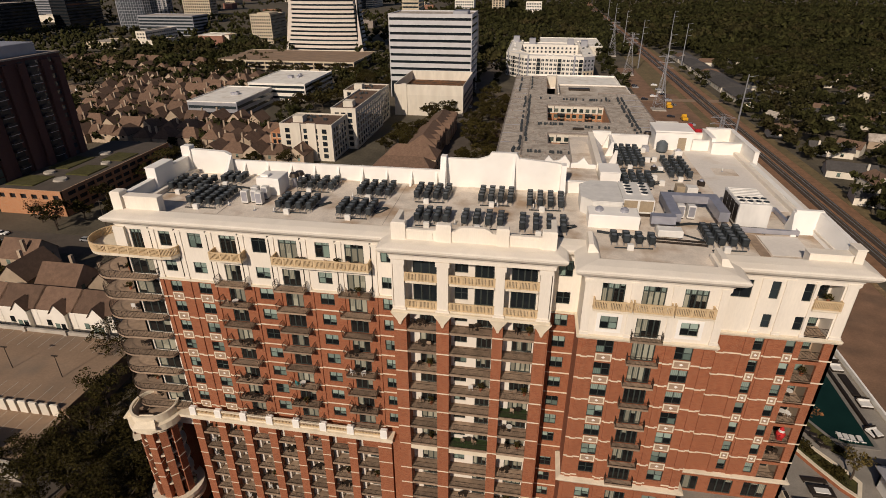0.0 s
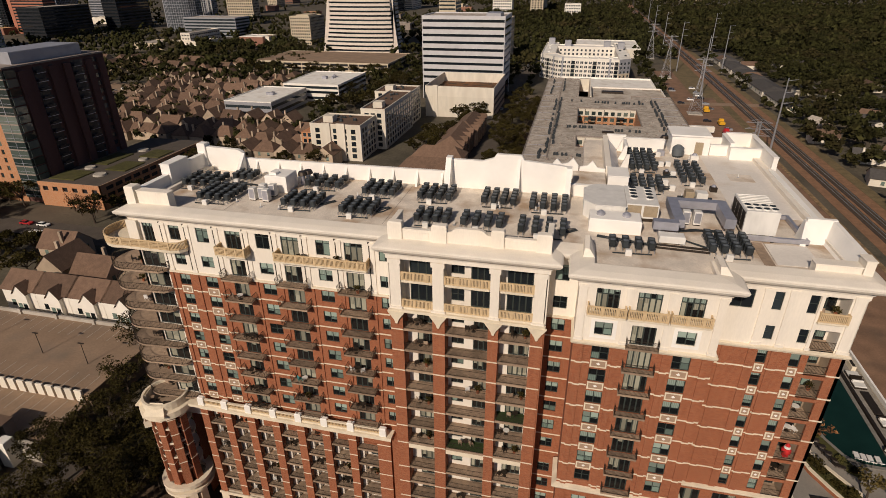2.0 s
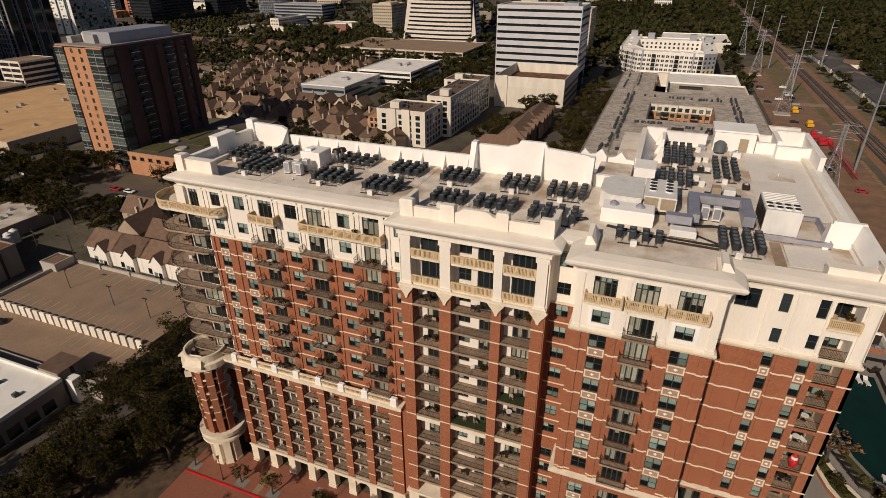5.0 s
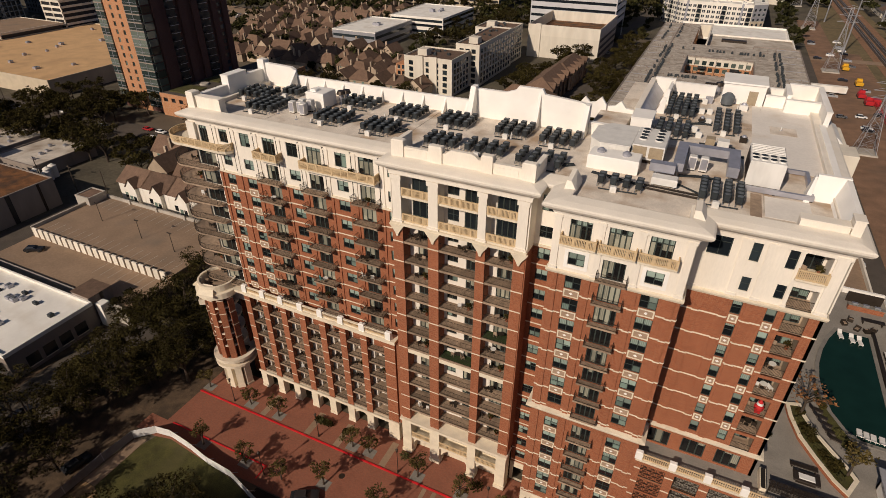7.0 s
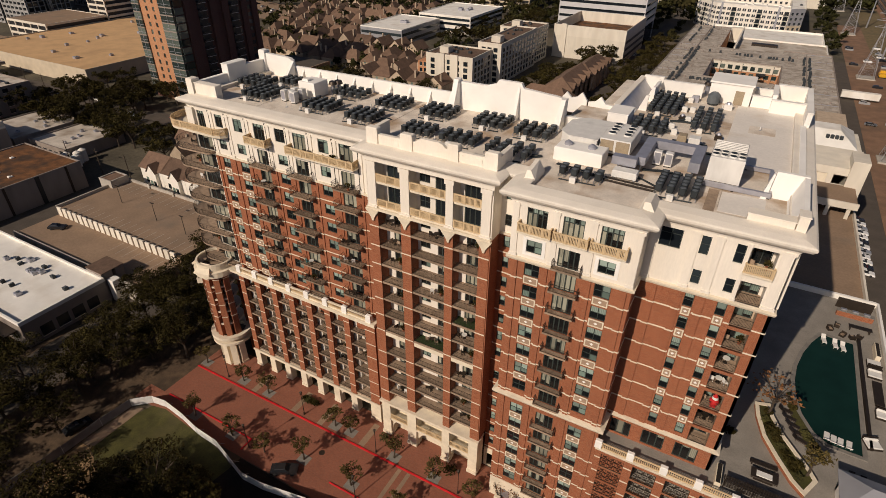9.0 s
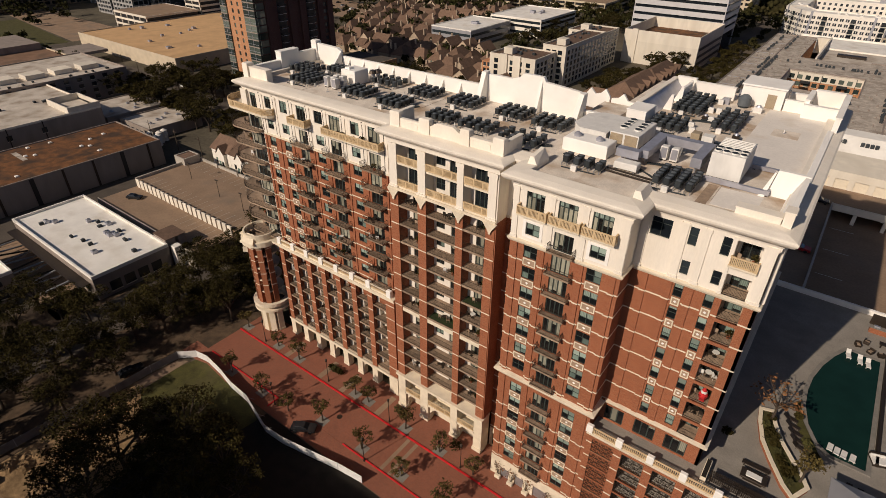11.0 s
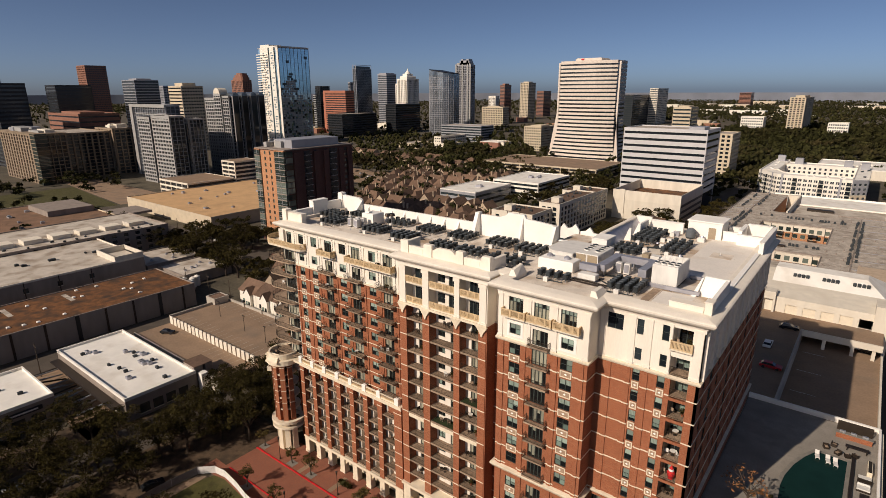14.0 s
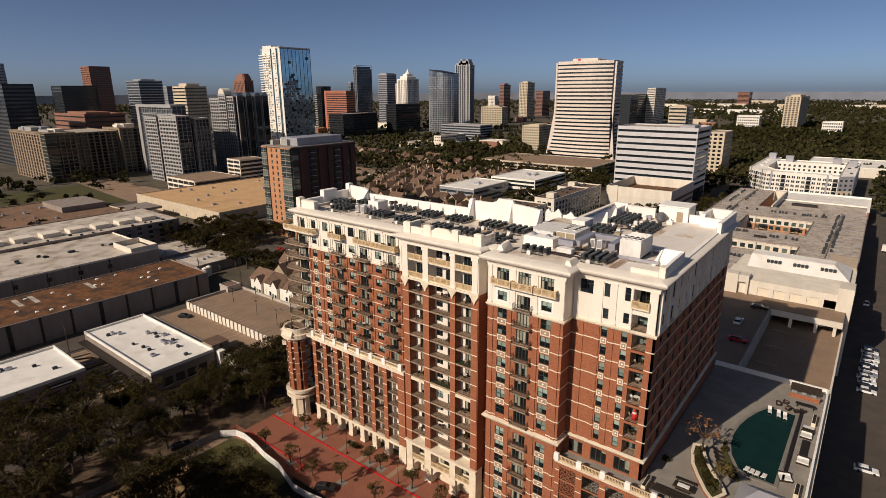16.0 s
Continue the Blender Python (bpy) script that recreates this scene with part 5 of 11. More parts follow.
fan_unit("rooftop_unit", 24.4, 65.6, 55.25, 28.0, 71.6, 58.1, 4, 2, 65.9, 68.0, "large white rooftop cooling unit with eight fans")
fan_unit("rooftop_unit", 11.45, 67.7, 55.3, 15.3, 74.4, 57.1, 2, 4, 69.4, 74.0, "white rooftop cooling unit with tan coil panels and eight fans", 2)
skid = thing("equipment_skid", 21.1, 76.2, ROOF, "small compressor boxes on a dark steel skid", "machinery")
part("frame", Shape().box(18.9, 75.2, ROOF + 0.2, 23.3, 75.4, ROOF + 0.4).box(18.9, 77.0, ROOF + 0.2, 23.3, 77.2, ROOF + 0.4).box(19.0, 75.4, ROOF, 19.3, 77.0, ROOF + 0.38).box(22.9, 75.4, ROOF, 23.2, 77.0, ROOF + 0.38), BLACKMETAL, skid)
part("grey_box", Shape().block(19.6, 75.5, ROOF + 0.402, 20.7, 76.9, ROOF + 1.6, 0.05), COIL, skid)
part("white_box", Shape().block(21.0, 75.5, ROOF + 0.402, 22.4, 76.9, ROOF + 1.5, 0.05), UNITWHITE, skid)
for y in (74.4, 74.8):
    part("pipe", Shape().beam((18.4, y, ROOF + 0.15), (24.4, y + 0.2, ROOF + 0.15), 0.11, n=6), BLACKMETAL, skid)
elbow = thing("exhaust_duct", 21.0, 97.6, ROOF, "dark domed exhaust drum by the stair house", "duct")
part("drum", Shape().cone(21.6, 97.4, ROOF + 0.3, ROOF + 1.5, 0.95, 0.95, 16).cone(21.6, 97.4, ROOF + 1.5, ROOF + 1.95, 0.95, 0.45, 16), GRILLE, elbow)
part("foot", Shape().cone(21.6, 97.4, ROOF, ROOF + 0.296, 0.8, 0.8, 12), BLACKMETAL, elbow)
part("fan_box", Shape().block(18.4, 97.0, ROOF, 19.5, 98.2, ROOF + 0.9, 0.08), DUCT, elbow)
hose = Shape()
arc_ = [(18.2 + 2.4 * math.cos(radians(a)), 95.2 + 3.0 * math.sin(radians(a)), ROOF + 0.2) for a in range(150, 281, 26)]
for p, q in zip(arc_, arc_[1:]):
    hose.beam(p, q, 0.26, n=8)
solid("flexible_duct", hose, BLACKMETAL, "black ribbed flexible duct curving over the roof deck", "duct")
for i, (x, y) in enumerate(((18.4, 96.6), (18.3, 91.2), (17.9, 82.4), (19.5, 86.6), (19.4, 91.6), (18.6, 80.2))):
    t = thing("pipe_hood", x, y, ROOF, "white pipe hood beside the condenser racks", "vent", "pipe hoods")
    part("body", Shape().block(x - 0.4, y - 0.3, ROOF, x + 0.4, y + 0.3, ROOF + 0.8, 0.1), UNITWHITE, t)
    part("pipe", Shape().beam((x - 0.3, y, ROOF + 0.5), (x - 1.4, y + 0.3, ROOF + 0.3), 0.1, n=6), BLACKMETAL, t)
    part("pipe", Shape().beam((x - 0.3, y - 0.2, ROOF + 0.4), (x - 1.3, y - 0.5, ROOF + 0.2), 0.1, n=6), BLACKMETAL, t)
kerb = thing("roof_kerb", 26, 68, ROOF, "grey steel kerb beams round the large cooling unit", "roof kerb")
for s in (Shape().box(23.6, 64.6, ROOF + 0.12, 31.3, 65.0, 55.45), Shape().box(30.9, 65.004, ROOF + 0.12, 31.3, 71.9, 55.4), Shape().box(28.1, 71.9, ROOF + 0.12, 31.3, 72.25, 55.4)):
    part("beam", s, DUCT, kerb)
for x, y in ((23.8, 64.8), (27.5, 64.8), (31.1, 64.8), (31.1, 68.5), (31.1, 71.6), (28.4, 72.05)):
    part("foot", Shape().box(x - 0.15, y - 0.15, ROOF, x + 0.15, y + 0.15, ROOF + 0.116), BRONZE, kerb)
box = Shape().block(-37.9, 67.6, ROOF, -34.6, 70.9, 57.2, 0.08).block(-37.4, 68.1, 57.2, -36.3, 69.2, 57.55, 0.08)
solid("roof_hut", box, WHITE, "white rendered ventilation housing on the roof", "roof hut")
for x, y in ((-34.0, 71.5), (-33.5, 72.3), (20.0, 103.0)):
    t = thing("exhaust_fan", x, y, ROOF, "dark metal exhaust fan on a short pipe", "exhaust fan")
    part("pipe", Shape().cone(x, y, ROOF, ROOF + 1.5, 0.35, 0.35, 12), DUCT, t)
    part("cowl", Shape().cone(x, y, ROOF + 1.5, ROOF + 2.0, 0.75, 0.55, 12), BRONZE, t)
for x, y in ((-38.0, 64.4), (-36.8, 64.8), (-35.9, 64.2), (-37.3, 66.0), (-36.0, 66.2), (18.6, 68.3), (19.9, 68.3)):
    t = thing("condenser_tower", x, y, ROOF, "tall grey two-fan condenser on the roof", "air conditioner", "tall condensers")
    part("casing", Shape().block(x - 0.45, y - 0.45, ROOF + 0.15, x + 0.45, y + 0.45, ROOF + 1.8, 0.05), UNITWHITE, t)
    part("grille", Shape().box(x - 0.36, y - 0.48, ROOF + 0.35, x + 0.36, y - 0.452, ROOF + 1.65), DUCT, t)
    part("foot", Shape().box(x - 0.4, y - 0.4, ROOF, x + 0.4, y + 0.4, ROOF + 0.146), BRONZE, t)
# ducts round the plant
duct = thing("air_duct", 18.5, 68, ROOF, "grey square sheet metal duct on stands", "duct")
for s in (Shape().box(14.2, 63.2, 55.9, 17.0, 64.3, 56.9), Shape().box(16.6, 64.304, 55.9, 17.8, 71.8, 56.9), Shape().box(17.804, 70.7, 55.9, 23.6, 71.8, 56.9), Shape().box(22.4, 65.6, 55.7, 23.6, 70.696, 56.9)):
    part("duct_run", s, DUCT, duct)
for x, y in ((15.0, 63.7), (17.2, 66.0), (17.2, 70.0), (20.0, 71.2), (23.0, 69.0), (23.0, 66.5)):
    part("stand", Shape().box(x - 0.08, y - 0.45, ROOF, x + 0.08, y + 0.45, 55.896), STEEL, duct)
pl = thing("pipe_manifold", 16.2, 62.8, ROOF, "white insulated pipe box with pipes on the roof", "pipework")
part("box", Shape().block(14.8, 61.4, ROOF + 0.3, 17.6, 62.9, ROOF + 1.1, 0.1), UNITWHITE, pl)
for x in (15.0, 17.3):
    part("leg", Shape().box(x - 0.1, 61.5, ROOF, x + 0.1, 62.8, ROOF + 0.296), STEEL, pl)
for y in (60.2, 61.0):
    part("pipe", Shape().beam((14.2, y, ROOF + 0.25), (20.0, y - 0.3, ROOF + 0.25), 0.12, n=8), BRONZE, pl)
for x, y, r in ((18.6, 87.0, 0.4), (24.2, 81.0, 0.45), (24.0, 95.9, 0.6)):
    t = thing("roof_vent", x, y, ROOF, "squat metal roof vent", "vent", "roof vents")
    part("body", Shape().block(x - r, y - r, ROOF, x + r, y + r, ROOF + 0.9 * r + 0.3, 0.08), UNITWHITE if r > 0.55 else BRONZE, t)
    part("cap", Shape().cone(x, y, ROOF + 0.9 * r + 0.304, ROOF + 0.9 * r + 0.55, r * 0.7, r * 0.5, 10), DUCT, t)

# racks of black condensers
CH = 0.78


def condenser(x, y):
    t = thing("condenser", x, y, ROOF + 0.35, "black air conditioning condenser on a steel roof rack", "air conditioner", "black roof condensers")
    e = 0.1
    plan = [(x - 0.36 + e, y - 0.36), (x + 0.36 - e, y - 0.36), (x + 0.36, y - 0.36 + e), (x + 0.36, y + 0.36 - e), (x + 0.36 - e, y + 0.36), (x - 0.36 + e, y + 0.36), (x - 0.36, y + 0.36 - e), (x - 0.36, y - 0.36 + e)]
    s = Shape().prism(plan, ROOF + 0.352, ROOF + 0.27 + CH).prism([(x + (a - x) * 1.07, y + (b - y) * 1.07) for a, b in plan], ROOF + 0.27 + CH, ROOF + 0.36 + CH)
    part("casing", s, BLACKMETAL, t)
    part("fan_grille", Shape().cone(x, y, ROOF + 0.363 + CH, ROOF + 0.42 + CH, 0.31, 0.2, 10), GRILLE, t)
    return t


first = condenser(-51.0, 67.2)
racks = 0
for x0, x1, y0, y1, nx, ny in ((-50.8, -46.3, 67.3, 71.0, 4, 4), (-45.2, -41.0, 62.7, 67.0, 4, 5), (-44.9, -42.5, 71.2, 73.2, 3, 3), (-32.7, -28.5, 63.0, 66.2, 4, 4),
                               (-32.8, -28.2, 70.6, 73.4, 4, 3), (-24.2, -20.3, 62.4, 65.6, 4, 4), (-23.6, -19.6, 69.4, 72.8, 4, 4), (-15.5, -11.5, 69.3, 72.8, 4, 4),
                               (-6.7, -2.8, 69.5, 72.9, 4, 4), (-0.2, 3.9, 68.9, 72.2, 4, 4), (-13.9, -10.3, 61.8, 64.2, 4, 3), (-8.0, -3.6, 61.8, 64.2, 4, 3), (-0.9, 4.0, 61.2, 64.0, 4, 3),
                               (9.6, 13.8, 59.4, 60.4, 4, 2), (20.3, 24.0, 60.4, 64.2, 4, 5), (13.7, 17.0, 88.4, 97.2, 4, 7), (13.4, 16.9, 78.9, 83.2, 4, 4), (20.6, 23.2, 83.7, 91.4, 3, 6)):
    rack = thing("condenser_rack", (x0 + x1) / 2, (y0 + y1) / 2, ROOF, "galvanised steel rack under roof condensers", "rack", "condenser racks")
    for i in range(nx):
        x = x0 + (x1 - x0) * i / (nx - 1)
        s = Shape().box(x - 0.35, y0 - 0.7, ROOF + 0.22, x - 0.27, y1 + 0.7, ROOF + 0.34).box(x + 0.27, y0 - 0.7, ROOF + 0.22, x + 0.35, y1 + 0.7, ROOF + 0.34)
        for y in (y0 - 0.6, y1 + 0.6):
            s.box(x - 0.35, y - 0.05, ROOF, x - 0.27, y + 0.05, ROOF + 0.22).box(x + 0.27, y - 0.05, ROOF, x + 0.35, y + 0.05, ROOF + 0.22)
        part("rail", s, STEEL, rack)
        for j in range(ny):
            y = y0 + (y1 - y0) * j / (ny - 1)
            copy_thing(first, pose(x, y, ROOF + 0.35))
    pb = thing("junction_box", x0 + 0.4 * (x1 - x0), y0 - 1.4, ROOF, "small white junction box beside a condenser rack", "junction box", "junction boxes")
    part("box", Shape().block(x0 + 0.4 * (x1 - x0) - 0.35, y0 - 1.65, ROOF, x0 + 0.4 * (x1 - x0) + 0.35, y0 - 1.15, ROOF + 0.7, 0.05), UNITWHITE, pb)
    part("conduit", Shape().beam((x0, y0 - 1.3, ROOF + 0.1), (x1, y0 - 1.0, ROOF + 0.1), 0.09, n=6), BLACKMETAL, pb)
bpy.data.objects.remove(first.children[0]); bpy.data.objects.remove(first.children[0]); bpy.data.objects.remove(first)

# dark insulated pipe runs and small clutter between the racks
rng = dice("roof pipes")
for i, (x0, y0, x1, y1) in enumerate(((-46.0, 69.2, -41.5, 69.6), (-41.5, 69.6, -39.0, 68.6), (-28.4, 64.2, -26.6, 66.0), (-19.8, 63.4, -18.6, 65.4), (3.6, 62.4, 5.6, 63.4),
                                      (8.0, 62.2, 13.5, 61.0), (17.0, 63.4, 20.4, 61.0), (17.2, 85.4, 20.0, 86.0), (17.5, 65.6, 22.0, 66.4))):
    t = thing("pipe_run", (x0 + x1) / 2, (y0 + y1) / 2, ROOF, "bundle of dark insulated pipes laid over the roof", "pipework", "roof pipe runs")
    d = Vector((x1 - x0, y1 - y0)).normalized()
    for k in range(3):
        ox, oy = -d.y * 0.22 * (k - 1), d.x * 0.22 * (k - 1)
        xm, ym = (x0 + x1) / 2 + rng.uniform(-0.5, 0.5), (y0 + y1) / 2 + rng.uniform(-0.5, 0.5)
        part("pipe", Shape().beam((x0 + ox, y0 + oy, ROOF + 0.12), (xm + ox, ym + oy, ROOF + 0.12), 0.08, n=6).beam((xm + ox, ym + oy, ROOF + 0.12), (x1 + ox, y1 + oy, ROOF + 0.12), 0.08, n=6), BLACKMETAL, t)
for i in range(26):
    x, y = (rng.uniform(-48, 4), rng.uniform(60.5, 73.5)) if i < 16 else (rng.uniform(9, 32), rng.uniform(74, 100))
    t = thing("vent_pipe", x, y, ROOF, "short pale vent pipe through the roof deck", "vent pipe", "vent pipes")
    part("pipe", Shape().cone(x, y, ROOF, ROOF + 0.55, 0.09, 0.09, 8), UNITWHITE, t)
    part("flashing", Shape().cone(x, y, ROOF + 0.002, ROOF + 0.1, 0.28, 0.12, 8), STEEL, t)
for i, (x0, y0, x1, y1) in enumerate(((-49, 68.3, -44, 68.36), (8.5, 75.5, 31.5, 75.56), (8.5, 87, 31.5, 87.06), (26.5, 60, 26.56, 102), (-40, 60.2, -39.94, 74), (-18, 60.2, -17.94, 74), (9.0, 100.4, 31.5, 100.46))):
    solid("roof_seam_%d" % (i + 1), Shape().box(x0, y0, ROOF + 0.002, x1, y1, ROOF + 0.03), ROOFGREY, "grey lapped seam of the roof membrane", "roof seam", kind="structure")

# ---- podium with the pool terrace ----
PX1, DECKZ = 56.6, 20.5
podium = thing("parking_podium", 39, 75, 0, "brick parking podium with metal screens, stone balustrade and paved roof", "parking garage")
bays = [23.3 + 4.15 * i for i in range(8)]
holes = [(x - 1.5 - 20.9, x + 1.5 - 20.9, 5.95 + 2.75 * k, 8.5 + 2.75 * k) for x in bays for k in range(5)]
part("brick_wall", Shape().wall((20.9, 52.8), (PX1, 52.8), 5.4, DECKZ, holes, 0.4), BRICK, podium)
base_holes = [(x - 1.2 - 20.9, x + 1.2 - 20.9, 2.6, 4.6) for x in bays[1:]] + [(1.2, 2.6, 0.0, 2.5)]
part("base_wall", Shape().wall((20.9, 52.7), (PX1, 52.7), 0, 5.4, base_holes, 0.5), STONE, podium)


@functools.lru_cache(None)
def screen_mesh():
    s = Shape()
    for i in range(4):
        x = -1.47 + 0.98 * i
        s.box(x - 0.03, 0.1, -0.03, x + 0.03, 0.16, 2.48)
    for j in range(4):
        z = 0.03 + 0.81 * j
        s.box(-1.48, 0.1, z - 0.03, 1.48, 0.16, z + 0.03)
    for i in range(3):
        for j in range(3):
            x, z = -0.98 + 0.98 * i, 0.435 + 0.81 * j
            s.beam((x - 0.46, 0.13, z - 0.38), (x + 0.46, 0.13, z + 0.38), 0.022).beam((x - 0.46, 0.131, z + 0.38), (x + 0.46, 0.131, z - 0.38), 0.022)
            s.beam((x - 0.24, 0.13, z), (x, 0.13, z + 0.2), 0.022).beam((x, 0.13, z + 0.2), (x + 0.24, 0.13, z), 0.022).beam((x + 0.24, 0.13, z), (x, 0.13, z - 0.2), 0.022).beam((x, 0.13, z - 0.2), (x - 0.24, 0.13, z), 0.022)
    return s.mesh("metal_screen", BRONZE)


for n, x in enumerate(bays):
    for k in range(5):
        part("metal_screen", screen_mesh(), None, podium, at=(x, 52.8, 6.0 + 2.75 * k))
        part("slab_edge", Shape().box(x - 1.5, 52.86, 8.52 + 2.75 * k, x + 1.5, 53.1, 8.68 + 2.75 * k), CONCRETE, podium)
    if not n:
        part("infill_wall", Shape().box(x - 1.49, 53.02, 5.96, x + 1.49, 53.15, 19.48), BRICK, podium)
for k in range(5):
    for a, b in [(20.95, bays[0] - 1.55)] + [(p + 1.55, q - 1.55) for p, q in zip(bays, bays[1:])]:
        part("string_course", Shape().box(a, 52.72, 7.6 + 2.75 * k, b, 52.796, 7.76 + 2.75 * k), STONE, podium)
for z in (5.45, 8.3, 11.05, 13.8, 16.55):
    part("floor_slab", Shape().box(21.2, 53.3, z, PX1 - 0.5, 107, z + 0.25), CONCRETE, podium)
part("inner_wall", Shape().box(35.0, 58.0, 0.1, 35.4, 107, 5.44), CONCRETE, podium)
part("roof_slab", Shape().box(21.0, 52.9, DECKZ - 0.5, 34.596, 56.3, DECKZ + 0.1), DECKSTONE, podium)
part("roof_slab", Shape().box(34.6, 52.9, DECKZ - 0.5, PX1, 107.0, DECKZ + 0.1), DECKSTONE, podium)
part("flank_wall", Shape().wall((PX1, 53.2), (PX1, 107), 0, DECKZ, [(2 + 4.2 * i, 4.8 + 4.2 * i, 6.0 + 2.75 * k, 8.3 + 2.75 * k) for i in range(12) for k in range(5)], 0.4), PALEWALL, podium)
part("parapet_cornice", Shape().sweep([(0.0, 20.2), (0.35, 20.35), (0.45, 20.6), (0.45, 20.75), (-0.3, 20.8), (-0.3, 20.2)], [(20.9, 52.8), (PX1, 52.8), (PX1, 107.0)]), STONE, podium)
for i in range(9):
    x = 21.2 + 4.15 * i
    part("parapet_post", Shape().block(x - 0.45, 52.35, 20.8, x + 0.45, 52.95, 22.1, 0.08), WHITE, podium)
    if i < 8:
        part("balustrade", railing_mesh(((x + 0.45, 52.62), (x + 3.7, 52.62)), 0.95, 0.25, True), None, podium, at=(0, 0, 20.82))
part("terrace_wall", Shape().box(PX1 - 0.35, 53.3, 20.8, PX1, 107.0, 21.6).box(34.6, 106.7, DECKZ + 0.1, PX1 - 0.35, 107.2, 21.6), WHITE, podium)
part("flank_band", Shape().box(PX1 + 0.004, 53.2, 9.6, PX1 + 0.12, 107, 10.0).box(PX1 + 0.004, 53.2, 15.1, PX1 + 0.12, 107, 15.5), STONE, podium)

# pool
T = DECKZ + 0.1
left_arc = [(47.7, 93.6), (46.2, 90.5), (45.0, 87.0), (44.15, 83.0), (43.9, 79.5), (44.1, 76.0), (44.9, 72.5), (46.4, 69.6), (48.0, 68.3)]
pool_line = left_arc + [(52.0, 68.2), (52.2, 93.4)]
pool = thing("swimming_pool", 48.3, 81, T, "half-round swimming pool with dark green water and stone coping", "pool")
part("water", Shape().prism(pool_line, T + 0.004, T + 0.09), WATER, pool)
part("coping", Shape().sweep([(-0.02, T), (0.55, T), (0.55, T + 0.16), (-0.02, T + 0.16)], pool_line, True), POOLTILE, pool)
solid("pool_divider", Shape().block(52.75, 70.0, T, 53.2, 95.0, T + 0.5, 0.05), BRONZE, "long dark low wall along the pool", "low wall")
inner = [(38.9, 71.0), (39.2, 68.6), (40.2, 65.0), (41.7, 62.2), (43.6, 59.1), (45.1, 57.5), (46.5, 60.4), (45.7, 62.0), (44.5, 63.6), (42.6, 66.4), (41.3, 69.3), (40.7, 71.6)]
planter = thing("planter", 43, 65, T, "curved raised planter with a brick wall, pale cap and shrubs", "planter")
part("wall", Shape().sweep([(-0.35, T), (0.0, T), (0.0, T + 0.62), (-0.35, T + 0.62)], inner, True), BRICK, planter)
part("cap", Shape().sweep([(-0.42, T + 0.623), (0.08, T + 0.623), (0.08, T + 0.76), (-0.42, T + 0.76)], inner, True), STONE, planter)
part("soil", Shape().prism([(x * 0.94 + 42.4 * 0.06, y * 0.96 + 64.6 * 0.04) for x, y in inner], T + 0.004, T + 0.55), GRASS, planter)
solid("garden_bed", Shape().prism([(45.6, 66.3), (47.2, 65.4), (47.5, 66.0), (44.2, 72.6), (43.4, 76.2), (42.9, 76.0), (43.5, 72.0)], T, T + 0.25), GRASS, "narrow planted bed beside the pool", "garden bed", kind="structure")


def lounger(x, y, rz, white=True, z=T):
    t = thing("sun_lounger", x, y, z, "white reclining sun lounger" if white else "dark wicker sun lounger", "sun lounger", "pool loungers", rz=rz)
    mat = UNITWHITE if white else BRONZE
    s = Shape().block(-0.33, -0.95, 0.25, 0.33, 0.35, 0.38, 0.03).moved(0, 0, 0)
    ob = part("seat", s, mat, t, at=(x, y, z))
    b = Shape().add([(-0.33, 0.35, 0.25), (0.33, 0.35, 0.25), (0.33, 0.95, 0.7), (-0.33, 0.95, 0.7), (-0.33, 0.35, 0.38), (0.33, 0.35, 0.38), (0.33, 0.9, 0.8), (-0.33, 0.9, 0.8)],
                    [(0, 3, 2, 1), (4, 5, 6, 7), (0, 1, 5, 4), (1, 2, 6, 5), (2, 3, 7, 6), (3, 0, 4, 7)])
    part("backrest", b, mat, t, at=(x, y, z))
    for dx in (-0.28, 0.28):
        for dy in (-0.85, 0.3):
            part("leg", Shape().box(dx - 0.03, dy - 0.03, 0, dx + 0.03, dy + 0.03, 0.25), mat, t, at=(x, y, z))
    return t


for x, y in ((47.9, 92.0), (49.5, 91.5), (50.6, 91.3)):
    lounger(x, y, 8, z=T + 0.09)
for x, y in ((47.8, 69.3), (48.6, 69.1), (49.4, 69.0), (50.4, 69.0)):
    lounger(x, y, 175, z=T + 0.09)
for i in range(5):
    lounger(44.6 - 0.45 * i, 67.0 + 1.2 * i, 72 + 2 * i, False)
for x, y, rz in ((50.4, 63.4, 0), (51.6, 63.3, 0)):
    lounger(x, y, rz, False)


def daybed(x, y, rz):
    """A square outdoor daybed: dark base, white cushion, bolster."""
    t = thing("daybed", x, y, T, "dark outdoor daybed with a white cushion", "daybed", "terrace daybeds", rz=rz)
    at = (x, y, T)
    part("base", Shape().block(-0.95, -0.85, 0.0, 0.95, 0.85, 0.32, 0.03), BRONZE, t, at=at)
    part("cushion", Shape().block(-0.9, -0.8, 0.324, 0.9, 0.8, 0.5, 0.06), UNITWHITE, t, at=at)
    part("bolster", Shape().block(-0.85, 0.5, 0.504, 0.85, 0.78, 0.75, 0.08), UNITWHITE, t, at=at)
    part("back", Shape().box(-0.95, 0.86, 0.0, 0.95, 0.95, 0.85), BRONZE, t, at=at)


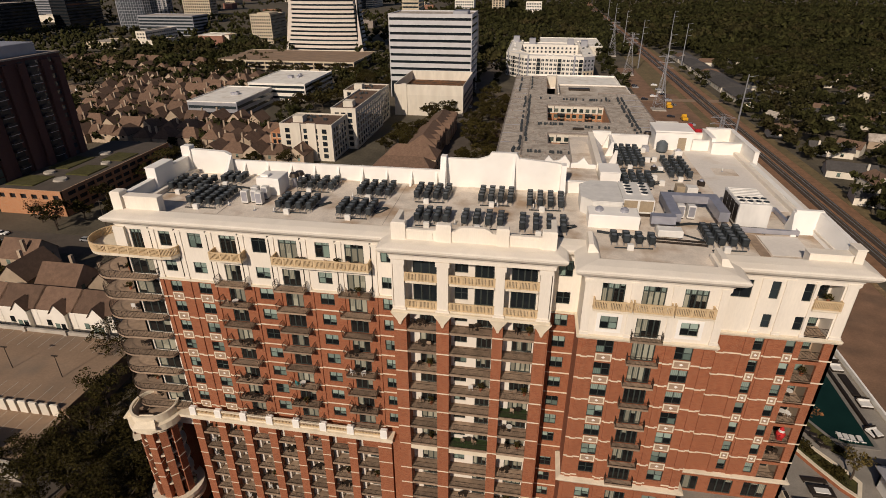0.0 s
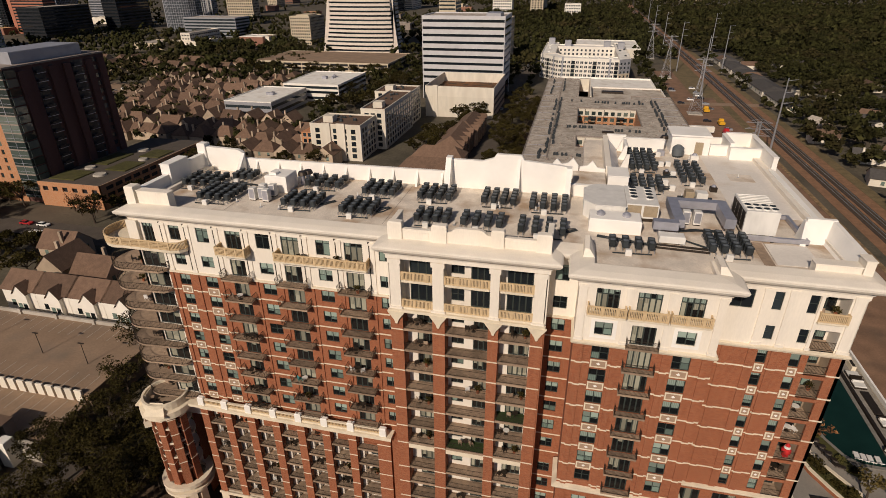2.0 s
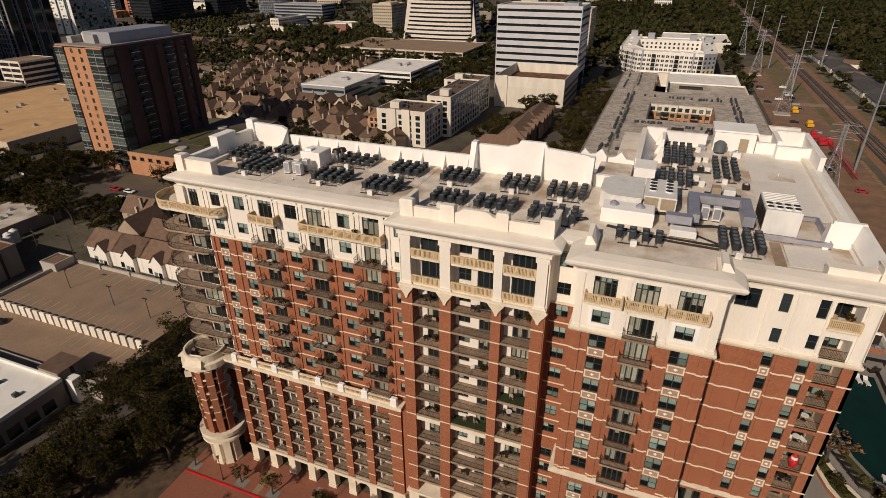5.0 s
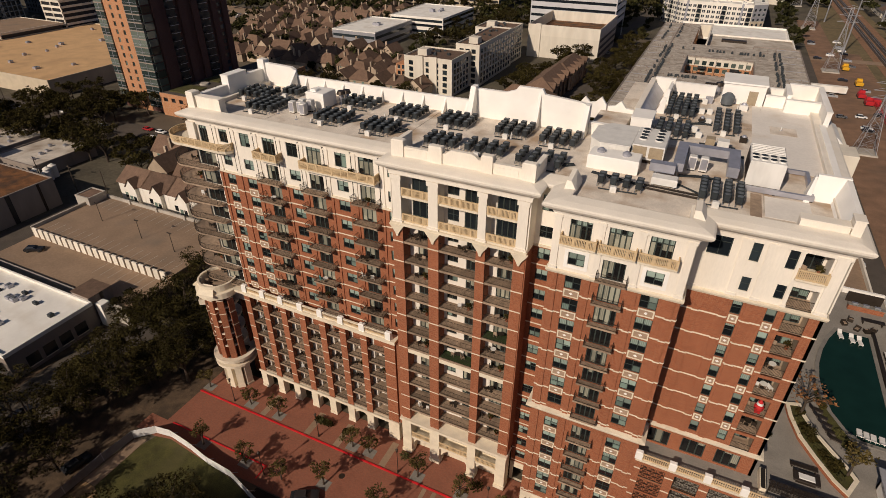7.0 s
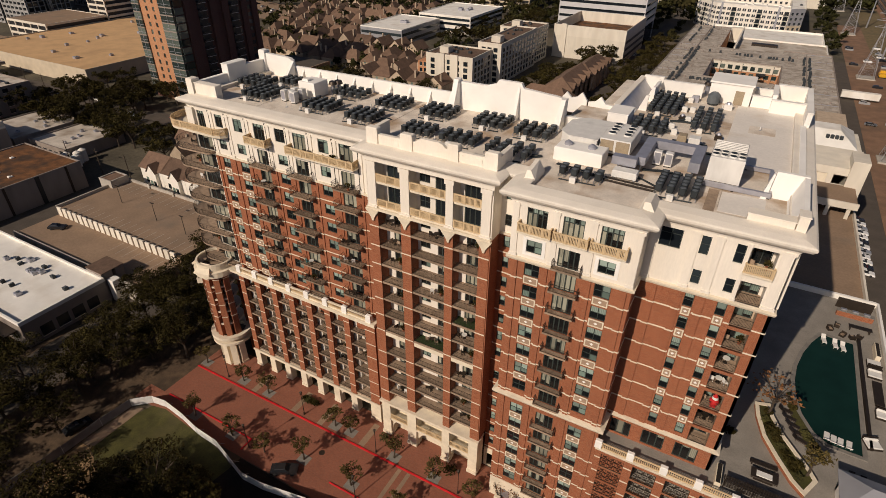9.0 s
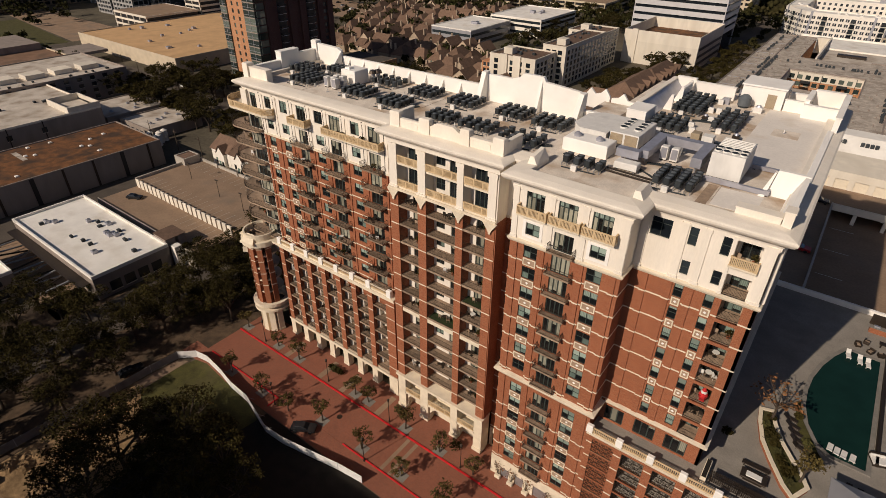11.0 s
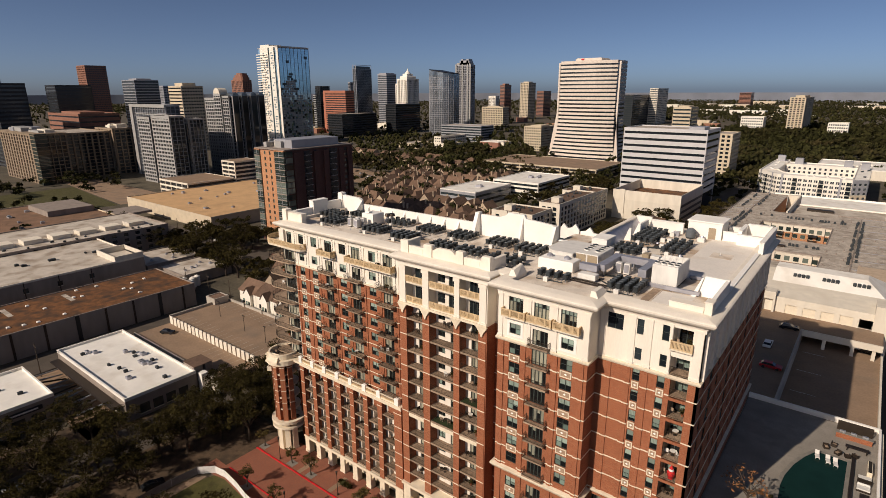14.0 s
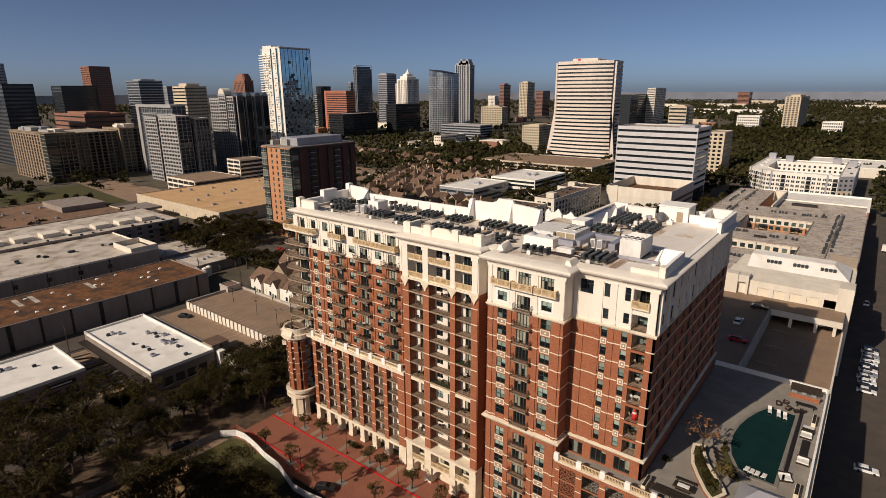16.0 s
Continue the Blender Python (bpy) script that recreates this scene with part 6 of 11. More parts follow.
def club_chair(x, y, rz):
    t = thing("club_chair", x, y, T, "dark wicker club chair on the terrace", "chair", "terrace club chairs", rz=rz)
    at = (x, y, T)
    part("seat", Shape().block(-0.42, -0.42, 0.05, 0.42, 0.42, 0.42, 0.04), BRONZE, t, at=at)
    part("backrest", Shape().block(-0.42, 0.3, 0.424, 0.42, 0.44, 0.85, 0.04), BRONZE, t, at=at)
    for a in (-0.42, 0.3):
        part("arm", Shape().block(a, -0.42, 0.424, a + 0.12, 0.296, 0.62, 0.03), BRONZE, t, at=at)
    part("cushion", Shape().block(-0.28, -0.4, 0.424, 0.28, 0.28, 0.52, 0.04), PLANK, t, at=at)


for x, y, rz in ((54.7, 89.3, 180), (54.6, 86.6, 0), (55.0, 77.6, 0), (53.2, 71.0, 20)):
    daybed(x, y, rz)
solid("terrace_grating", Shape().block(54.2, 79.5, T, 55.4, 85.0, T + 0.3, 0.04), BRONZE, "dark slatted low bench between the daybeds", "bench")
for x, y, rz in ((48.9, 95.9, 20), (50.7, 95.0, -30), (52.1, 95.0, 200), (53.2, 95.7, 150), (50.0, 97.4, 80)):
    club_chair(x, y, rz)
long_table = thing("terrace_table", 53.2, 97.9, T, "long dark dining table by the grill counter", "table")
part("top", Shape().block(51.6, 97.4, T + 0.68, 55.0, 98.4, T + 0.75, 0.02), BRONZE, long_table)
for x in (51.9, 54.7):
    part("trestle", Shape().box(x - 0.06, 97.5, T, x + 0.06, 98.3, T + 0.676), BRONZE, long_table)
for x0, y0, x1, y1 in ((54.9, 90.6, 55.6, 94.4), (54.8, 66.4, 55.5, 69.6), (35.3, 53.9, 36.0, 57.2)):
    t = thing("terrace_wall_box", (x0 + x1) / 2, (y0 + y1) / 2, T, "tan rendered planter box with a low hedge", "planter", "terrace planter boxes")
    part("box", Shape().block(x0, y0, T, x1, y1, T + 1.0, 0.05), STONE, t)
    part("soil", Shape().box(x0 + 0.1, y0 + 0.1, T + 1.003, x1 - 0.1, y1 - 0.1, T + 1.03), SHADESOIL, t)
bar = thing("pool_bar", 52.6, 102.6, T, "brick poolside grill counter with a slatted screen", "bar counter")
part("counter", Shape().block(50.0, 101.2, T, 55.4, 102.0, T + 1.0, 0.05), BRICK, bar)
part("worktop", Shape().box(49.9, 101.1, T + 1.004, 55.5, 102.1, T + 1.1), POOLTILE, bar)
part("screen", Shape().box(50.0, 104.0, T, 55.4, 104.2, T + 2.0), BRONZE, bar)
for x in (50.9, 52.6, 54.3):
    part("grill", Shape().block(x - 0.45, 101.3, T + 1.104, x + 0.45, 101.9, T + 1.4, 0.06), STEEL, bar)
table = thing("fire_table", 40.6, 58.2, T, "long dark terrace table beside benches", "table")
part("top", Shape().block(39.2, 57.3, T + 0.6, 42.2, 59.0, T + 0.75, 0.04), BRONZE, table)
part("stone_bed", Shape().block(39.8, 57.7, T + 0.754, 41.6, 58.6, T + 0.85, 0.04), UNITWHITE, table)
part("base", Shape().box(39.6, 57.6, T, 41.8, 58.7, T + 0.596), BRONZE, table)
for y in (55.9, 60.2):
    b = thing("bench", 40.6, y, T, "low dark metal terrace bench", "bench", "terrace benches")
    part("seat", Shape().block(39.0, y - 0.35, T + 0.35, 42.2, y + 0.35, T + 0.45, 0.03), BRONZE, b)
    for x in (39.3, 41.9):
        part("leg", Shape().box(x - 0.06, y - 0.3, T, x + 0.06, y + 0.3, T + 0.346), BRONZE, b)
pergola = thing("trellis_roof", 41.2, 54.6, T, "low dark slatted metal trellis behind the balustrade", "trellis")
for i in range(11):
    part("slat", Shape().box(36.2, 53.6 + 0.17 * i, T + 1.3, 46.2, 53.68 + 0.17 * i, T + 1.36), BRONZE, pergola)
for x in (36.4, 39.6, 42.9, 46.0):
    part("post", Shape().box(x - 0.06, 54.5, T, x + 0.06, 54.62, T + 1.296), BRONZE, pergola)
cabana = thing("cabana", 52.6, 58.6, T, "white rendered cabana with a grey hipped metal roof", "cabana")
part("wall", Shape().wall((48.6, 56.0), (56.2, 56.0), T, 23.6).wall((56.2, 56.0), (56.2, 61.0), T, 23.6).wall((56.2, 61.0), (48.6, 61.0), T, 23.6, [(2.0, 5.4, T, 22.9)]).wall((48.6, 61.0), (48.6, 56.0), T, 23.6), WHITE, cabana)
part("roof", Shape().add([(48.0, 55.4, 23.6), (56.8, 55.4, 23.6), (56.8, 61.6, 23.6), (48.0, 61.6, 23.6), (50.8, 58.5, 25.4), (54.0, 58.5, 25.4), (48.0, 55.4, 23.45), (56.8, 55.4, 23.45), (56.8, 61.6, 23.45), (48.0, 61.6, 23.45)],
                         [(0, 1, 5, 4), (1, 2, 5), (2, 3, 4, 5), (3, 0, 4), (6, 9, 8, 7), (0, 6, 7, 1), (1, 7, 8, 2), (2, 8, 9, 3), (3, 9, 6, 0)]), GREYPANEL, cabana)

# ---- garage decks and the pale row behind ----
garage = thing("rear_garage", 43, 140, 0, "open concrete parking garage with stained decks and pale walls", "parking garage")
part("lower_deck", Shape().box(39.4, 107.2, 15.9, 56.6, 176, 16.4), LOT, garage)
part("upper_deck", Shape().box(10.0, 107.2, 19.5, 39.0, 165, 20.0).box(39.0, 152.5, 19.5, 56.6, 165, 20.0), LOT, garage)
part("deck_wall", Shape().box(39.0, 107.2, 15.0, 39.4, 152.5, 21.0), CONCRETE, garage)
part("beam", Shape().box(39.4, 152.1, 19.2, 56.6, 152.5, 20.9), PALEWALL, garage)
for x in (44.5, 50.6, 55.0):
    part("column", Shape().box(x - 0.4, 152.55, 16.4, x + 0.4, 153.3, 19.5), PALEWALL, garage)
part("side_wall", Shape().box(56.6, 107.2, 0, 57.0, 165, 17.4), PALEWALL, garage)
part("inner_wall", Shape().box(39.4, 108.0, 0, 39.8, 165, 15.9).box(10, 164.6, 0, 56.6, 165, 15.8), CONCRETE, garage)
for y in (112, 124, 136, 148):
    part("bay_line", Shape().box(40.5, y, 16.404, 45.5, y + 0.12, 16.41), LANEWHITE, garage)
row = thing("pale_row_building", 40, 176, 0, "low cream building with garage doors, white pitched roof and blocky ends", "building")
doors = [(33.6 + 4.35 * i, 36.6 + 4.35 * i) for i in range(5)]
part("wall", Shape().wall((24.0, 165), (57.4, 165), 0, 24.6, [(a - 24.0, b - 24.0, 20.05, 22.6) for a, b in doors], 0.5).wall((57.4, 165), (57.4, 196), 0, 24.6).wall((57.4, 196), (24.0, 196), 0, 24.6).wall((24.0, 196), (24.0, 165), 0, 24.6), PALEWALL, row)
for a, b in doors[:4]:
    part("garage_door", Shape().box(a + 0.02, 165.3, 20.06, b - 0.02, 165.4, 22.58), LIGHTFRAME, row)
part("lower_roof", Shape().add([(24.0, 165, 24.6), (57.4, 165, 24.6), (57.4, 178, 25.4), (24.0, 178, 25.4)], [(0, 1, 2, 3)]).box(24.0, 178, 24.0, 57.4, 195.6, 24.59), PALEWALL, row)
part("white_roof", Shape().add([(28.0, 178, 25.4), (56.0, 178, 25.4), (56.0, 196, 25.4), (28.0, 196, 25.4), (28.0, 184, 28.4), (51.5, 184, 28.4), (51.5, 190, 28.4), (28.0, 190, 28.4)],
                               [(0, 1, 5, 4), (1, 2, 6, 5), (2, 3, 7, 6), (4, 5, 6, 7), (0, 4, 7, 3), (3, 2, 1, 0)]), ROOFWHITE, row)
part("end_block", Shape().block(54.0, 164.4, 0, 57.8, 172.0, 27.0, 0.1), PALEWALL, row)
part("end_block", Shape().block(24.0, 163.6, 20.0, 28.0, 168.0, 26.2, 0.1).block(28.01, 163.9, 23.8, 31.0, 167.9, 26.0, 0.1).box(30.4, 163.9, 20.0, 31.0, 164.9, 23.8), PALEWALL, row)
for i in range(3):
    for j in range(4):
        x, y = 33.5 + 7.5 * i + 1.1 * j, 181.2
        t = thing("condenser", x, y, 26.9, "small dark condenser on a pale sloping roof", "air conditioner", "row house condensers")
        part("casing", Shape().block(x - 0.42, y - 0.42, 26.2, x + 0.42, y + 0.42, 27.75, 0.08), BLACKMETAL, t)
        part("fan_grille", Shape().cone(x, y, 27.753, 27.8, 0.34, 0.3, 10), GRILLE, t)

# ---- ground, streets and plaza ----
solid("ground", Shape().cone(0, 0, -0.6, -0.06, 4700, 4700, 96), EARTH, "flat city ground of verges and lots", "ground", kind="structure")
# far ring whose colour paints the haze over the wooded horizon
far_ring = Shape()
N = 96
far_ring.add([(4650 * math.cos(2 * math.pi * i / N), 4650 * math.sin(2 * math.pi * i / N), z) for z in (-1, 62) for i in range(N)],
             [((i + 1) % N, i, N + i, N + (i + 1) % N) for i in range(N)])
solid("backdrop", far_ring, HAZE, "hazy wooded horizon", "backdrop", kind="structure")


def patch(name, pts, mat, label, category, z=0.0, thick=0.3):
    return solid(name, Shape().prism(pts, z - thick, z), mat, label, category, kind="structure")


patch("plaza", [(-58.5, 41.2), (20.8, 41.2), (58, 41.2), (58, 52.6), (20.9, 52.6), (6, 57), (-48, 57), (-58.5, 57)], PAVER, "red clay paved plaza street", "plaza", 0.02)
patch("pavement", [(-62.5, 37.6), (58, 37.6), (58, 41.19), (-62.5, 41.19)], PAVER, "red paved walk along the plaza", "pavement", 0.0)
patch("street_north", [(-72, 41.2), (-58.52, 41.2), (-58.52, 57.5), (-72, 57.5)], LITTER, "leaf-strewn street beside the plaza", "road", 0.0)
patch("lawn", [(-58.2, 26), (-49, 22), (-36, 22), (-34, 35.4), (-39.2, 36.8), (-54.5, 38.3), (-57.4, 37.6), (-58.2, 35)], GRASS, "patchy winter lawn inside the hoarding", "lawn", 0.03)
# ground in the south block's shadow, darkened in colour as well
patch("site_mulch", [(-42, -60), (40, -60), (40, 37.4), (-33.9, 37.4), (-35.9, 21.9), (-42, 21.9)], SHADESOIL, "ground inside the hoarding with shadow put into its colour", "ground", 0.0)
patch("site_soil", [(-61.1, -60), (-42.1, -60), (-42.1, 21.9), (-49, 21.9), (-58.25, 25.9), (-61.1, 25.9)], DIRT, "bare trampled soil of a building site", "soil", 0.0)
patch("site_path", [(-61.1, 26), (-58.3, 26), (-58.3, 36.4), (-60.4, 35.4)], LOT, "pale concrete walk inside the hoarding", "pavement", 0.015)
patch("site_verge", [(-62.45, -80), (-61.3, -80), (-61.3, 37.5), (-62.45, 37.5)], LITTER, "leaf litter outside the hoarding", "ground", 0.0)
patch("oak_grove_ground", [(-104, -80), (-92.1, -80), (-92.1, 60), (-104, 60)], LITTER, "brown leaf litter under the oaks", "ground", 0.0)
patch("oak_grove_floor", [(-78.9, -80), (-62.5, -80), (-62.5, 41.1), (-72.1, 41.1), (-72.1, 60), (-78.9, 60)], LITTER, "brown leaf litter and bare soil under the oaks", "ground", 0.0)
patch("street_west", [(-92, -80), (-79, -80), (-79, 60), (-92, 60)], ASPHALT, "worn street under oak trees", "road", 0.0)
patch("street_side", [(57.2, -40), (72, -40), (72, 420), (57.2, 420)], ASPHALT, "dark asphalt street beside the garage", "road", 0.0)
patch("parking_lot", [(72.1, 60), (101, 60), (101, 560), (72.1, 560)], LOTBROWN, "brown dusty parking lot under the power lines", "parking lot", 0.0)
patch("verge", [(66.5, 96), (70.5, 96), (70.5, 104), (66.5, 104)], GRASS, "green verge strip by the street", "verge", 0.12, 0.2)
patch("rail_bed", [(106.5, -100), (124, -100), (124, 1500), (160, 2600), (140, 2600), (106.5, 1500)], RUST, "brown earth and ballast of a double railway", "railway bed", 0.02)
for i, x in enumerate((112.4, 117.4)):
    solid("track_bed_%d" % (i + 1), Shape().add([(x - 1.9, -100, 0.03), (x + 1.9, -100, 0.03), (x + 1.5, -100, 0.4), (x - 1.5, -100, 0.4), (x - 1.9, 1500, 0.03), (x + 1.9, 1500, 0.03), (x + 1.5, 1500, 0.4), (x - 1.5, 1500, 0.4)],
                                                [(0, 1, 2, 3), (7, 6, 5, 4), (3, 2, 6, 7), (1, 5, 6, 2), (0, 3, 7, 4)]), BALLAST, "dark oily ballast strip of a railway track", "track bed", kind="structure")
    sleepers = Shape()
    for k in range(560):
        sleepers.box(x - 1.3, 60 + 0.65 * k, 0.41, x + 1.3, 60.24 + 0.65 * k, 0.5)
    solid("sleepers", sleepers, BARK, "weathered wooden railway sleepers", "sleepers", kind="stuff")
for i, x in enumerate((111.68, 113.12, 116.68, 118.12)):
    solid("rail_%d" % (i + 1), Shape().box(x - 0.08, -100, 0.5, x + 0.08, 1500, 0.66), STEEL, "steel railway rail", "rail", kind="structure")
patch("rail_grass", [(101.5, 300), (106.4, 300), (106.4, 1500), (88, 1500), (88, 440), (101.5, 440)], DRYGRASS, "dry olive grass beside the railway", "verge", 0.01, 0.2)
patch("rail_grass_east", [(124.1, 100), (129, 100), (129, 720), (124.1, 720)], DRYGRASS, "dry grass verge under the trees", "verge", 0.01, 0.2)
patch("verge_rail", [(101.1, 60), (102.9, 60), (102.9, 560), (101.1, 560)], DIRT, "bare verge beside the railway", "verge", 0.0)
patch("crossing_road", [(72.2, 412), (130, 414), (130, 424), (72.2, 422)], LOT, "road across the railway", "road", 0.03, 0.1)
patch("street_far", [(-46, 200), (-34, 200), (-34, 900), (-46, 900)], ASPHALT, "tree-lined asphalt street", "road", 0.0)
patch("cross_street", [(-400, 139), (-60, 139), (-60, 152), (-400, 152)], ASPHALT, "wide worn cross street", "road", 0.0)
patch("north_lot", [(-420, 345), (-290, 345), (-290, 410), (-420, 410)], LOT, "sun-bleached parking lot behind the town houses", "parking lot", 0.0)
patch("field", [(-520, 70), (-400, 70), (-400, 160), (-520, 172)], GRASS, "dark patchy winter grass field", "field", 0.0)
patch("tan_lot", [(-545, 175), (-400, 162), (-400, 204), (-545, 204)], LOT, "sun-bleached empty parking lot", "parking lot", 0.0)
# dark asphalt in place of a pale lot stands in for the warehouse's shadow
patch("alley", [(-157, -60), (-141.5, -60), (-141.5, 96), (-157, 96)], ASPHALT, "worn service alley, its asphalt darkened for shadow", "road", 0.0)
patch("yard", [(-141, 25.5), (-94, 25.5), (-94, 35), (-141, 35)], LOT, "cluttered concrete service yard", "yard", 0.0)
kerbs = [(-58.5, 49.2, 31.0, 49.5), (-57.0, 41.1, -35.3, 41.3), (-17.5, 41.1, 20.0, 41.3)]
for i, (x0, y0, x1, y1) in enumerate(kerbs):
    solid("kerb_%d" % (i + 1), Shape().box(x0, y0, 0, x1, y1, 0.16), REDPAINT, "low kerb painted fire-lane red", "kerb", kind="structure")
solid("kerb_4", Shape().box(-35.3, 38.6, 0, -35.1, 41.3, 0.16), REDPAINT, "low kerb painted fire-lane red", "kerb", kind="structure")
for i, (x, y) in enumerate(((-57.5, 50.9), (-47, 50.9), (-40.3, 50.9), (-24, 51), (-20.6, 51.2), (-10.8, 50.6), (-2.8, 50.4), (-48.3, 40.0), (-38.8, 40.2), (-24.2, 42.6), (-14, 42.6), (-5, 42.6), (4, 42.6))):
    solid("tree_pit_%d" % (i + 1), Shape().box(x - 1.1, y - 0.9, 0.03, x + 1.1, y + 0.9, 0.05), POOLTILE, "dark grated tree pit", "tree pit", kind="structure")
for x in (-9.0, -7.2):
    solid("crosswalk_band", Shape().box(x, 41.4, 0.022, x + 0.7, 49.1, 0.03), LOT, "pale stone band across the plaza", "paving band", kind="structure")
manhole = solid("manhole_cover", Shape().cone(-22.4, 45.2, 0.022, 0.035, 0.55, 0.55, 16), BRONZE, "round dark manhole cover", "manhole cover")
for i, x in enumerate((-44.0, -33.8, -27.5, -18.0)):
    solid("paving_joint_%d" % (i + 1), Shape().box(x, 49.8, 0.022, x + 1.2, 55.0, 0.03), LOT, "pale paving strip to the shops", "paving band", kind="structure")

# white hoarding round the site
line = [(-63.4, -6.0), (-62.6, 6.0), (-62.0, 15.0), (-61.3, 23.0), (-61.2, 30.0), (-60.6, 35.6), (-57.8, 38.2), (-54.6, 38.7), (-49.5, 38.2), (-44.5, 37.3), (-39.0, 37.0), (-34.0, 35.6), (-30.4, 34.6), (-26.0, 34.8), (-20.5, 35.8), (-14.2, 37.0), (-9.2, 37.6)]
fence = thing("site_hoarding", -40, 30, 0, "white sheeting hoarding on posts round the site", "fence")
for i, (a, b) in enumerate(zip(line, line[1:])):
    d = (Vector(b) - Vector(a)).normalized()
    n = Vector((-d.y, d.x)) * 0.03
    sheet = Shape().prism([(a[0] - n.x, a[1] - n.y), (b[0] - n.x, b[1] - n.y), (b[0] + n.x, b[1] + n.y), (a[0] + n.x, a[1] + n.y)], 0.1, 1.9)
    # first five sheets: a grey colour stands in for shade on the inner face
    part("sheet", sheet, SHEETSHADE if i < 5 else FABRICWHITE, fence, "sheeting greyed for shade" if i < 5 else "")
    part("post", Shape().beam((a[0], a[1], 0), (a[0], a[1], 2.0), 0.06).beam((a[0], a[1], 1.4), (a[0] + n.x * 40, a[1] + n.y * 40, 0.0), 0.04), STEEL, fence)
# the tall block to the south whose shadow lies over the site
south = thing("south_tower", -16, -62, 0, "tall plain apartment block south of the site", "building")
part("wall", Shape().box(-63, -84, 0, 34, -46, 54), BEIGEPANEL, south)
part("roof", Shape().box(-63, -84, 54.004, 34, -46, 54.4), ROOFGREY, south)


# heaps of dug soil along the hoarding
rng = dice("soil heaps")
for i in range(16):
    x, y = -60.5 + 0.55 * i + rng.uniform(-1.2, 1.2), 2.0 + 0.75 * i + rng.uniform(-1.0, 1.0)
    if x > -51 or y > 13:
        x, y = rng.uniform(-58, -53), rng.uniform(-4, 12)
    r, n = rng.uniform(0.6, 1.7), 9
    heap = Shape()
    rings = []
    for k, (f, z) in enumerate(((1.0, -0.05), (0.8, 0.25), (0.5, 0.5), (0.2, 0.62))):
        rings.append([(x + r * f * rng.uniform(0.75, 1.25) * math.cos(2 * math.pi * j / n), y + r * f * rng.uniform(0.75, 1.25) * math.sin(2 * math.pi * j / n), r * z * rng.uniform(0.7, 1.2) if k else -0.02) for j in range(n)])
    heap.add(sum(rings, []), [(k * n + j, k * n + (j + 1) % n, (k + 1) * n + (j + 1) % n, (k + 1) * n + j) for k in range(3) for j in range(n)] + [tuple(range(3 * n, 4 * n))])
    solid("soil_heap", heap, DIRT, "lumpy heap of dug brown soil inside the hoarding", "soil heap", "soil heaps")


# ---- trees ----
def crown(rng, lobes, count, size):
    """Many small leaf sprays, thick towards the outside of several lobes, each a bent pair of blades."""
    s = Shape()
    total = sum(r ** 2 for *_, r, _ in lobes)
    for cx, cy, cz, r, flat in lobes:
        for _ in range(int(count * r * r / total)):
            u, a = rng.uniform(-0.55, 1.0), rng.uniform(0, 2 * math.pi)
            h = math.sqrt(max(0.0, 1 - u * u))
            k = r * (0.35 + 0.85 * rng.random() ** 0.8)
            p = Vector((cx + k * h * math.cos(a), cy + k * h * math.sin(a), cz + k * u * flat))
            e = size * rng.uniform(0.55, 1.3)
            t = Vector((rng.gauss(0, 1), rng.gauss(0, 1), rng.gauss(0, 0.5))).normalized()
            w = t.cross(Vector((rng.gauss(0, 1), rng.gauss(0, 1), rng.gauss(0, 1)))).normalized()
            up = t.cross(w) * (e * 0.35)
            a0, b0, m = p - t * e, p + t * e, p + up
            s.add([tuple(a0), tuple(m - w * (e * 0.6)), tuple(b0), tuple(m + w * (e * 0.6))], [(0, 1, 2), (0, 2, 3)])
    return s


def tree(name, x, y, height, spread, seed, leaf=LEAF, count=800, size=0.5, label="", category="tree", group="", z=0.0, bare=0.35, limbs=9):
    rng = dice("tree", seed)
    t = thing(name, x, y, z, label, category, group)
    s = Shape()
    fork = height * bare
    s.beam((0, 0, -0.1), (0.1, 0.05, fork * 0.5), height * 0.035, height * 0.028, 8).beam((0.1, 0.05, fork * 0.5), (0.05, 0.15, fork * 1.1), height * 0.028, height * 0.02, 8)
    lobes = []
    for i in range(limbs):
        a = 2 * math.pi * (i + rng.random() * 0.7) / limbs
        d = spread * rng.uniform(0.3, 0.85)
        top = height * rng.uniform(0.55, 0.9)
        mid = (d * 0.5 * math.cos(a), d * 0.5 * math.sin(a), (fork + top) / 2 + 0.3)
        s.beam((0.05, 0.15, fork * rng.uniform(0.8, 1.1)), mid, height * 0.016, height * 0.010, 5)
        s.beam(mid, (d * math.cos(a), d * math.sin(a), top), height * 0.010, height * 0.004, 5)
        for k in range(3):
            b = a + rng.uniform(-0.9, 0.9)
            e = d * rng.uniform(0.75, 1.2)
            tip = (e * math.cos(b), e * math.sin(b), top * rng.uniform(0.82, 1.08))
            s.beam(mid, tip, height * 0.006, height * 0.002, 4)
            lobes.append((*tip, spread * rng.uniform(0.10, 0.2), 0.6))
        lobes.append((d * math.cos(a), d * math.sin(a), top - 0.04 * height, spread * rng.uniform(0.14, 0.26), 0.65))
    lobes.append((0.0, 0.0, height * 0.8, spread * 0.26, 0.6))
    part("trunk", s, BARK, t, at=(x, y, z))
    part("crown", crown(rng, lobes, count, size), leaf, t, at=(x, y, z))
    return t


GONE = []


def plant(protos, places, jitter=True):
    """Copies of the tree kinds over the places, each turned its own way; the kinds themselves stand at the first places."""
    for i, (x, y, *z) in enumerate(places):
        src = protos[i % len(protos)]
        copy_thing(src, pose(x, y, z[0] if z else 0.0, 0, 0, (i * 137.5) % 360))
    for p in protos:
        if p not in GONE:
            GONE.append(p)


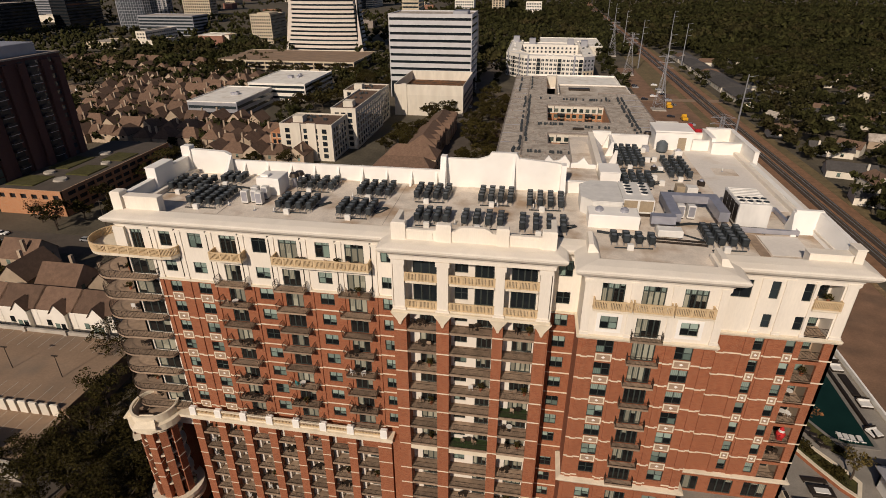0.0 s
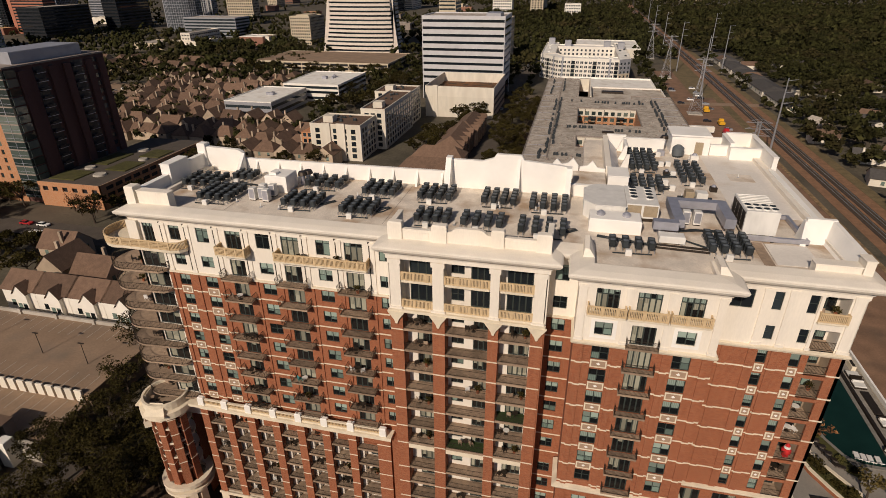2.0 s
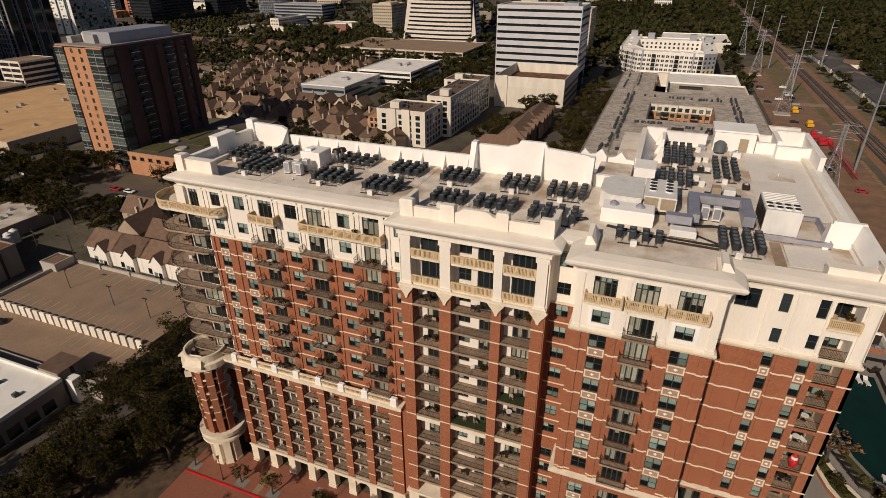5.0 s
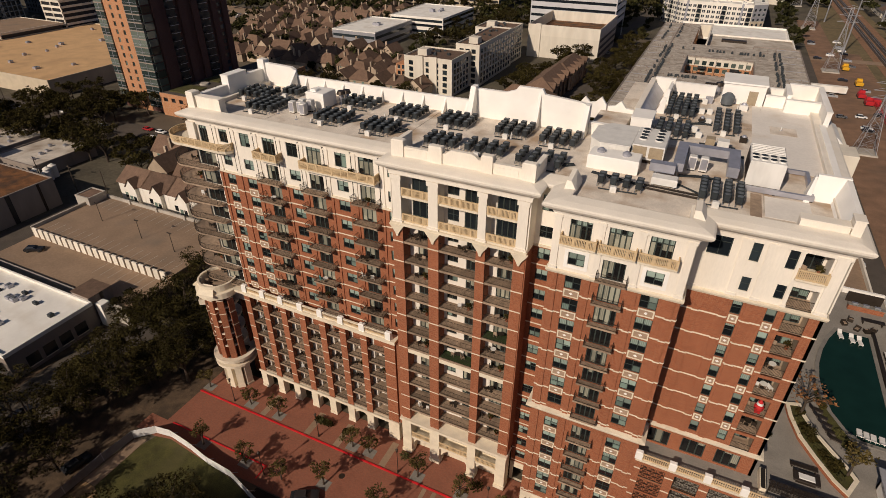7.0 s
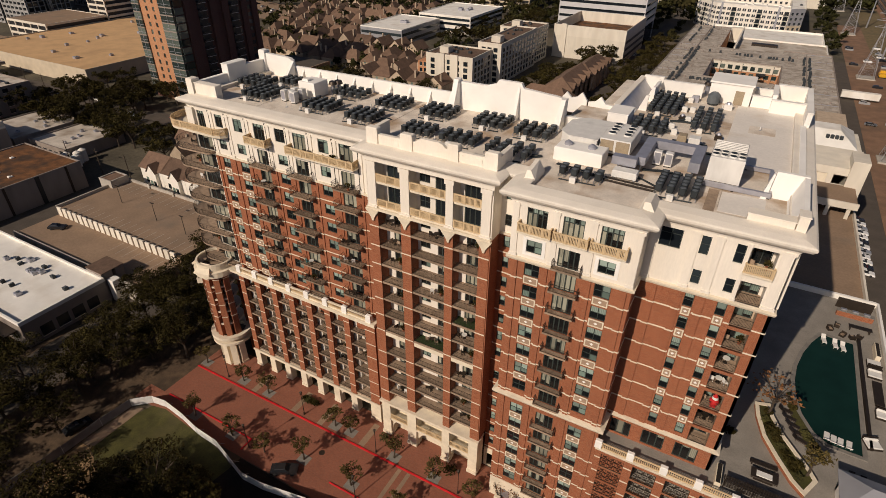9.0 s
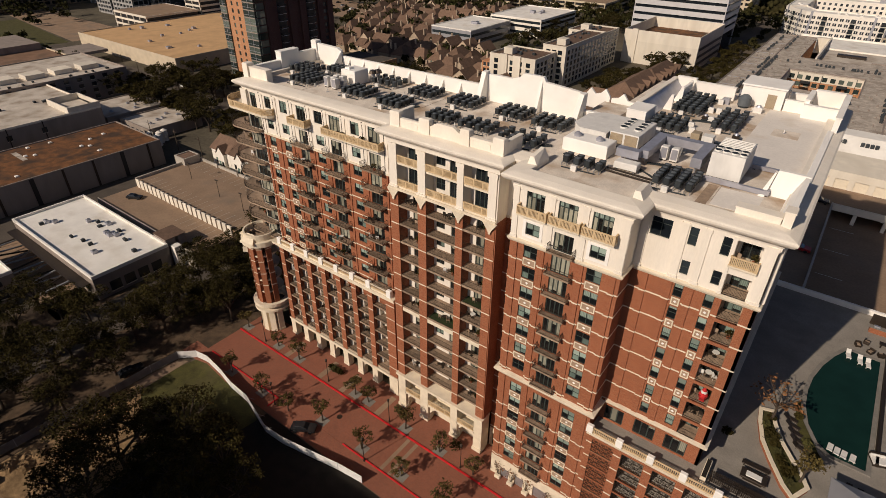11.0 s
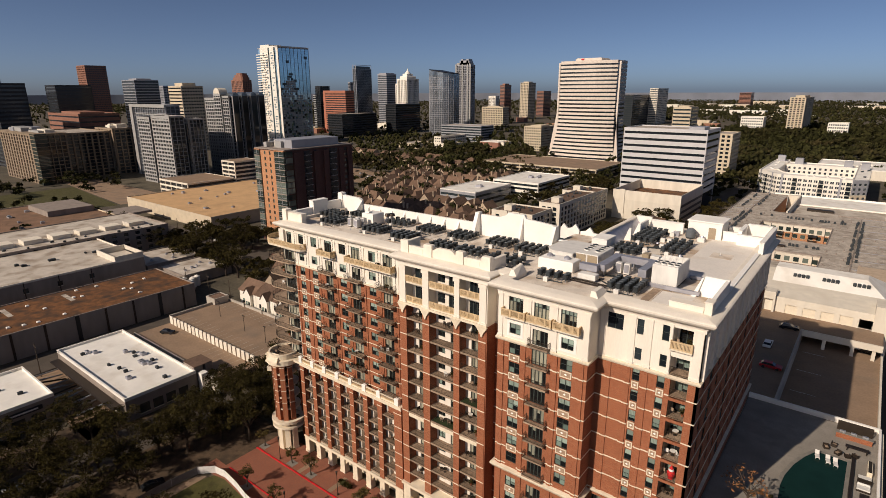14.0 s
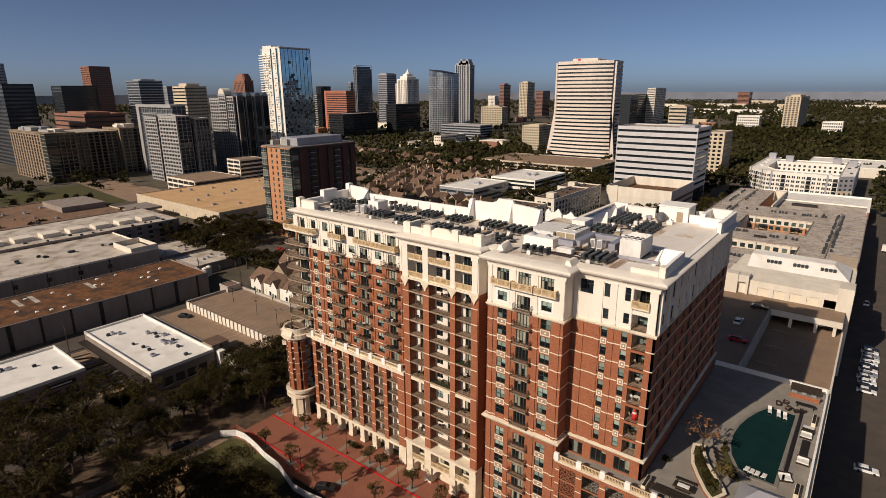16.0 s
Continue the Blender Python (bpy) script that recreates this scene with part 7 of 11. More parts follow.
oaks = [tree("oak_tree", 0, -300, h, r, s, count=1000, size=0.42, label="spreading evergreen oak with a dark ragged crown", category="tree", group="street oaks") for h, r, s in ((10.5, 6.2, 1), (9.0, 5.4, 2), (12.0, 6.8, 3), (8.0, 4.6, 4))]
fine_oaks = [tree("oak_tree", 0, -300, h, r, s, count=1700, size=0.23, label="spreading evergreen oak with a dark ragged crown", category="tree", group="street oaks") for h, r, s in ((10.5, 6.2, 5), (9.0, 5.4, 6), (12.0, 6.8, 7), (8.0, 4.6, 8))]
thin = [tree("street_tree", 0, -300, h, r, s, leaf=LEAFTHIN, count=380, size=0.2, label="small thin-crowned street tree in a plaza tree pit", category="tree", group="plaza trees", bare=0.4) for h, r, s in ((4.8, 2.1, 11), (4.3, 1.8, 12), (5.2, 2.3, 13))]
rusty = [tree("autumn_tree", 0, -300, h, r, s, LEAFBROWN, 170, 0.26, "bare-branched tree with rust-coloured leaves", "tree", "autumn trees", 0.0, 0.4) for h, r, s in ((6.5, 3.4, 21), (8.0, 4.2, 22))]
rng = dice("oaks")
places = []
for gx in range(-100, -58, 7):
    for gy in range(-32, 64, 7):
        x, y = gx + rng.uniform(-2.5, 2.5), gy + rng.uniform(-2.5, 2.5)
        if -92 < x < -80 and rng.random() < 0.3 or x > -67 and y > 30 or x > -65 and y < 40 and rng.random() < 0.6 or x < -87.5 and 28 < y < 64:
            continue
        places.append((x, y))
places += [(-50, 14.5), (-52.5, 17.5), (-46.5, 19.5), (-43, 23), (-38.5, 25), (-34, 27), (-47, 11), (-44, 6.5), (-42, 15), (-38, 19), (-33, 21.5), (-28, 25), (-40, 9), (-34, 14), (-28, 18), (-22, 23), (-22, 14), (-14, 19)]
places += [(-72.5, 46.5), (-76, 40), (-70, 38.5), (-62, 57), (-66, 51), (-63.5, 62), (-58.5, 64), (-68, 46), (-62.5, 50)]
places += [(-74, 58), (-78, 64), (-72, 66), (-80, 58), (-66, 60), (-68, 68), (-82, 69), (-84, 76), (-76, 74)]
places += [(-92, 92), (-88, 98), (-84, 90), (-80, 96), (-90, 104), (-98, 112), (-70, 90), (-76, 104), (-64, 98)]
plant(fine_oaks, places)
plant(thin, [(-57.5, 50.9), (-47, 50.9), (-40.3, 50.9), (-24, 51), (-20.6, 51.2), (-10.8, 50.6), (-2.8, 50.4), (4.5, 50.2), (-48.3, 40.0), (-38.8, 40.2), (-31.2, 40.4), (-24.2, 42.6), (-14, 42.6), (-5, 42.6), (4, 42.6), (12, 42.6), (20, 42.6), (28, 42.8)])
plant(rusty, [(40.6, 69.6, T + 0.5), (-176, 160), (-168, 158), (-182, 163)])
plant([thin[2]], [(45.4, 61.0, T + 0.3)])
# mid-distance street and garden trees
rng = dice("garden trees")
places = []
for x0, x1, y0, y1, step, keep in ((-235, -150, 118, 137, 10, 0.8), (-255, -200, 122, 168, 10, 0.8), (-250, -212, 132, 166, 9, 0.8), (-165, -100, 152, 235, 13, 0.7), (-32, -14, 215, 395, 10, 0.9), (-60, -48, 318, 344, 8, 0.9), (-72, -60, 262, 300, 9, 0.9), (-160, -120, 340, 420, 12, 0.6), (-140, -100, 425, 480, 11, 0.9), (-300, -150, 470, 490, 12, 0.7)):
    y = y0
    while y < y1:
        x = x0
        while x < x1:
            if rng.random() < keep:
                places.append((x + rng.uniform(-3, 3), y + rng.uniform(-3, 3)))
            x += step
        y += step
plant(oaks, places)


def woods(name, zones, seed, clumps, size, label):
    """Woodland too dense to count: crowns of several rough leaf masses each, in one mesh."""
    rs = np.random.RandomState(seed)
    base = np.array([(1, 0, 0), (-1, 0, 0), (0, 1, 0), (0, -1, 0), (0, 0, 1), (0, 0, -0.8)], float)
    tris = np.array([(0, 2, 4), (2, 1, 4), (1, 3, 4), (3, 0, 4), (2, 0, 5), (1, 2, 5), (3, 1, 5), (0, 3, 5)])
    verts = []
    for x0, x1, y0, y1, step, keep in zones:
        gx, gy = np.meshgrid(np.arange(x0, x1, step), np.arange(y0, y1, step))
        gx, gy = gx.ravel() + rs.uniform(-0.5, 0.5, gx.size) * step, gy.ravel() + rs.uniform(-0.5, 0.5, gy.size) * step
        ok = rs.uniform(size=gx.size) < keep
        gx, gy = gx[ok], gy[ok]
        h = rs.uniform(0.7, 1.35, gx.size) * size
        for _ in range(clumps):
            a, d = rs.uniform(0, 2 * np.pi, gx.size), np.sqrt(rs.uniform(0, 1, gx.size)) * h * 0.42
            c = np.stack([gx + d * np.cos(a), gy + d * np.sin(a), h * rs.uniform(0.35, 0.95, gx.size)], 1)
            r = h * rs.uniform(0.16, 0.32, gx.size)
            v = c[:, None, :] + base[None] * r[:, None, None] * rs.uniform(0.55, 1.35, (gx.size, 6, 1)) + rs.uniform(-0.25, 0.25, (gx.size, 6, 3)) * r[:, None, None]
            verts.append(v.reshape(-1, 3))
    v = np.concatenate(verts)
    n = len(v) // 6
    f = (tris[None] + 6 * np.arange(n)[:, None, None]).reshape(-1, 3)
    me = bpy.data.meshes.new(name)
    me.vertices.add(len(v))
    me.vertices.foreach_set("co", v.ravel())
    me.loops.add(f.size)
    me.loops.foreach_set("vertex_index", f.ravel())
    me.polygons.add(len(f))
    me.polygons.foreach_set("loop_start", np.arange(0, f.size, 3))
    me.polygons.foreach_set("loop_total", np.full(len(f), 3))
    me.update(calc_edges=True)
    me.materials.append(WOODLAND)
    ob = new(name, me)
    return tagged(ob, label, "woodland", kind="stuff")


def leafy_woods(name, x0, x1, y0, y1, step, keep, seed, sprays, label, clear, size=9.5, leaf=0.6):
    """Near woodland: uneven crowns of many leaf sprays, with the clearings left open, in one mesh."""
    rs = np.random.RandomState(seed)
    gx, gy = np.meshgrid(np.arange(x0, x1, step), np.arange(y0, y1, step))
    gx, gy = gx.ravel() + rs.uniform(-0.5, 0.5, gx.size) * step, gy.ravel() + rs.uniform(-0.5, 0.5, gy.size) * step
    ok = rs.uniform(size=gx.size) < keep
    for a, b, c, d in clear:
        ok &= ~((gx > a) & (gx < b) & (gy > c) & (gy < d))
    gx, gy = gx[ok], gy[ok]
    h = (0.5 + 0.95 * rs.uniform(size=gx.size) ** 1.5) * size
    quads = []
    for _ in range(5):
        a, d = rs.uniform(0, 2 * np.pi, gx.size), np.sqrt(rs.uniform(0, 1, gx.size)) * h * 0.36
        c = np.stack([gx + d * np.cos(a), gy + d * np.sin(a), h * rs.uniform(0.45, 0.85, gx.size)], 1)
        r = h * rs.uniform(0.16, 0.3, gx.size)
        n = sprays // 5
        u = rs.normal(size=(gx.size, n, 3))
        u /= np.linalg.norm(u, axis=2, keepdims=True)
        u[..., 2] = np.abs(u[..., 2]) * 0.9 - 0.15
        p = c[:, None, :] + u * (r[:, None] * rs.uniform(0.5, 1.1, (gx.size, n)))[..., None]
        t = rs.normal(size=p.shape) * leaf
        w = rs.normal(size=p.shape) * leaf
        quads.append(np.stack([p - t, p - w, p + t, p + w], 2).reshape(-1, 3))
    v = np.concatenate(quads)
    me = bpy.data.meshes.new(name)
    me.from_pydata(v.tolist(), [], np.arange(len(v)).reshape(-1, 4).tolist())
    me.materials.append(WOODLAND)
    return tagged(new(name, me), label, "woodland", kind="stuff")


glimpses = [(150 + 26 * (i % 7) + 9 * math.sin(i * 2.3), 150 + 72 * (i // 7) + 20 * math.cos(i * 1.7)) for i in range(28)]
clearings = [(x - 8, x + 8, y - 13, y + 5) for x, y in glimpses] + [(129, 161, 400, 712), (127, 156, 236, 278), (196, 230, 420, 452), (60, 127, 0, 700)]
leafy_woods("near_woods", 128, 430, 60, 720, 7.0, 0.85, 5, 90, "dense dark suburban woodland beside the railway", clearings)
leafy_woods("garden_woods", -62, -30, 404, 560, 7.5, 0.8, 31, 90, "dark trees beside the office block and flat roofs", [(-46, -34, 404, 560)], 9.0)
leafy_woods("court_trees", 60, 74, 430, 640, 8.0, 0.6, 33, 80, "scattered dark trees by the power lines", [], 7.5)
leafy_woods("office_trees", -160, -108, 440, 545, 8.0, 0.7, 32, 80, "dark trees before a beige garage", [], 9.0)
leafy_woods("terrace_trees", -330, -130, 255, 465, 8.0, 0.55, 9, 60, "small dark trees between the town houses", [(-216, -156, 300, 430), (-128, -88, 240, 345)], 8.0)
leafy_woods("avenue_trees", -548, -470, 96, 205, 10.0, 0.55, 41, 90, "dark street trees before the beige apartments", [(-540, -470, 130, 168)], 9.5)
leafy_woods("avenue_trees", -446, -300, 60, 150, 10.0, 0.45, 42, 90, "scattered dark trees on a verge", [(-420, -330, 84, 128)], 7.5)
leafy_woods("lot_trees", -430, -250, 400, 640, 9.0, 0.6, 43, 50, "green trees round the low office rows", [], 10.0, 0.9)
woods("strip_woods", [(60, 100, 730, 1000, 9, 0.5), (-150, 100, 735, 905, 10, 0.65), (-150, -5, 640, 735, 10, 0.6)], 15, 9, 9.0, "dark trees under the power lines")
leafy_woods("far_woods", 128, 1150, 700, 1500, 10.5, 0.85, 6, 25, "far dark woodland canopy", [(128, 145, 700, 720)], 12.0, 1.5)
leafy_woods("east_woods", 424, 850, 150, 700, 10.0, 0.8, 61, 25, "far dark woodland canopy of the suburb", [], 11.5, 1.5)
leafy_woods("north_woods", -200, 100, 900, 1500, 11.0, 0.75, 62, 25, "far dark woodland north of the white block", [], 11.0, 1.5)
woods("verge_woods", [(-120, -36, 560, 640, 10, 0.7), (56, 100, 640, 735, 10, 0.5)], 6, 9, 9.0, "dark trees round the white block")
woods("horizon_woods", [(-700, 1900, 1500, 2900, 22, 0.7), (-2600, 600, 2900, 4500, 34, 0.6), (-3200, -900, 900, 2900, 34, 0.5), (-4300, -1300, 100, 1500, 36, 0.5)], 7, 4, 13.0, "hazy woodland towards the horizon")
woods("city_trees", [(-700, -300, 600, 800, 13, 0.6), (-560, -400, 430, 600, 13, 0.55), (-600, -300, 820, 1200, 15, 0.45), (-300, -200, 700, 1300, 14, 0.5), (-190, -120, 560, 900, 13, 0.55), (-1200, -700, 200, 1500, 26, 0.4), (-430, -250, 500, 560, 11, 0.5)], 8, 9, 8.5, "scattered city trees between the blocks")

# ---- neighbouring buildings ----
def rect_building(name, x0, y0, x1, y1, h, wall, roof, label, category="building", lip=0.5, group=""):
    """A flat-roofed block: four walls, roof sheet and a raised parapet."""
    t = thing(name, (x0 + x1) / 2, (y0 + y1) / 2, 0, label, category, group)
    part("wall", Shape().box(x0, y0, 0, x1, y1, h - 0.3), wall, t)
    part("roof", Shape().box(x0 + 0.3, y0 + 0.3, h - 0.296, x1 - 0.3, y1 - 0.3, h - 0.1), roof, t)
    if lip:
        s = Shape().sweep([(-0.35, h - 0.3), (0.05, h - 0.3), (0.05, h + lip), (-0.35, h + lip)], [(x0, y0), (x1, y0), (x1, y1), (x0, y1)], True)
        part("parapet", s, roof if roof is ROOFWHITE else wall, t)
    return t


@functools.lru_cache(None)
def glazing_mesh(w, h, cols, mat, frame):
    s = Shape().box(-w / 2, -0.05, 0, w / 2, -0.01, h)
    n = len(s.f)
    s.block(-w / 2 - 0.08, -0.16, -0.14, w / 2 + 0.08, -0.004, 0.0, 0.02)
    me = s.mesh("window", mat)
    me.materials.append(frame)
    for p in me.polygons[n:]:
        p.material_index = 1
    return me


def wall_windows(t, x0, y0, x1, y1, z, w, h, n, mat=DARKGLASS, sill=STONE, name="window"):
    """A row of n windows on a wall from (x0, y0) to (x1, y1), whose outside is to the right of the way."""
    d = Vector((x1 - x0, y1 - y0))
    rz = math.degrees(math.atan2(d.y, d.x))
    for i in range(n):
        p = Vector((x0, y0)) + d * ((i + 0.5) / n)
        part(name, glazing_mesh(w, h, 2, mat, sill), None, t, at=(p.x, p.y, z), rz=rz)


def roof_boxes(x0, y0, x1, y1, z, n, seed, label="grey air conditioning unit on a flat roof", mat=None, size=1.0, group="rooftop units"):
    rng = dice("roof boxes", seed)
    for _ in range(n):
        x, y = rng.uniform(x0, x1), rng.uniform(y0, y1)
        w, d, h = rng.uniform(0.6, 1.3) * size, rng.uniform(0.6, 1.2) * size, rng.uniform(0.6, 1.1) * size
        t = thing("rooftop_unit", x, y, z, label, "air conditioner", group)
        part("casing", Shape().block(x - w, y - d, z, x + w, y + d, z + 0.25 + h, 0.06), mat or DUCT, t)
        part("fan", Shape().cone(x, y, z + 0.253 + h, z + 0.4 + h, min(w, d) * 0.6, min(w, d) * 0.55, 10), GRILLE, t)


# white-roofed shops by the oaks
wr = rect_building("white_roof_shop", -140, 35.2, -94, 54.2, 6.2, PANELGREY, ROOFWHITE, "low grey shop building with a bright white roof", lip=0.6)
wall_windows(wr, -137, 35.2, -97, 35.2, 1.0, 3.2, 2.6, 8)
wall_windows(wr, -94, 38, -94, 52, 1.0, 2.6, 2.6, 4)
part("canopy", Shape().box(-139, 32.6, 3.9, -96, 35.1, 4.15), BRONZE, wr)
roof_boxes(-136, 39, -99, 51, 6.1, 8, 1, size=0.7)
roof_boxes(-132, 38, -97, 52, 6.1, 9, 11, "small dark condenser on a flat roof", BLACKMETAL, 0.5)
wr2 = rect_building("white_roof_shop", -134, -14, -110.5, 24.8, 7.0, PANELGREY, ROOFWHITE, "low dark-walled shop building with a white roof", lip=0.6)
wall_windows(wr2, -110.5, -12, -110.5, 23, 1.2, 3.0, 2.4, 8)
part("sign_band", Shape().box(-110.4, 14, 4.6, -110.2, 22, 5.8), BLACKPANEL, wr2)
part("sign_bar", Shape().box(-110.19, 15, 5.0, -110.15, 21, 5.4), FABRICWHITE, wr2)
roof_boxes(-131, -8, -114, 20, 6.9, 8, 2, size=0.7)
roof_boxes(-130, -8, -113, 20, 6.9, 6, 12, "small dark condenser on a flat roof", BLACKMETAL, 0.5)
pipes = thing("yard_machinery", -120, 30, 0, "tangle of dark pipes and ducts in a service yard", "machinery")
rng = dice("yard")
for i in range(14):
    x = -138 + 2.6 * i
    part("pipe", Shape().beam((x, 26.5, rng.uniform(1, 3)), (x + rng.uniform(-1, 2), 33.5, rng.uniform(1, 4)), 0.25, n=6), STEEL if i % 3 else BRONZE, pipes)
# parking deck
deck = thing("parking_deck", -114, 75, 0, "two-level concrete parking deck with a low panelled wall", "parking garage")
part("lower_level", Shape().box(-139, 57.5, 0, -87.5, 69.6, 4.2), LOT, deck)
part("upper_level", Shape().box(-139, 69.6, 0, -87.0, 91.5, 6.0), LOT, deck)
part("rear_wall", Shape().box(-139, 91.5, 0, -87, 92.0, 6.9).box(-139.5, 69.6, 0, -139, 92.0, 6.9), CONCRETE, deck)
for i in range(21):
    x = -138 + 2.4 * i
    part("wall_panel", Shape().block(x, 69.1, 4.2, x + 1.7, 69.56, 7.0, 0.06), PALEWALL, deck)
part("front_wall", Shape().box(-139, 57.0, 0, -87.5, 57.46, 4.9), CONCRETE, deck)
for i in range(18):
    x = -136 + 2.75 * i
    for y0, y1, z in ((86.2, 91.2, 6.0), (70.6, 75.2, 6.0), (64.2, 68.8, 4.2)):
        if z > 5 or i > 9:
            part("bay_line", Shape().box(x, y0, z + 0.004, x + 0.1, y1, z + 0.012), CONCRETE, deck)
for x in (-128.0, -117.0, -106.0, -95.0):
    part("wall_buttress", Shape().block(x, 91.1, 6.0, x + 0.8, 91.49, 7.4, 0.06), CONCRETE, deck)
rect_building("deck_stair", -143, 85.6, -137.2, 91.3, 8.3, CONCRETE, ROOFBROWN, "small concrete stair building on the deck", lip=0.15)
for x, y in ((-126, 81), (-108, 79), (-95, 78)):
    t = thing("deck_lamp", x, y, 6.0, "thin parking deck lamp post", "street lamp", "deck lamps")
    part("pole", Shape().beam((x, y, 6.0), (x, y, 11.5), 0.09, 0.06, 6), BRONZE, t)
    part("head", Shape().box(x - 0.7, y - 0.15, 11.5, x + 0.7, y + 0.15, 11.65), BRONZE, t)
box = thing("site_cabin", -97.5, 56, 0, "flat-roofed brown site cabin and white box by the parking deck", "cabin")
part("cabin", Shape().block(-100.6, 54.3, 0, -95.0, 56.96, 7.3, 0.1), PANELGREY, box)
part("upper_cabin", Shape().block(-100.4, 57.6, 4.21, -94.6, 59.6, 7.5, 0.1), PANELGREY, box)
part("roof_sheet", Shape().box(-100.8, 54.2, 7.51, -94.4, 59.8, 7.62), ROOFBROWN, box)
part("white_box", Shape().block(-94.2, 54.8, 0, -92.0, 56.9, 6.0, 0.1), ROOFWHITE, box)
# warehouse
wh = rect_building("warehouse", -190, -50, -158.5, 89.5, 9.0, PANELGREY, ROOFRUST, "long taupe panel warehouse with a rust-stained roof", "warehouse", lip=0.25)
for i in range(15):
    y = -46 + 9.3 * i
    part("panel_joint", Shape().box(-158.46, y, 0, -158.3, y + (1.3 if i % 3 == 1 else 0.7), 9.0), BLACKPANEL if i % 3 == 1 else BRONZE, wh)
rng = dice("warehouse")
for i in range(30):
    x, y = rng.uniform(-187, -162), rng.uniform(-20, 86)
    t = thing("roof_skylight", x, y, 9.0, "small pale skylight on the rusty roof", "skylight", "warehouse skylights")
    part("dome", Shape().block(x - 0.55, y - 0.55, 8.9, x + 0.55, y + 0.55, 9.35, 0.2), ROOFWHITE, t)
for y in (8, 28, 33, 52):
    part("roof_patch", Shape().box(-186, y, 8.904, -176, y + 1.6, 8.94), ROOFGREY, wh)
# white-roofed apartments behind the warehouse
apt = thing("courtyard_apartments", -232, 45, 0, "grey apartment block round a courtyard with a patchy white roof", "building")
for x0, y0, x1, y1 in ((-262, -40, -206, 0), (-262, 28, -206, 92), (-262, 0, -240, 28), (-214, 0, -206, 28)):
    part("wing", Shape().box(x0, y0, 0, x1, y1, 10.6), PANELGREY, apt)
    part("roof", Shape().box(x0, y0, 10.604, x1, y1, 10.9), ROOFDIRTY, apt)
part("parapet", Shape().box(-206.3, -40, 10.9, -205.9, 92, 11.5).box(-262, 91.6, 10.9, -206.3, 92, 11.5), PALEWALL, apt)
part("stair_block", Shape().sweep([(-0.4, 10.9), (0.05, 10.9), (0.05, 13.4), (-0.4, 13.4)], [(-225, 80), (-206.2, 80), (-206.2, 92), (-225, 92)], True), PALEWALL, apt)
wall_windows(apt, -205.95, -30, -205.95, 76, 6.6, 1.8, 2.0, 9)
wall_windows(apt, -240, 28, -214, 28, 6.6, 2.0, 2.0, 5)
for i in range(9):
    y = -26 + 12 * i
    part("downpipe", Shape().box(-205.95, y, 0, -205.75, y + 0.3, 11), BRONZE, apt)
roof_boxes(-236, 40, -230, 88, 10.9, 10, 3, mat=BLACKMETAL, size=0.7)
roof_boxes(-258, -30, -215, -4, 10.9, 6, 33, mat=BLACKMETAL, size=0.7)
for i, (x0, y0, x1, y1, h) in enumerate(((-235, 94, -209, 120, 5.0), (-207, 98, -184, 121, 4.3))):
    t = rect_building("low_shop", x0, y0, x1, y1, h, PANELGREY, ROOFDIRTY, "low shop building with a dirty white roof", lip=0.35)
    wall_windows(t, x0 + 1, y0, x1 - 1, y0, 1.0, 2.0, 1.8, 6)
    roof_boxes(x0 + 4, y0 + 3, x1 - 4, y1 - 3, h - 0.1, 5, 40 + i, size=0.6)
for i, (x, y) in enumerate(((-182, 97), (-179.5, 99.5), (-177, 97.5), (-180.5, 102))):
    t = thing("white_tank", x, y, 0, "round white storage tank", "tank", "white tanks")
    part("drum", Shape().cone(x, y, 0, 4.2, 1.3, 1.3, 14), ROOFWHITE, t)
    part("dome", Shape().cone(x, y, 4.204, 4.8, 1.3, 0.3, 14), ROOFWHITE, t)
a2 = rect_building("long_apartments", -304, 20, -256, 128, 12.0, PANELGREY, ROOFDIRTY, "long grey apartment block with white roof hutches", lip=0.4)
for i in range(8):
    y = 28 + 12 * i
    part("roof_hutch", Shape().box(-274, y, 12.0, -266, y + 8, 14.0), PALEWALL, a2)
for k in range(4):
    wall_windows(a2, -256, 22, -256, 126, 0.9 + 2.9 * k, 2.2, 1.7, 18)
roof_boxes(-263, 30, -258, 124, 11.9, 10, 5, mat=BLACKMETAL, size=0.6)
strip = rect_building("retail_garage", -402, -20, -318, 128, 8.0, BEIGEPANEL, LOTBROWN, "wide low tan retail building with parking on its roof", lip=0.6)
part("upper_band", Shape().box(-317.95, -20, 3.2, -317.7, 128, 5.0), BLACKPANEL, strip)
part("plant_room", Shape().box(-385, 100, 8.0, -350, 126, 11.5), PANELGREY, strip)
part("canopy", Shape().box(-345, 128.004, 6.5, -322, 150, 8.0), PANELGREY, strip)
roof_boxes(-380, 10, -330, 98, 7.9, 10, 6)
rect_building("tan_store", -382, 160, -268, 268, 8.0, BEIGEPANEL, ROOFTAN, "big box store with a wide tan roof", "store", lip=0.5)
roof_boxes(-372, 170, -280, 258, 7.9, 13, 7, size=1.1)


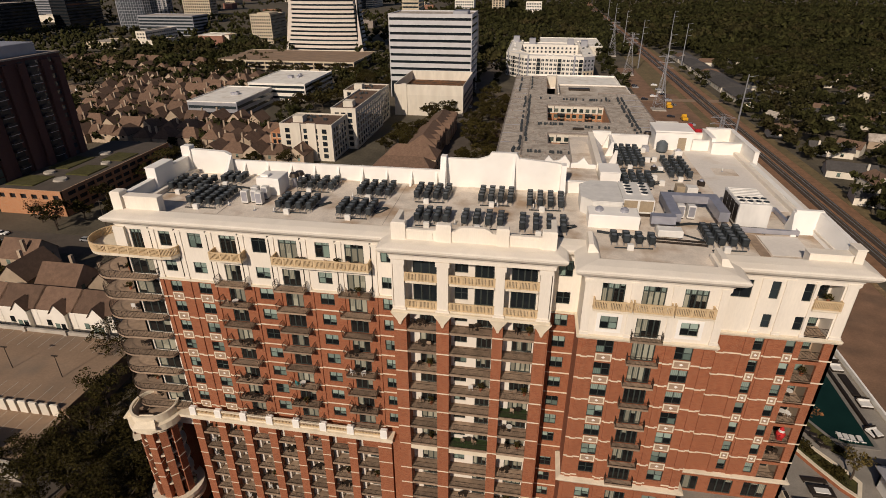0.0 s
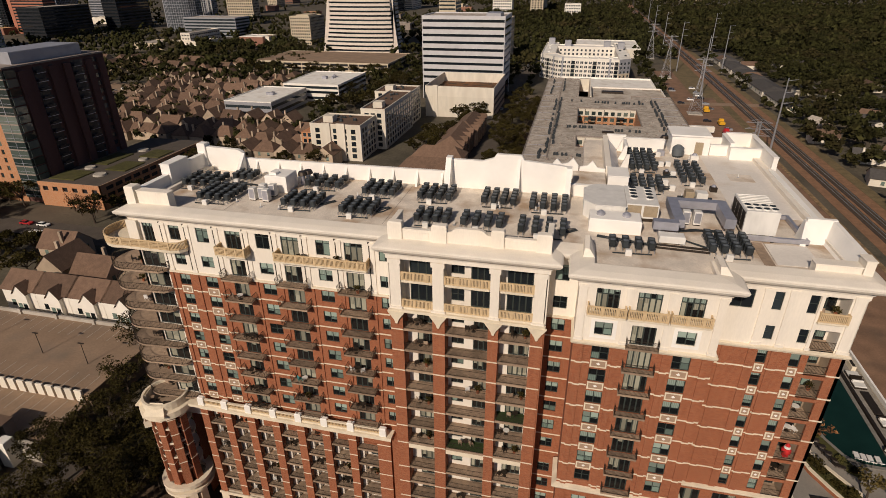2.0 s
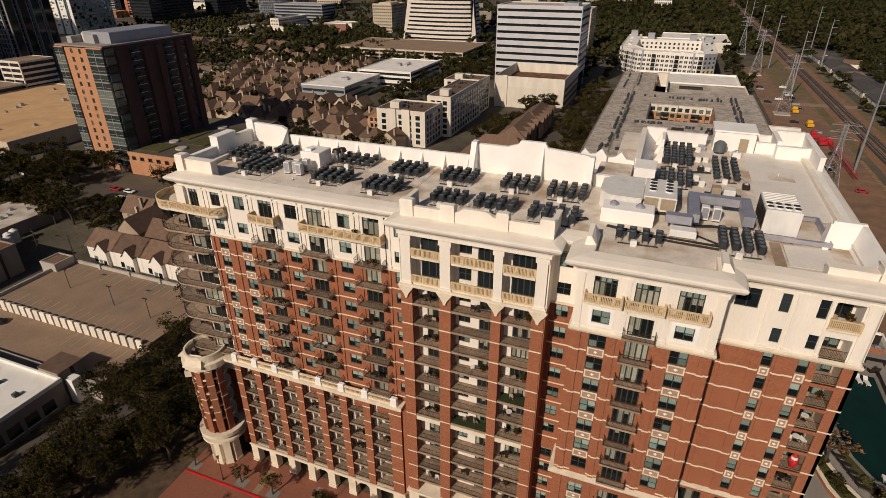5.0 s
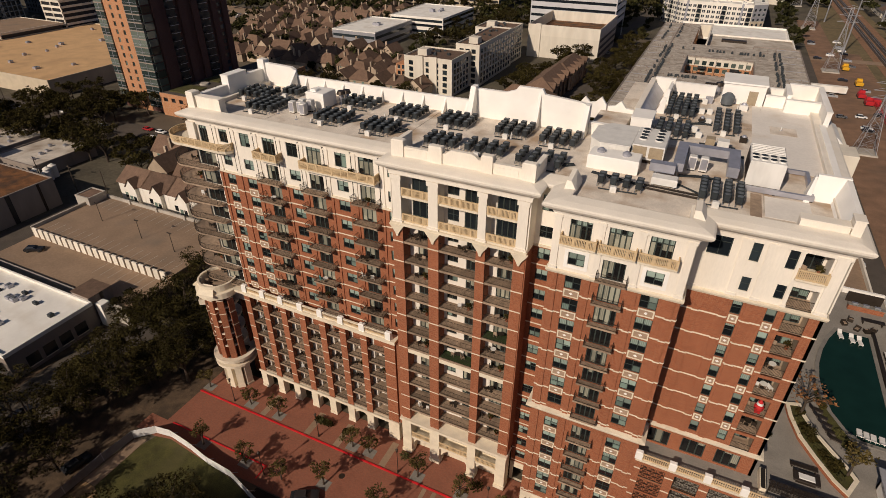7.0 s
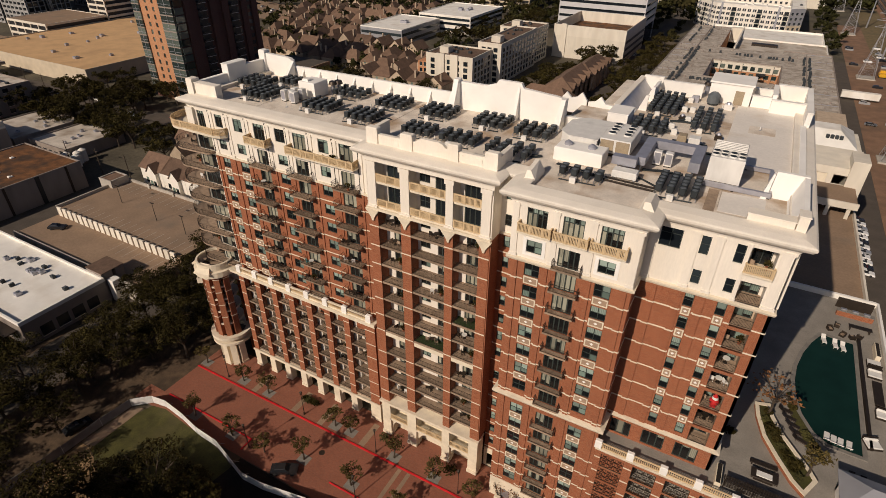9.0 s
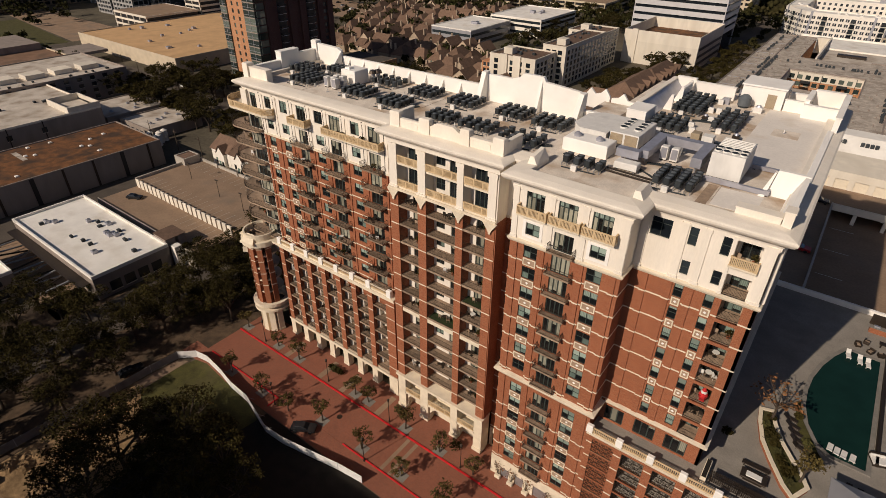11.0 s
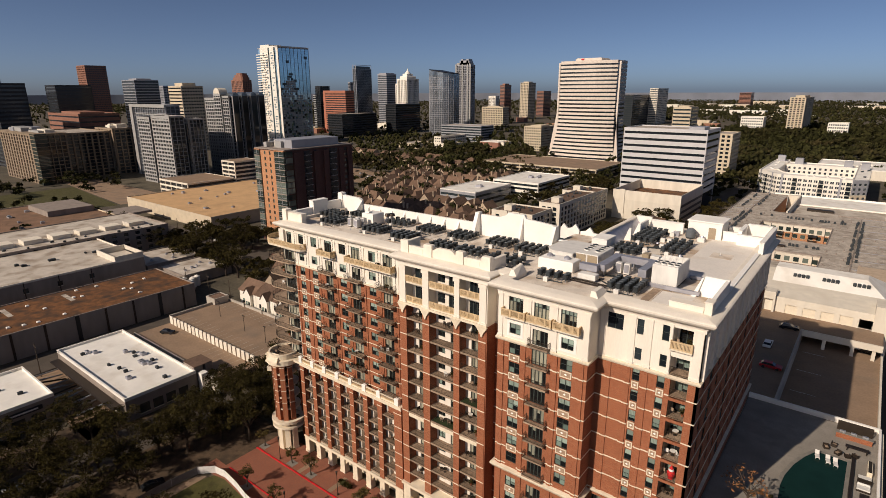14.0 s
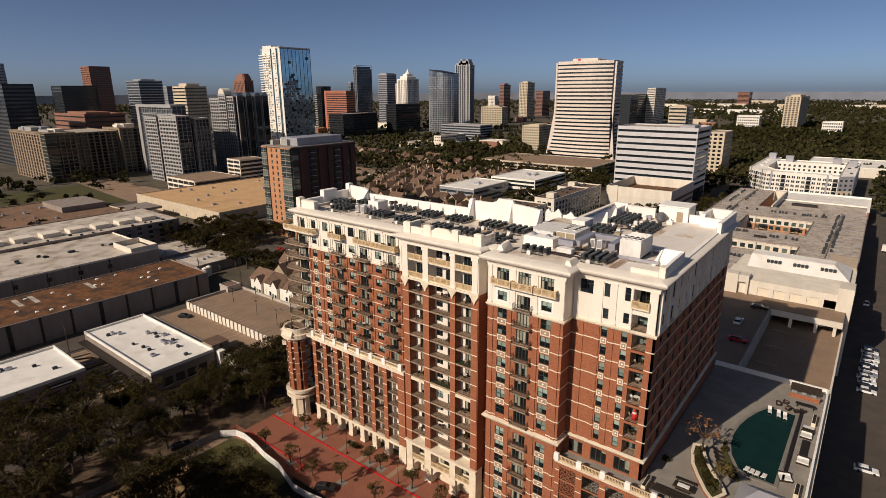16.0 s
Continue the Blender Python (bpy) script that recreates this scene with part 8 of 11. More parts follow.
def banded_garage(name, x0, y0, x1, y1, h, levels, mat, label):
    t = thing(name, (x0 + x1) / 2, (y0 + y1) / 2, 0, label, "parking garage")
    # a solid black fill stands in for the shade between the levels
    part("core", Shape().box(x0 + 0.8, y0 + 0.8, 0, x1 - 0.8, y1 - 0.8, h - 0.4), BLACKPANEL, t)
    step = h / levels
    for k in range(1, levels + 1):
        part("parapet_band", Shape().sweep([(-0.5, k * step - 1.4), (0.0, k * step - 1.4), (0.0, k * step), (-0.5, k * step)], [(x0, y0), (x1, y0), (x1, y1), (x0, y1)], True), mat, t)
    n = max(2, int((x1 - x0) / 9))
    for i in range(n + 1):
        x = x0 + (x1 - x0 - 0.8) * i / n
        part("column", Shape().box(x, y0 + 0.05, 0, x + 0.8, y0 + 0.7, h - 1.41), mat, t)
    part("roof_deck", Shape().box(x0 + 0.5, y0 + 0.5, h - 0.396, x1 - 0.5, y1 - 0.5, h - 0.3), LOT, t)
    return t


banded_garage("garage_white", -428, 206.5, -382, 248, 12, 3, PALEWALL, "pale three-level parking garage with cars on its roof")
banded_garage("garage_white", -403, 250, -383, 274, 25, 7, PALEWALL, "tall white banded parking garage beside a residential tower")
banded_garage("garage_beige", -290, 488, -160, 560, 10, 3, BEIGEPANEL, "long beige three-level parking garage")

# ---- houses ----
def house(x, y, w, d, h, rise, rz, wall, roof, label, group, seed=0, chimneys=1, gables=True, windows=2):
    """A pitched-roof house: walls with gables or a hipped roof, windows, chimneys."""
    t = thing("house", x, y, 0, label, "house", group, rz=rz)
    at = (x, y, 0)
    s = Shape().box(-w / 2, -d / 2, 0, w / 2, d / 2, h)
    if gables:
        for yy in (-d / 2, d / 2):
            s.add([(-w / 2, yy, h), (w / 2, yy, h), (0, yy, h + rise)], [(0, 1, 2)])
    part("wall", s, wall, t, at=at)
    e = 0.4
    k = 0.0 if gables else min(w, d) * 0.4
    z0 = h - e * rise / (w / 2)
    r = Shape().add([(-w / 2 - e, -d / 2 - e, z0), (w / 2 + e, -d / 2 - e, z0), (w / 2 + e, d / 2 + e, z0), (-w / 2 - e, d / 2 + e, z0), (0, -d / 2 - e + k, h + rise), (0, d / 2 + e - k, h + rise),
                     (-w / 2 - e, -d / 2 - e, z0 - 0.2), (w / 2 + e, -d / 2 - e, z0 - 0.2), (w / 2 + e, d / 2 + e, z0 - 0.2), (-w / 2 - e, d / 2 + e, z0 - 0.2)],
                    [(1, 2, 5, 4), (3, 0, 4, 5), (0, 1, 4), (2, 3, 5), (0, 6, 7, 1), (1, 7, 8, 2), (2, 8, 9, 3), (3, 9, 6, 0)] if not gables else
                    [(1, 2, 5, 4), (3, 0, 4, 5), (1, 7, 8, 2), (3, 9, 6, 0)])
    if gables:
        r.v[4:6] = [(0, -d / 2 - e, h + rise + 0.05), (0, d / 2 + e, h + rise + 0.05)]
    part("roof", r, roof, t, at=at)
    rng = dice("house", seed, x, y)
    for i in range(chimneys):
        cx, cy = rng.choice((-1, 1)) * w * 0.3, rng.uniform(-d * 0.35, d * 0.35)
        part("chimney", Shape().block(cx - 0.45, cy - 0.45, h * 0.8, cx + 0.45, cy + 0.45, h + rise + 1.0, 0.08), wall, t, at=at)
    for side in (-1, 1) if windows > 1 else ():
        for i in range(windows):
            yy = -d / 2 + d * (i + 0.5) / windows
            for zz in ((1.0, 4.0) if h > 5 else (1.0,)):
                ob = part("window", glazing_mesh(1.3, 1.5, 2, PANE, FRAME), None, t, at=at)
                ob.matrix_basis = pose(side * w / 2, yy, zz, 0, 0, 90 * side)
    for zz in () if not windows else (1.0, 4.0) if h > 5 and windows > 1 else (1.0 if h < 5 else 4.0,):
        for xx in (-w * 0.22, w * 0.22):
            ob = part("window", glazing_mesh(1.2, 1.5, 2, PANE, FRAME), None, t, at=at)
            if rz == 90 and windows < 2:
                ob.matrix_basis = pose(-w / 2, xx * d / w, zz, 0, 0, -90)
            else:
                ob.matrix_basis = pose(xx, -d / 2, zz, 0, 0, 0)
    return t


# white town houses beside the deck
for i, x in enumerate((-134, -123.5, -113, -102.5)):
    house(x, 102.0, 9.5, 10.4, 9.0, 3.2, 90, WHITEPANEL, ROOFBROWN, "white rendered town house with a brown gabled roof", "white town houses", i, 0)
    house(x + 1.6, 97.4, 3.6, 2.6, 8.9, 2.2, 0, WHITEPANEL, ROOFBROWN, "gabled white porch wing of a town house", "white town house wings", i, 0, windows=1)
for i, (x, y) in enumerate(((-140, 118), (-126, 116), (-112, 118), (-104, 126), (-96, 118), (-150, 128))):
    house(x, y, 9, 12, 6.5, 4.2, 90 * (i % 2), HOUSEWALL, ROOFBROWN, "town house with a steep dark brown roof", "brown town houses", i)
# houses between the trees beyond the railway
for i, (x, y) in enumerate(glimpses):
    house(x, y, 8.5, 11, 4.2, 2.8, 25 * (i % 4), PALEWALL if i % 3 else HOUSEWALL, ROOFGREY if i % 2 else ROOFBROWN, "pale suburban house with a low gabled roof under trees", "suburban houses", 40 + i, 0, True, 0)
# brown-roofed town houses in terraces
rng = dice("terraces")
n = 0
for y in (262, 279, 300, 317, 338, 355, 378, 396, 420, 440):
    x = -250 - (y - 262) * 0.55
    end = -134 if y < 300 else (-150 if y < 330 else -222)
    while x < end:
        if not (-216 < x < -150 and y > 305) and not (x > -130):
            house(x, y + rng.uniform(-1.5, 1.5), rng.uniform(8.4, 10.5), rng.uniform(11, 14), rng.uniform(4.6, 5.8), rng.uniform(3.4, 4.8), rng.choice((0, 0, 90)), HOUSEWALL, ROOFBROWN,
                  "town house with a steep dark brown roof", "brown town houses", n, 1, rng.random() < 0.35, 1 if y < 290 else 0)
            n += 1
        x += rng.uniform(10.5, 13.5)
for i in range(26):
    x, y = -520 + 17.5 * (i % 13) + rng.uniform(-3, 3), 470 + 34 * (i // 13) + rng.uniform(-5, 5)
    house(x, y, rng.uniform(9, 12), rng.uniform(11, 15), 6.0, 4.0, rng.choice((0, 90)), HOUSEWALL, ROOFBROWN, "brown-roofed house among trees", "far brown houses", i, 0, rng.random() < 0.5, 0)
for i in range(10):
    x = -150 + 10.5 * (i % 5)
    house(x, 238 + 14 * (i // 5), 9, 11, 6.5, 3.6, 90 * (i % 2), HOUSEWALL, ROOFBROWN, "town house with a brown hipped roof", "brown town houses", 60 + i, 1, i % 2 == 0, 1)
# brown-roofed apartment rows
for i, (x, y, w, d, rz) in enumerate(((-54, 222, 12, 26, 90), (-54, 240, 13, 24, 90), (-52.5, 272, 14, 40, 0), (-51, 300, 13, 34, 0))):
    house(x, y, w, d, 8.0, 4.2, rz, HOUSEWALL, ROOFBROWN, "apartment row with a long brown roof and dormers", "brown apartment rows", 80 + i, 0, False, 4)
    if rz == 0:
        for k in range(5):
            dy = y - d / 2 + d * (k + 0.5) / 5
            house(x + 5.0, dy, 3.0, 4.0, 8.9, 1.6, 90, HOUSEWALL, ROOFBROWN, "small gabled dormer of an apartment row", "dormers", 90 + k, 0, True, 0)
# suburban houses beyond the railway
rng = dice("suburb")
for i in range(38):
    x, y = rng.uniform(134, 330), rng.uniform(150, 620)
    house(x, y, rng.uniform(9, 12), rng.uniform(13, 20), 4.2, 2.6, rng.choice((0, 90, 80)), PALEWALL, ROOFBROWN if i % 3 else ROOFSLATE, "suburban house among trees", "suburban houses", 200 + i, 0, rng.random() < 0.6, 1 if y < 300 else 0)
for i, (x, y) in enumerate(((136, 228), (140, 262), (137, 196), (146, 296))):
    house(x, y, 11, 19, 3.6, 2.6, 75, PALEWALL, ROOFSLATE, "pale suburban house with a dark grey roof", "suburban houses", 300 + i, 1, True, 2)
for i in range(5):
    y = 425 + 50 * i
    house(145, y, 18, 46, 4.0, 2.4, 0, PALEWALL, ROOFSLATE, "long low apartment row with a dark roof by the railway", "railway apartment rows", 320 + i, 0, False, 4)

# ---- cream apartments, offices and the striped block ----
cream = thing("cream_apartments", -103, 295, 0, "stepped cream apartment block with flat roofs and brick corner", "building")
for x0, y0, x1, y1, h, fl in ((-120, 246, -94, 268, 17, 5), (-102, 268.2, -89, 318, 20, 6), (-112, 318.2, -90, 340, 19, 6)):
    part("wing", Shape().box(x0, y0, 0, x1, y1, h), PALEWALL, cream)
    part("roof", Shape().box(x0 + 0.4, y0 + 0.4, h + 0.004, x1 - 0.4, y1 - 0.4, h + 0.1), ROOFBROWN, cream)
    part("parapet", Shape().sweep([(-0.4, h), (0.06, h), (0.06, h + 0.8), (-0.4, h + 0.8)], [(x0, y0), (x1, y0), (x1, y1), (x0, y1)], True), PALEWALL, cream)
    for k in range(fl):
        wall_windows(cream, x0 + 1.5, y0, x1 - 1.5, y0, 1.4 + 3.0 * k, 2.3, 2.1, 5 if x1 - x0 > 20 else 3)
        wall_windows(cream, x1, y0 + 1.5, x1, y1 - 1.5, 1.4 + 3.0 * k, 2.1, 2.1, max(4, int((y1 - y0) / 4.2)))
    part("roof_hut", Shape().block(x0 + 5, y0 + 5, h + 0.1, x0 + 10, y0 + 10, h + 3.2, 0.1), PALEWALL, cream)
    roof_boxes(x0 + 4, y0 + 4, x1 - 3, y1 - 3, h + 0.1, 9, int(h + y0), mat=BLACKMETAL, size=0.7)
part("brick_bay", Shape().box(-126, 248, 0, -120.02, 266, 12.5), ORANGE, cream)
for k in range(4):
    wall_windows(cream, -125.5, 248, -120.5, 248, 1.2 + 3.0 * k, 1.6, 1.9, 2)
for x in (-111.5, -104.0):
    part("bay_tower", Shape().box(x - 2.1, 245.2, 0, x + 2.1, 245.996, 18.2), PALEWALL, cream)
offa = rect_building("office_block", -214, 318, -181, 368, 10, GREYPANEL, ROOFWHITE, "low office block with a white roof", lip=0.4)
offb = rect_building("office_block", -200, 371, -158, 426, 12, WHITEPANEL, ROOFWHITE, "low banded white office block with a white roof", lip=0.4)
for t, x0, y0, x1, y1, zs in ((offa, -214, 318, -181, 368, (2, 6)), (offb, -200, 371, -158, 426, (2, 6, 9.2))):
    for z in zs:
        part("window_band", Shape().box(x0 + 0.6, y0 - 0.06, z, x1 - 0.6, y0 - 0.004, z + 1.7), DARKGLASS, t)
        part("window_band", Shape().box(x1 + 0.004, y0 + 0.6, z, x1 + 0.06, y1 - 0.6, z + 1.7), DARKGLASS, t)
roof_boxes(-195, 340, -188, 350, 9.9, 3, 70, size=1.5)
roof_boxes(-180, 395, -172, 405, 11.9, 3, 71, size=1.5)
pod = rect_building("pale_podium_block", -88, 345, -44.5, 398, 13, PALEWALL, ROOFRUST, "windowless pale rendered block below an office tower", lip=6.0)
part("garage_band", Shape().box(-44.44, 347, 3, -44.3, 396, 4.6).box(-44.44, 347, 7, -44.3, 396, 8.6).box(-44.44, 347, 11, -44.3, 396, 12.6), BLACKPANEL, pod)
part("corner_pier", Shape().box(-83.1, 344.4, 0, -80, 344.94, 19.6), PALEWALL, pod)


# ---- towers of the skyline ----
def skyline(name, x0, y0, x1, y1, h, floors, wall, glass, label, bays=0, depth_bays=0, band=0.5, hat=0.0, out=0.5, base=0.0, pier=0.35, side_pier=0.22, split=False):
    """A tower as glass core, a spandrel ring for each storey and piers between the bays, with a roof plant."""
    t = thing(name, (x0 + x1) / 2, (y0 + y1) / 2, 0, label, "skyscraper" if h > 60 else "building")
    part("glass_core", Shape().box(x0 + out, y0 + out, 0, x1 - out, y1 - out, h - 0.5), glass, t)
    step = (h - base) / floors
    grid = Shape()
    for k in range(floors + 1):
        z = base + k * step
        band_ring = Shape() if split else grid
        band_ring.sweep([(-out - 0.2, z - step * band * 0.5), (0.0, z - step * band * 0.5), (0.0, min(h + 1.0, z + step * band * 0.5)), (-out - 0.2, min(h + 1.0, z + step * band * 0.5))],
                   [(x0, y0), (x1, y0), (x1, y1), (x0, y1)], True)
        if split:
            part("spandrel", band_ring, wall, t)
    for x in (x0 + 0.04, x1 - out - 0.04):
        for y in (y0 + 0.04, y1 - out - 0.04):
            if split:
                part("corner_post", Shape().box(x, y, 0, x + out, y + out, h), wall, t)
            else:
                grid.box(x, y, 0, x + out, y + out, h)
    for i in range(bays + 1 if bays else 0):
        w = (x1 - x0) / max(1, bays) * pier
        x = x0 + (x1 - x0 - w) * i / bays
        if split:
            part("pier", Shape().box(x, y0 - 0.08, 0, x + w, y0 + out + 0.1, h), wall, t)
        else:
            grid.box(x, y0 - 0.08, 0, x + w, y0 + out + 0.1, h)
    # thinner east piers bare more dark glass, which stands in for shade
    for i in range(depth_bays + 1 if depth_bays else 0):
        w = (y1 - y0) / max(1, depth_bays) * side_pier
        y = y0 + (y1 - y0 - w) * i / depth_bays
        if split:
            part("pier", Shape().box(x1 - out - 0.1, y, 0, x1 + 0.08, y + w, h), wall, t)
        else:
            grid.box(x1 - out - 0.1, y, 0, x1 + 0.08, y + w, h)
    if not split:
        tagged(part("facade_grid", grid, wall, t), kind="stuff")
    part("roof", Shape().box(x0 + out, y0 + out, h - 0.496, x1 - out, y1 - out, h + 0.2), ROOFGREY, t)
    if hat:
        cx, cy, w, d = (x0 + x1) / 2, (y0 + y1) / 2, (x1 - x0) * 0.3, (y1 - y0) * 0.3
        part("plant_room", Shape().block(cx - w, cy - d, h + 0.2, cx + w, cy + d, h + hat, 0.3), wall, t)
    return t


def glazed_block(t, x0, y0, x1, y1, z0, z1, floors, wall, glass, south, east, out=0.7):
    """One volume of a tower: glass core with a frame of piers and storey bands on the south and the east face; south and east are (bays, pier width, band height)."""
    part("glass_core", Shape().box(x0 + out, y0 + out, z0, x1 - out, y1, z1 - 0.4), glass, t)
    step = (z1 - z0) / floors
    # most callers thin the east frame, so dark glass imitates that face's shade
    for name, (bays, w, tall), along in (("south_frame", south, True), ("east_frame", east, False)):
        s = Shape()
        a0, a1 = (x0, x1) if along else (y0 + out + 0.03, y1)

        def put(a, b, lo, hi, proud):
            if along:
                s.box(a, y0 - proud, lo, b, y0 + out + 0.02, hi)
            else:
                s.box(x1 - out - 0.02, a, lo, x1 + proud, b, hi)
        for i in range(bays + 1 if bays else 0):
            a = a0 + (a1 - a0 - w) * i / bays
            put(a, a + w, z0, z1, 0.12)
        for k in range(floors + 1 if tall else 0):
            z = min(z1 - tall, z0 + k * step)
            put(a0, a1, z, z + tall, 0.0)
        if s.v:
            tagged(part(name, s, wall, t), kind="stuff")
    part("roof", Shape().box(x0 + 0.1, y0 + 0.1, z1 - 0.396, x1 - 0.1, y1, z1 + 0.1), ROOFGREY, t)
    part("parapet", Shape().sweep([(-0.6, z1 + 0.003), (0.15, z1 + 0.003), (0.15, z1 + 1.1), (-0.6, z1 + 1.1)], [(x0, y0), (x1, y0), (x1, y1), (x0, y1)], True), wall, t)


def roof_plant(t, x0, y0, x1, y1, z, n, seed):
    """Low plant rooms and screens on a tower's roof."""
    rng = dice(seed)
    for _ in range(n):
        w, d = (x1 - x0) * rng.uniform(0.06, 0.16), (y1 - y0) * rng.uniform(0.15, 0.3)
        x, y = rng.uniform(x0 + w, x1 - w), rng.uniform(y0 + d, y1 - d)
        part("plant_room", Shape().block(x - w, y - d, z, x + w, y + d, z + rng.uniform(1.6, 4.0), 0.2), rng.choice((PALEWALL, GREYPANEL, PALEGREY)), t)


striped = skyline("striped_office_tower", -104, 399, -46, 436, 55, 9, STRIPEGREY, DARKGLASS, "grey metal office block with dark ribbon windows", band=0.62, base=13, hat=0, split=True)
part("roof_plant", Shape().block(-60, 405, 55.2, -50, 420, 57.5, 0.2), GREYPANEL, striped)
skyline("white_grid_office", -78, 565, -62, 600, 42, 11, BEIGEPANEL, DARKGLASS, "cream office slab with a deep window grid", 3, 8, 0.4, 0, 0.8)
# flared white tower with dark ribbons
flare = thing("flared_white_tower", -238, 642, 0, "tall white office tower with dark ribbon windows and a flared base", "skyscraper")
FH, FN = 112.0, 25


def flare_plan(z, grow):
    k = max(0.0, 1 - z / 62.0) ** 2 * 9.0 + grow
    x0, x1, y0, y1 = -273.0 - k, -203.0 + k * 0.6, 626.0 - k * 0.6, 662.0
    m = (x0 + x1) / 2
    return [(x0, y0 + 3.5), (m - 12, y0), (m + 12, y0), (x1 - 6, y0 + 3.5), (x1, y0 + 6), (x1, y1), (x0, y1)]


for k in range(FN):
    z, zz = k * FH / FN, (k + 1) * FH / FN
    s = Shape()
    a, b = flare_plan(z, 0.0), flare_plan(z + (zz - z) * 0.58, 0.0)
    n = len(a)
    s.add([(x, y, z) for x, y in a] + [(x, y, z + (zz - z) * 0.58) for x, y in b],
          [tuple(range(n - 1, -1, -1)), tuple(range(n, 2 * n))] + [(i, (i + 1) % n, n + (i + 1) % n, n + i) for i in range(n)])
    part("ribbon", s, CREAMPANEL, flare)
    c = flare_plan(z + (zz - z) * 0.79, -0.9)
    part("window_ribbon", Shape().prism(c, z + (zz - z) * 0.58 + 0.01, zz - 0.01), DARKGLASS, flare)
for x in (-276.5, -201.5):
    part("edge_fin", Shape().add([(x - 8 * (1 if x < -240 else -1), 629, 0), (x + 2, 629, 0), (x + 2, 632, 0), (x - 8 * (1 if x < -240 else -1), 632, 0), (x + 1.5, 629, 56), (x + 3.5, 629, 56), (x + 3.5, 632, 56), (x + 1.5, 632, 56)],
                                 [(3, 2, 1, 0), (4, 5, 6, 7), (0, 1, 5, 4), (1, 2, 6, 5), (2, 3, 7, 6), (3, 0, 4, 7)]), CREAMPANEL, flare)
    part("edge_fin", Shape().box(x + 1.5, 629, 56.004, x + 3.5, 632, FH + 2), CREAMPANEL, flare)
part("crown", Shape().prism(flare_plan(70, -0.3), FH, FH + 3.5), CREAMPANEL, flare)
part("crown_arch", Shape().block(-254, 630, FH + 3.5, -222, 655, FH + 6.5, 1.2), CREAMPANEL, flare)
part("sign_mark", Shape().box(-247, 629.6, FH + 4.2, -243.5, 629.95, FH + 6.0), REDPAINT, flare)

# orange and maroon block with green glass corners
ob_ = thing("orange_apartment_tower", -213, 191, 0, "orange and maroon brick apartment tower with green glass corners", "building")
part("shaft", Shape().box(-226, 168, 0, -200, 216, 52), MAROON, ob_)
front_holes = [(5.9 + 4.6 * i, 7.3 + 4.6 * i, 3.0 + 3.3 * k, 4.9 + 3.3 * k) for i in range(2) for k in range(15)]
part("front_face", Shape().wall((-221.5, 167.6), (-208.5, 167.6), 0, 51.5, [(a - 2.6, b - 2.6, c, d) for a, b, c, d in front_holes], 0.3), ORANGE, ob_)
for a, b, c, d in front_holes:
    part("window", glazing_mesh(1.4, 1.9, 2, GREENGLASS, FRAME), None, ob_, at=(-220.5 + (a + b) / 2 - 3.6, 167.9, c))
for k in range(15):
    z = 2.4 + 3.3 * k
    for x0, x1 in ((-226.5, -221.6), (-208.4, -200.0)):
        bay = part("bay_window", Shape().box(x0, 167.0, z, x1, 167.96, z + 2.8), GREENGLASS, ob_)
        part("mullions", Shape().box(x0 - 0.02, 166.9, z + 0.9, x1 + 0.02, 166.996, z + 1.02).box((x0 + x1) / 2 - 0.09, 166.9, z, (x0 + x1) / 2 + 0.09, 166.996, z + 0.9).box((x0 + x1) / 2 - 0.09, 166.9, z + 1.02, (x0 + x1) / 2 + 0.09, 166.996, z + 2.8), DUCT, bay)
        part("bay_sill", Shape().box(x0 - 0.05, 166.9, z + 2.804, x1 + 0.05, 167.96, z + 3.29), ORANGE if k == 14 else PANELGREY, ob_)
    wall_windows(ob_, -200.0, 177.5, -200.0, 214, z + 0.5, 2.0, 1.8, 5, GREYGLASS, MAROON)
    for y in (180.4, 198.4):
        slab = part("balcony", Shape().box(-199.99, y, z, -198.7, y + 4.2, z + 0.2), DUCT, ob_)
        part("railing", Shape().box(-198.78, y, z + 0.2, -198.7, y + 4.2, z + 1.2), BLACKPANEL, slab)
    part("corner_glazing", Shape().box(-199.99, 168.0, z, -199.6, 172.4, z + 2.8), GREENGLASS, ob_)
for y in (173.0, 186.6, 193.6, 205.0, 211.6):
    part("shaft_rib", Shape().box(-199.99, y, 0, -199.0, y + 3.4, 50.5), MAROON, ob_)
# black sheets laid on the flank stand in for the shade of set-back bays
for y in (180.2, 198.2):
    part("recess", Shape().box(-199.996, y, 2.0, -199.9, y + 4.6, 51.0), BLACKPANEL, ob_)
part("roof", Shape().box(-226.4, 167.4, 52.004, -199.6, 216.4, 52.6), PANELGREY, ob_)
roof_plant(ob_, -224, 170, -202, 214, 52.6, 5, "orange roof")
part("plant_room", Shape().block(-218, 175, 52.6, -203, 208, 57, 0.2), GREYPANEL, ob_)
opod = thing("orange_garage", -185, 195, 0, "orange brick garage with a dark planted roof terrace", "parking garage")
part("wall", Shape().wall((-199.5, 166), (-170.5, 166), 0, 10, [(2 + 4.6 * i, 4.4 + 4.6 * i, 6.4, 8.2) for i in range(6)], 0.4).wall((-170.5, 166), (-170.5, 232), 0, 10, [(3 + 5 * i, 7 + 5 * i, 1.5 + 2.8 * k, 3.1 + 2.8 * k) for i in range(12) for k in range(3)], 0.4), ORANGE, opod)
# black box behind the openings, in place of a shaded interior
part("inside", Shape().box(-199.0, 166.6, 0, -171.1, 232, 9.4), BLACKPANEL, opod)
part("roof_deck", Shape().box(-199.5, 166.5, 9.5, -171.0, 232, 9.7), ASPHALT, opod)
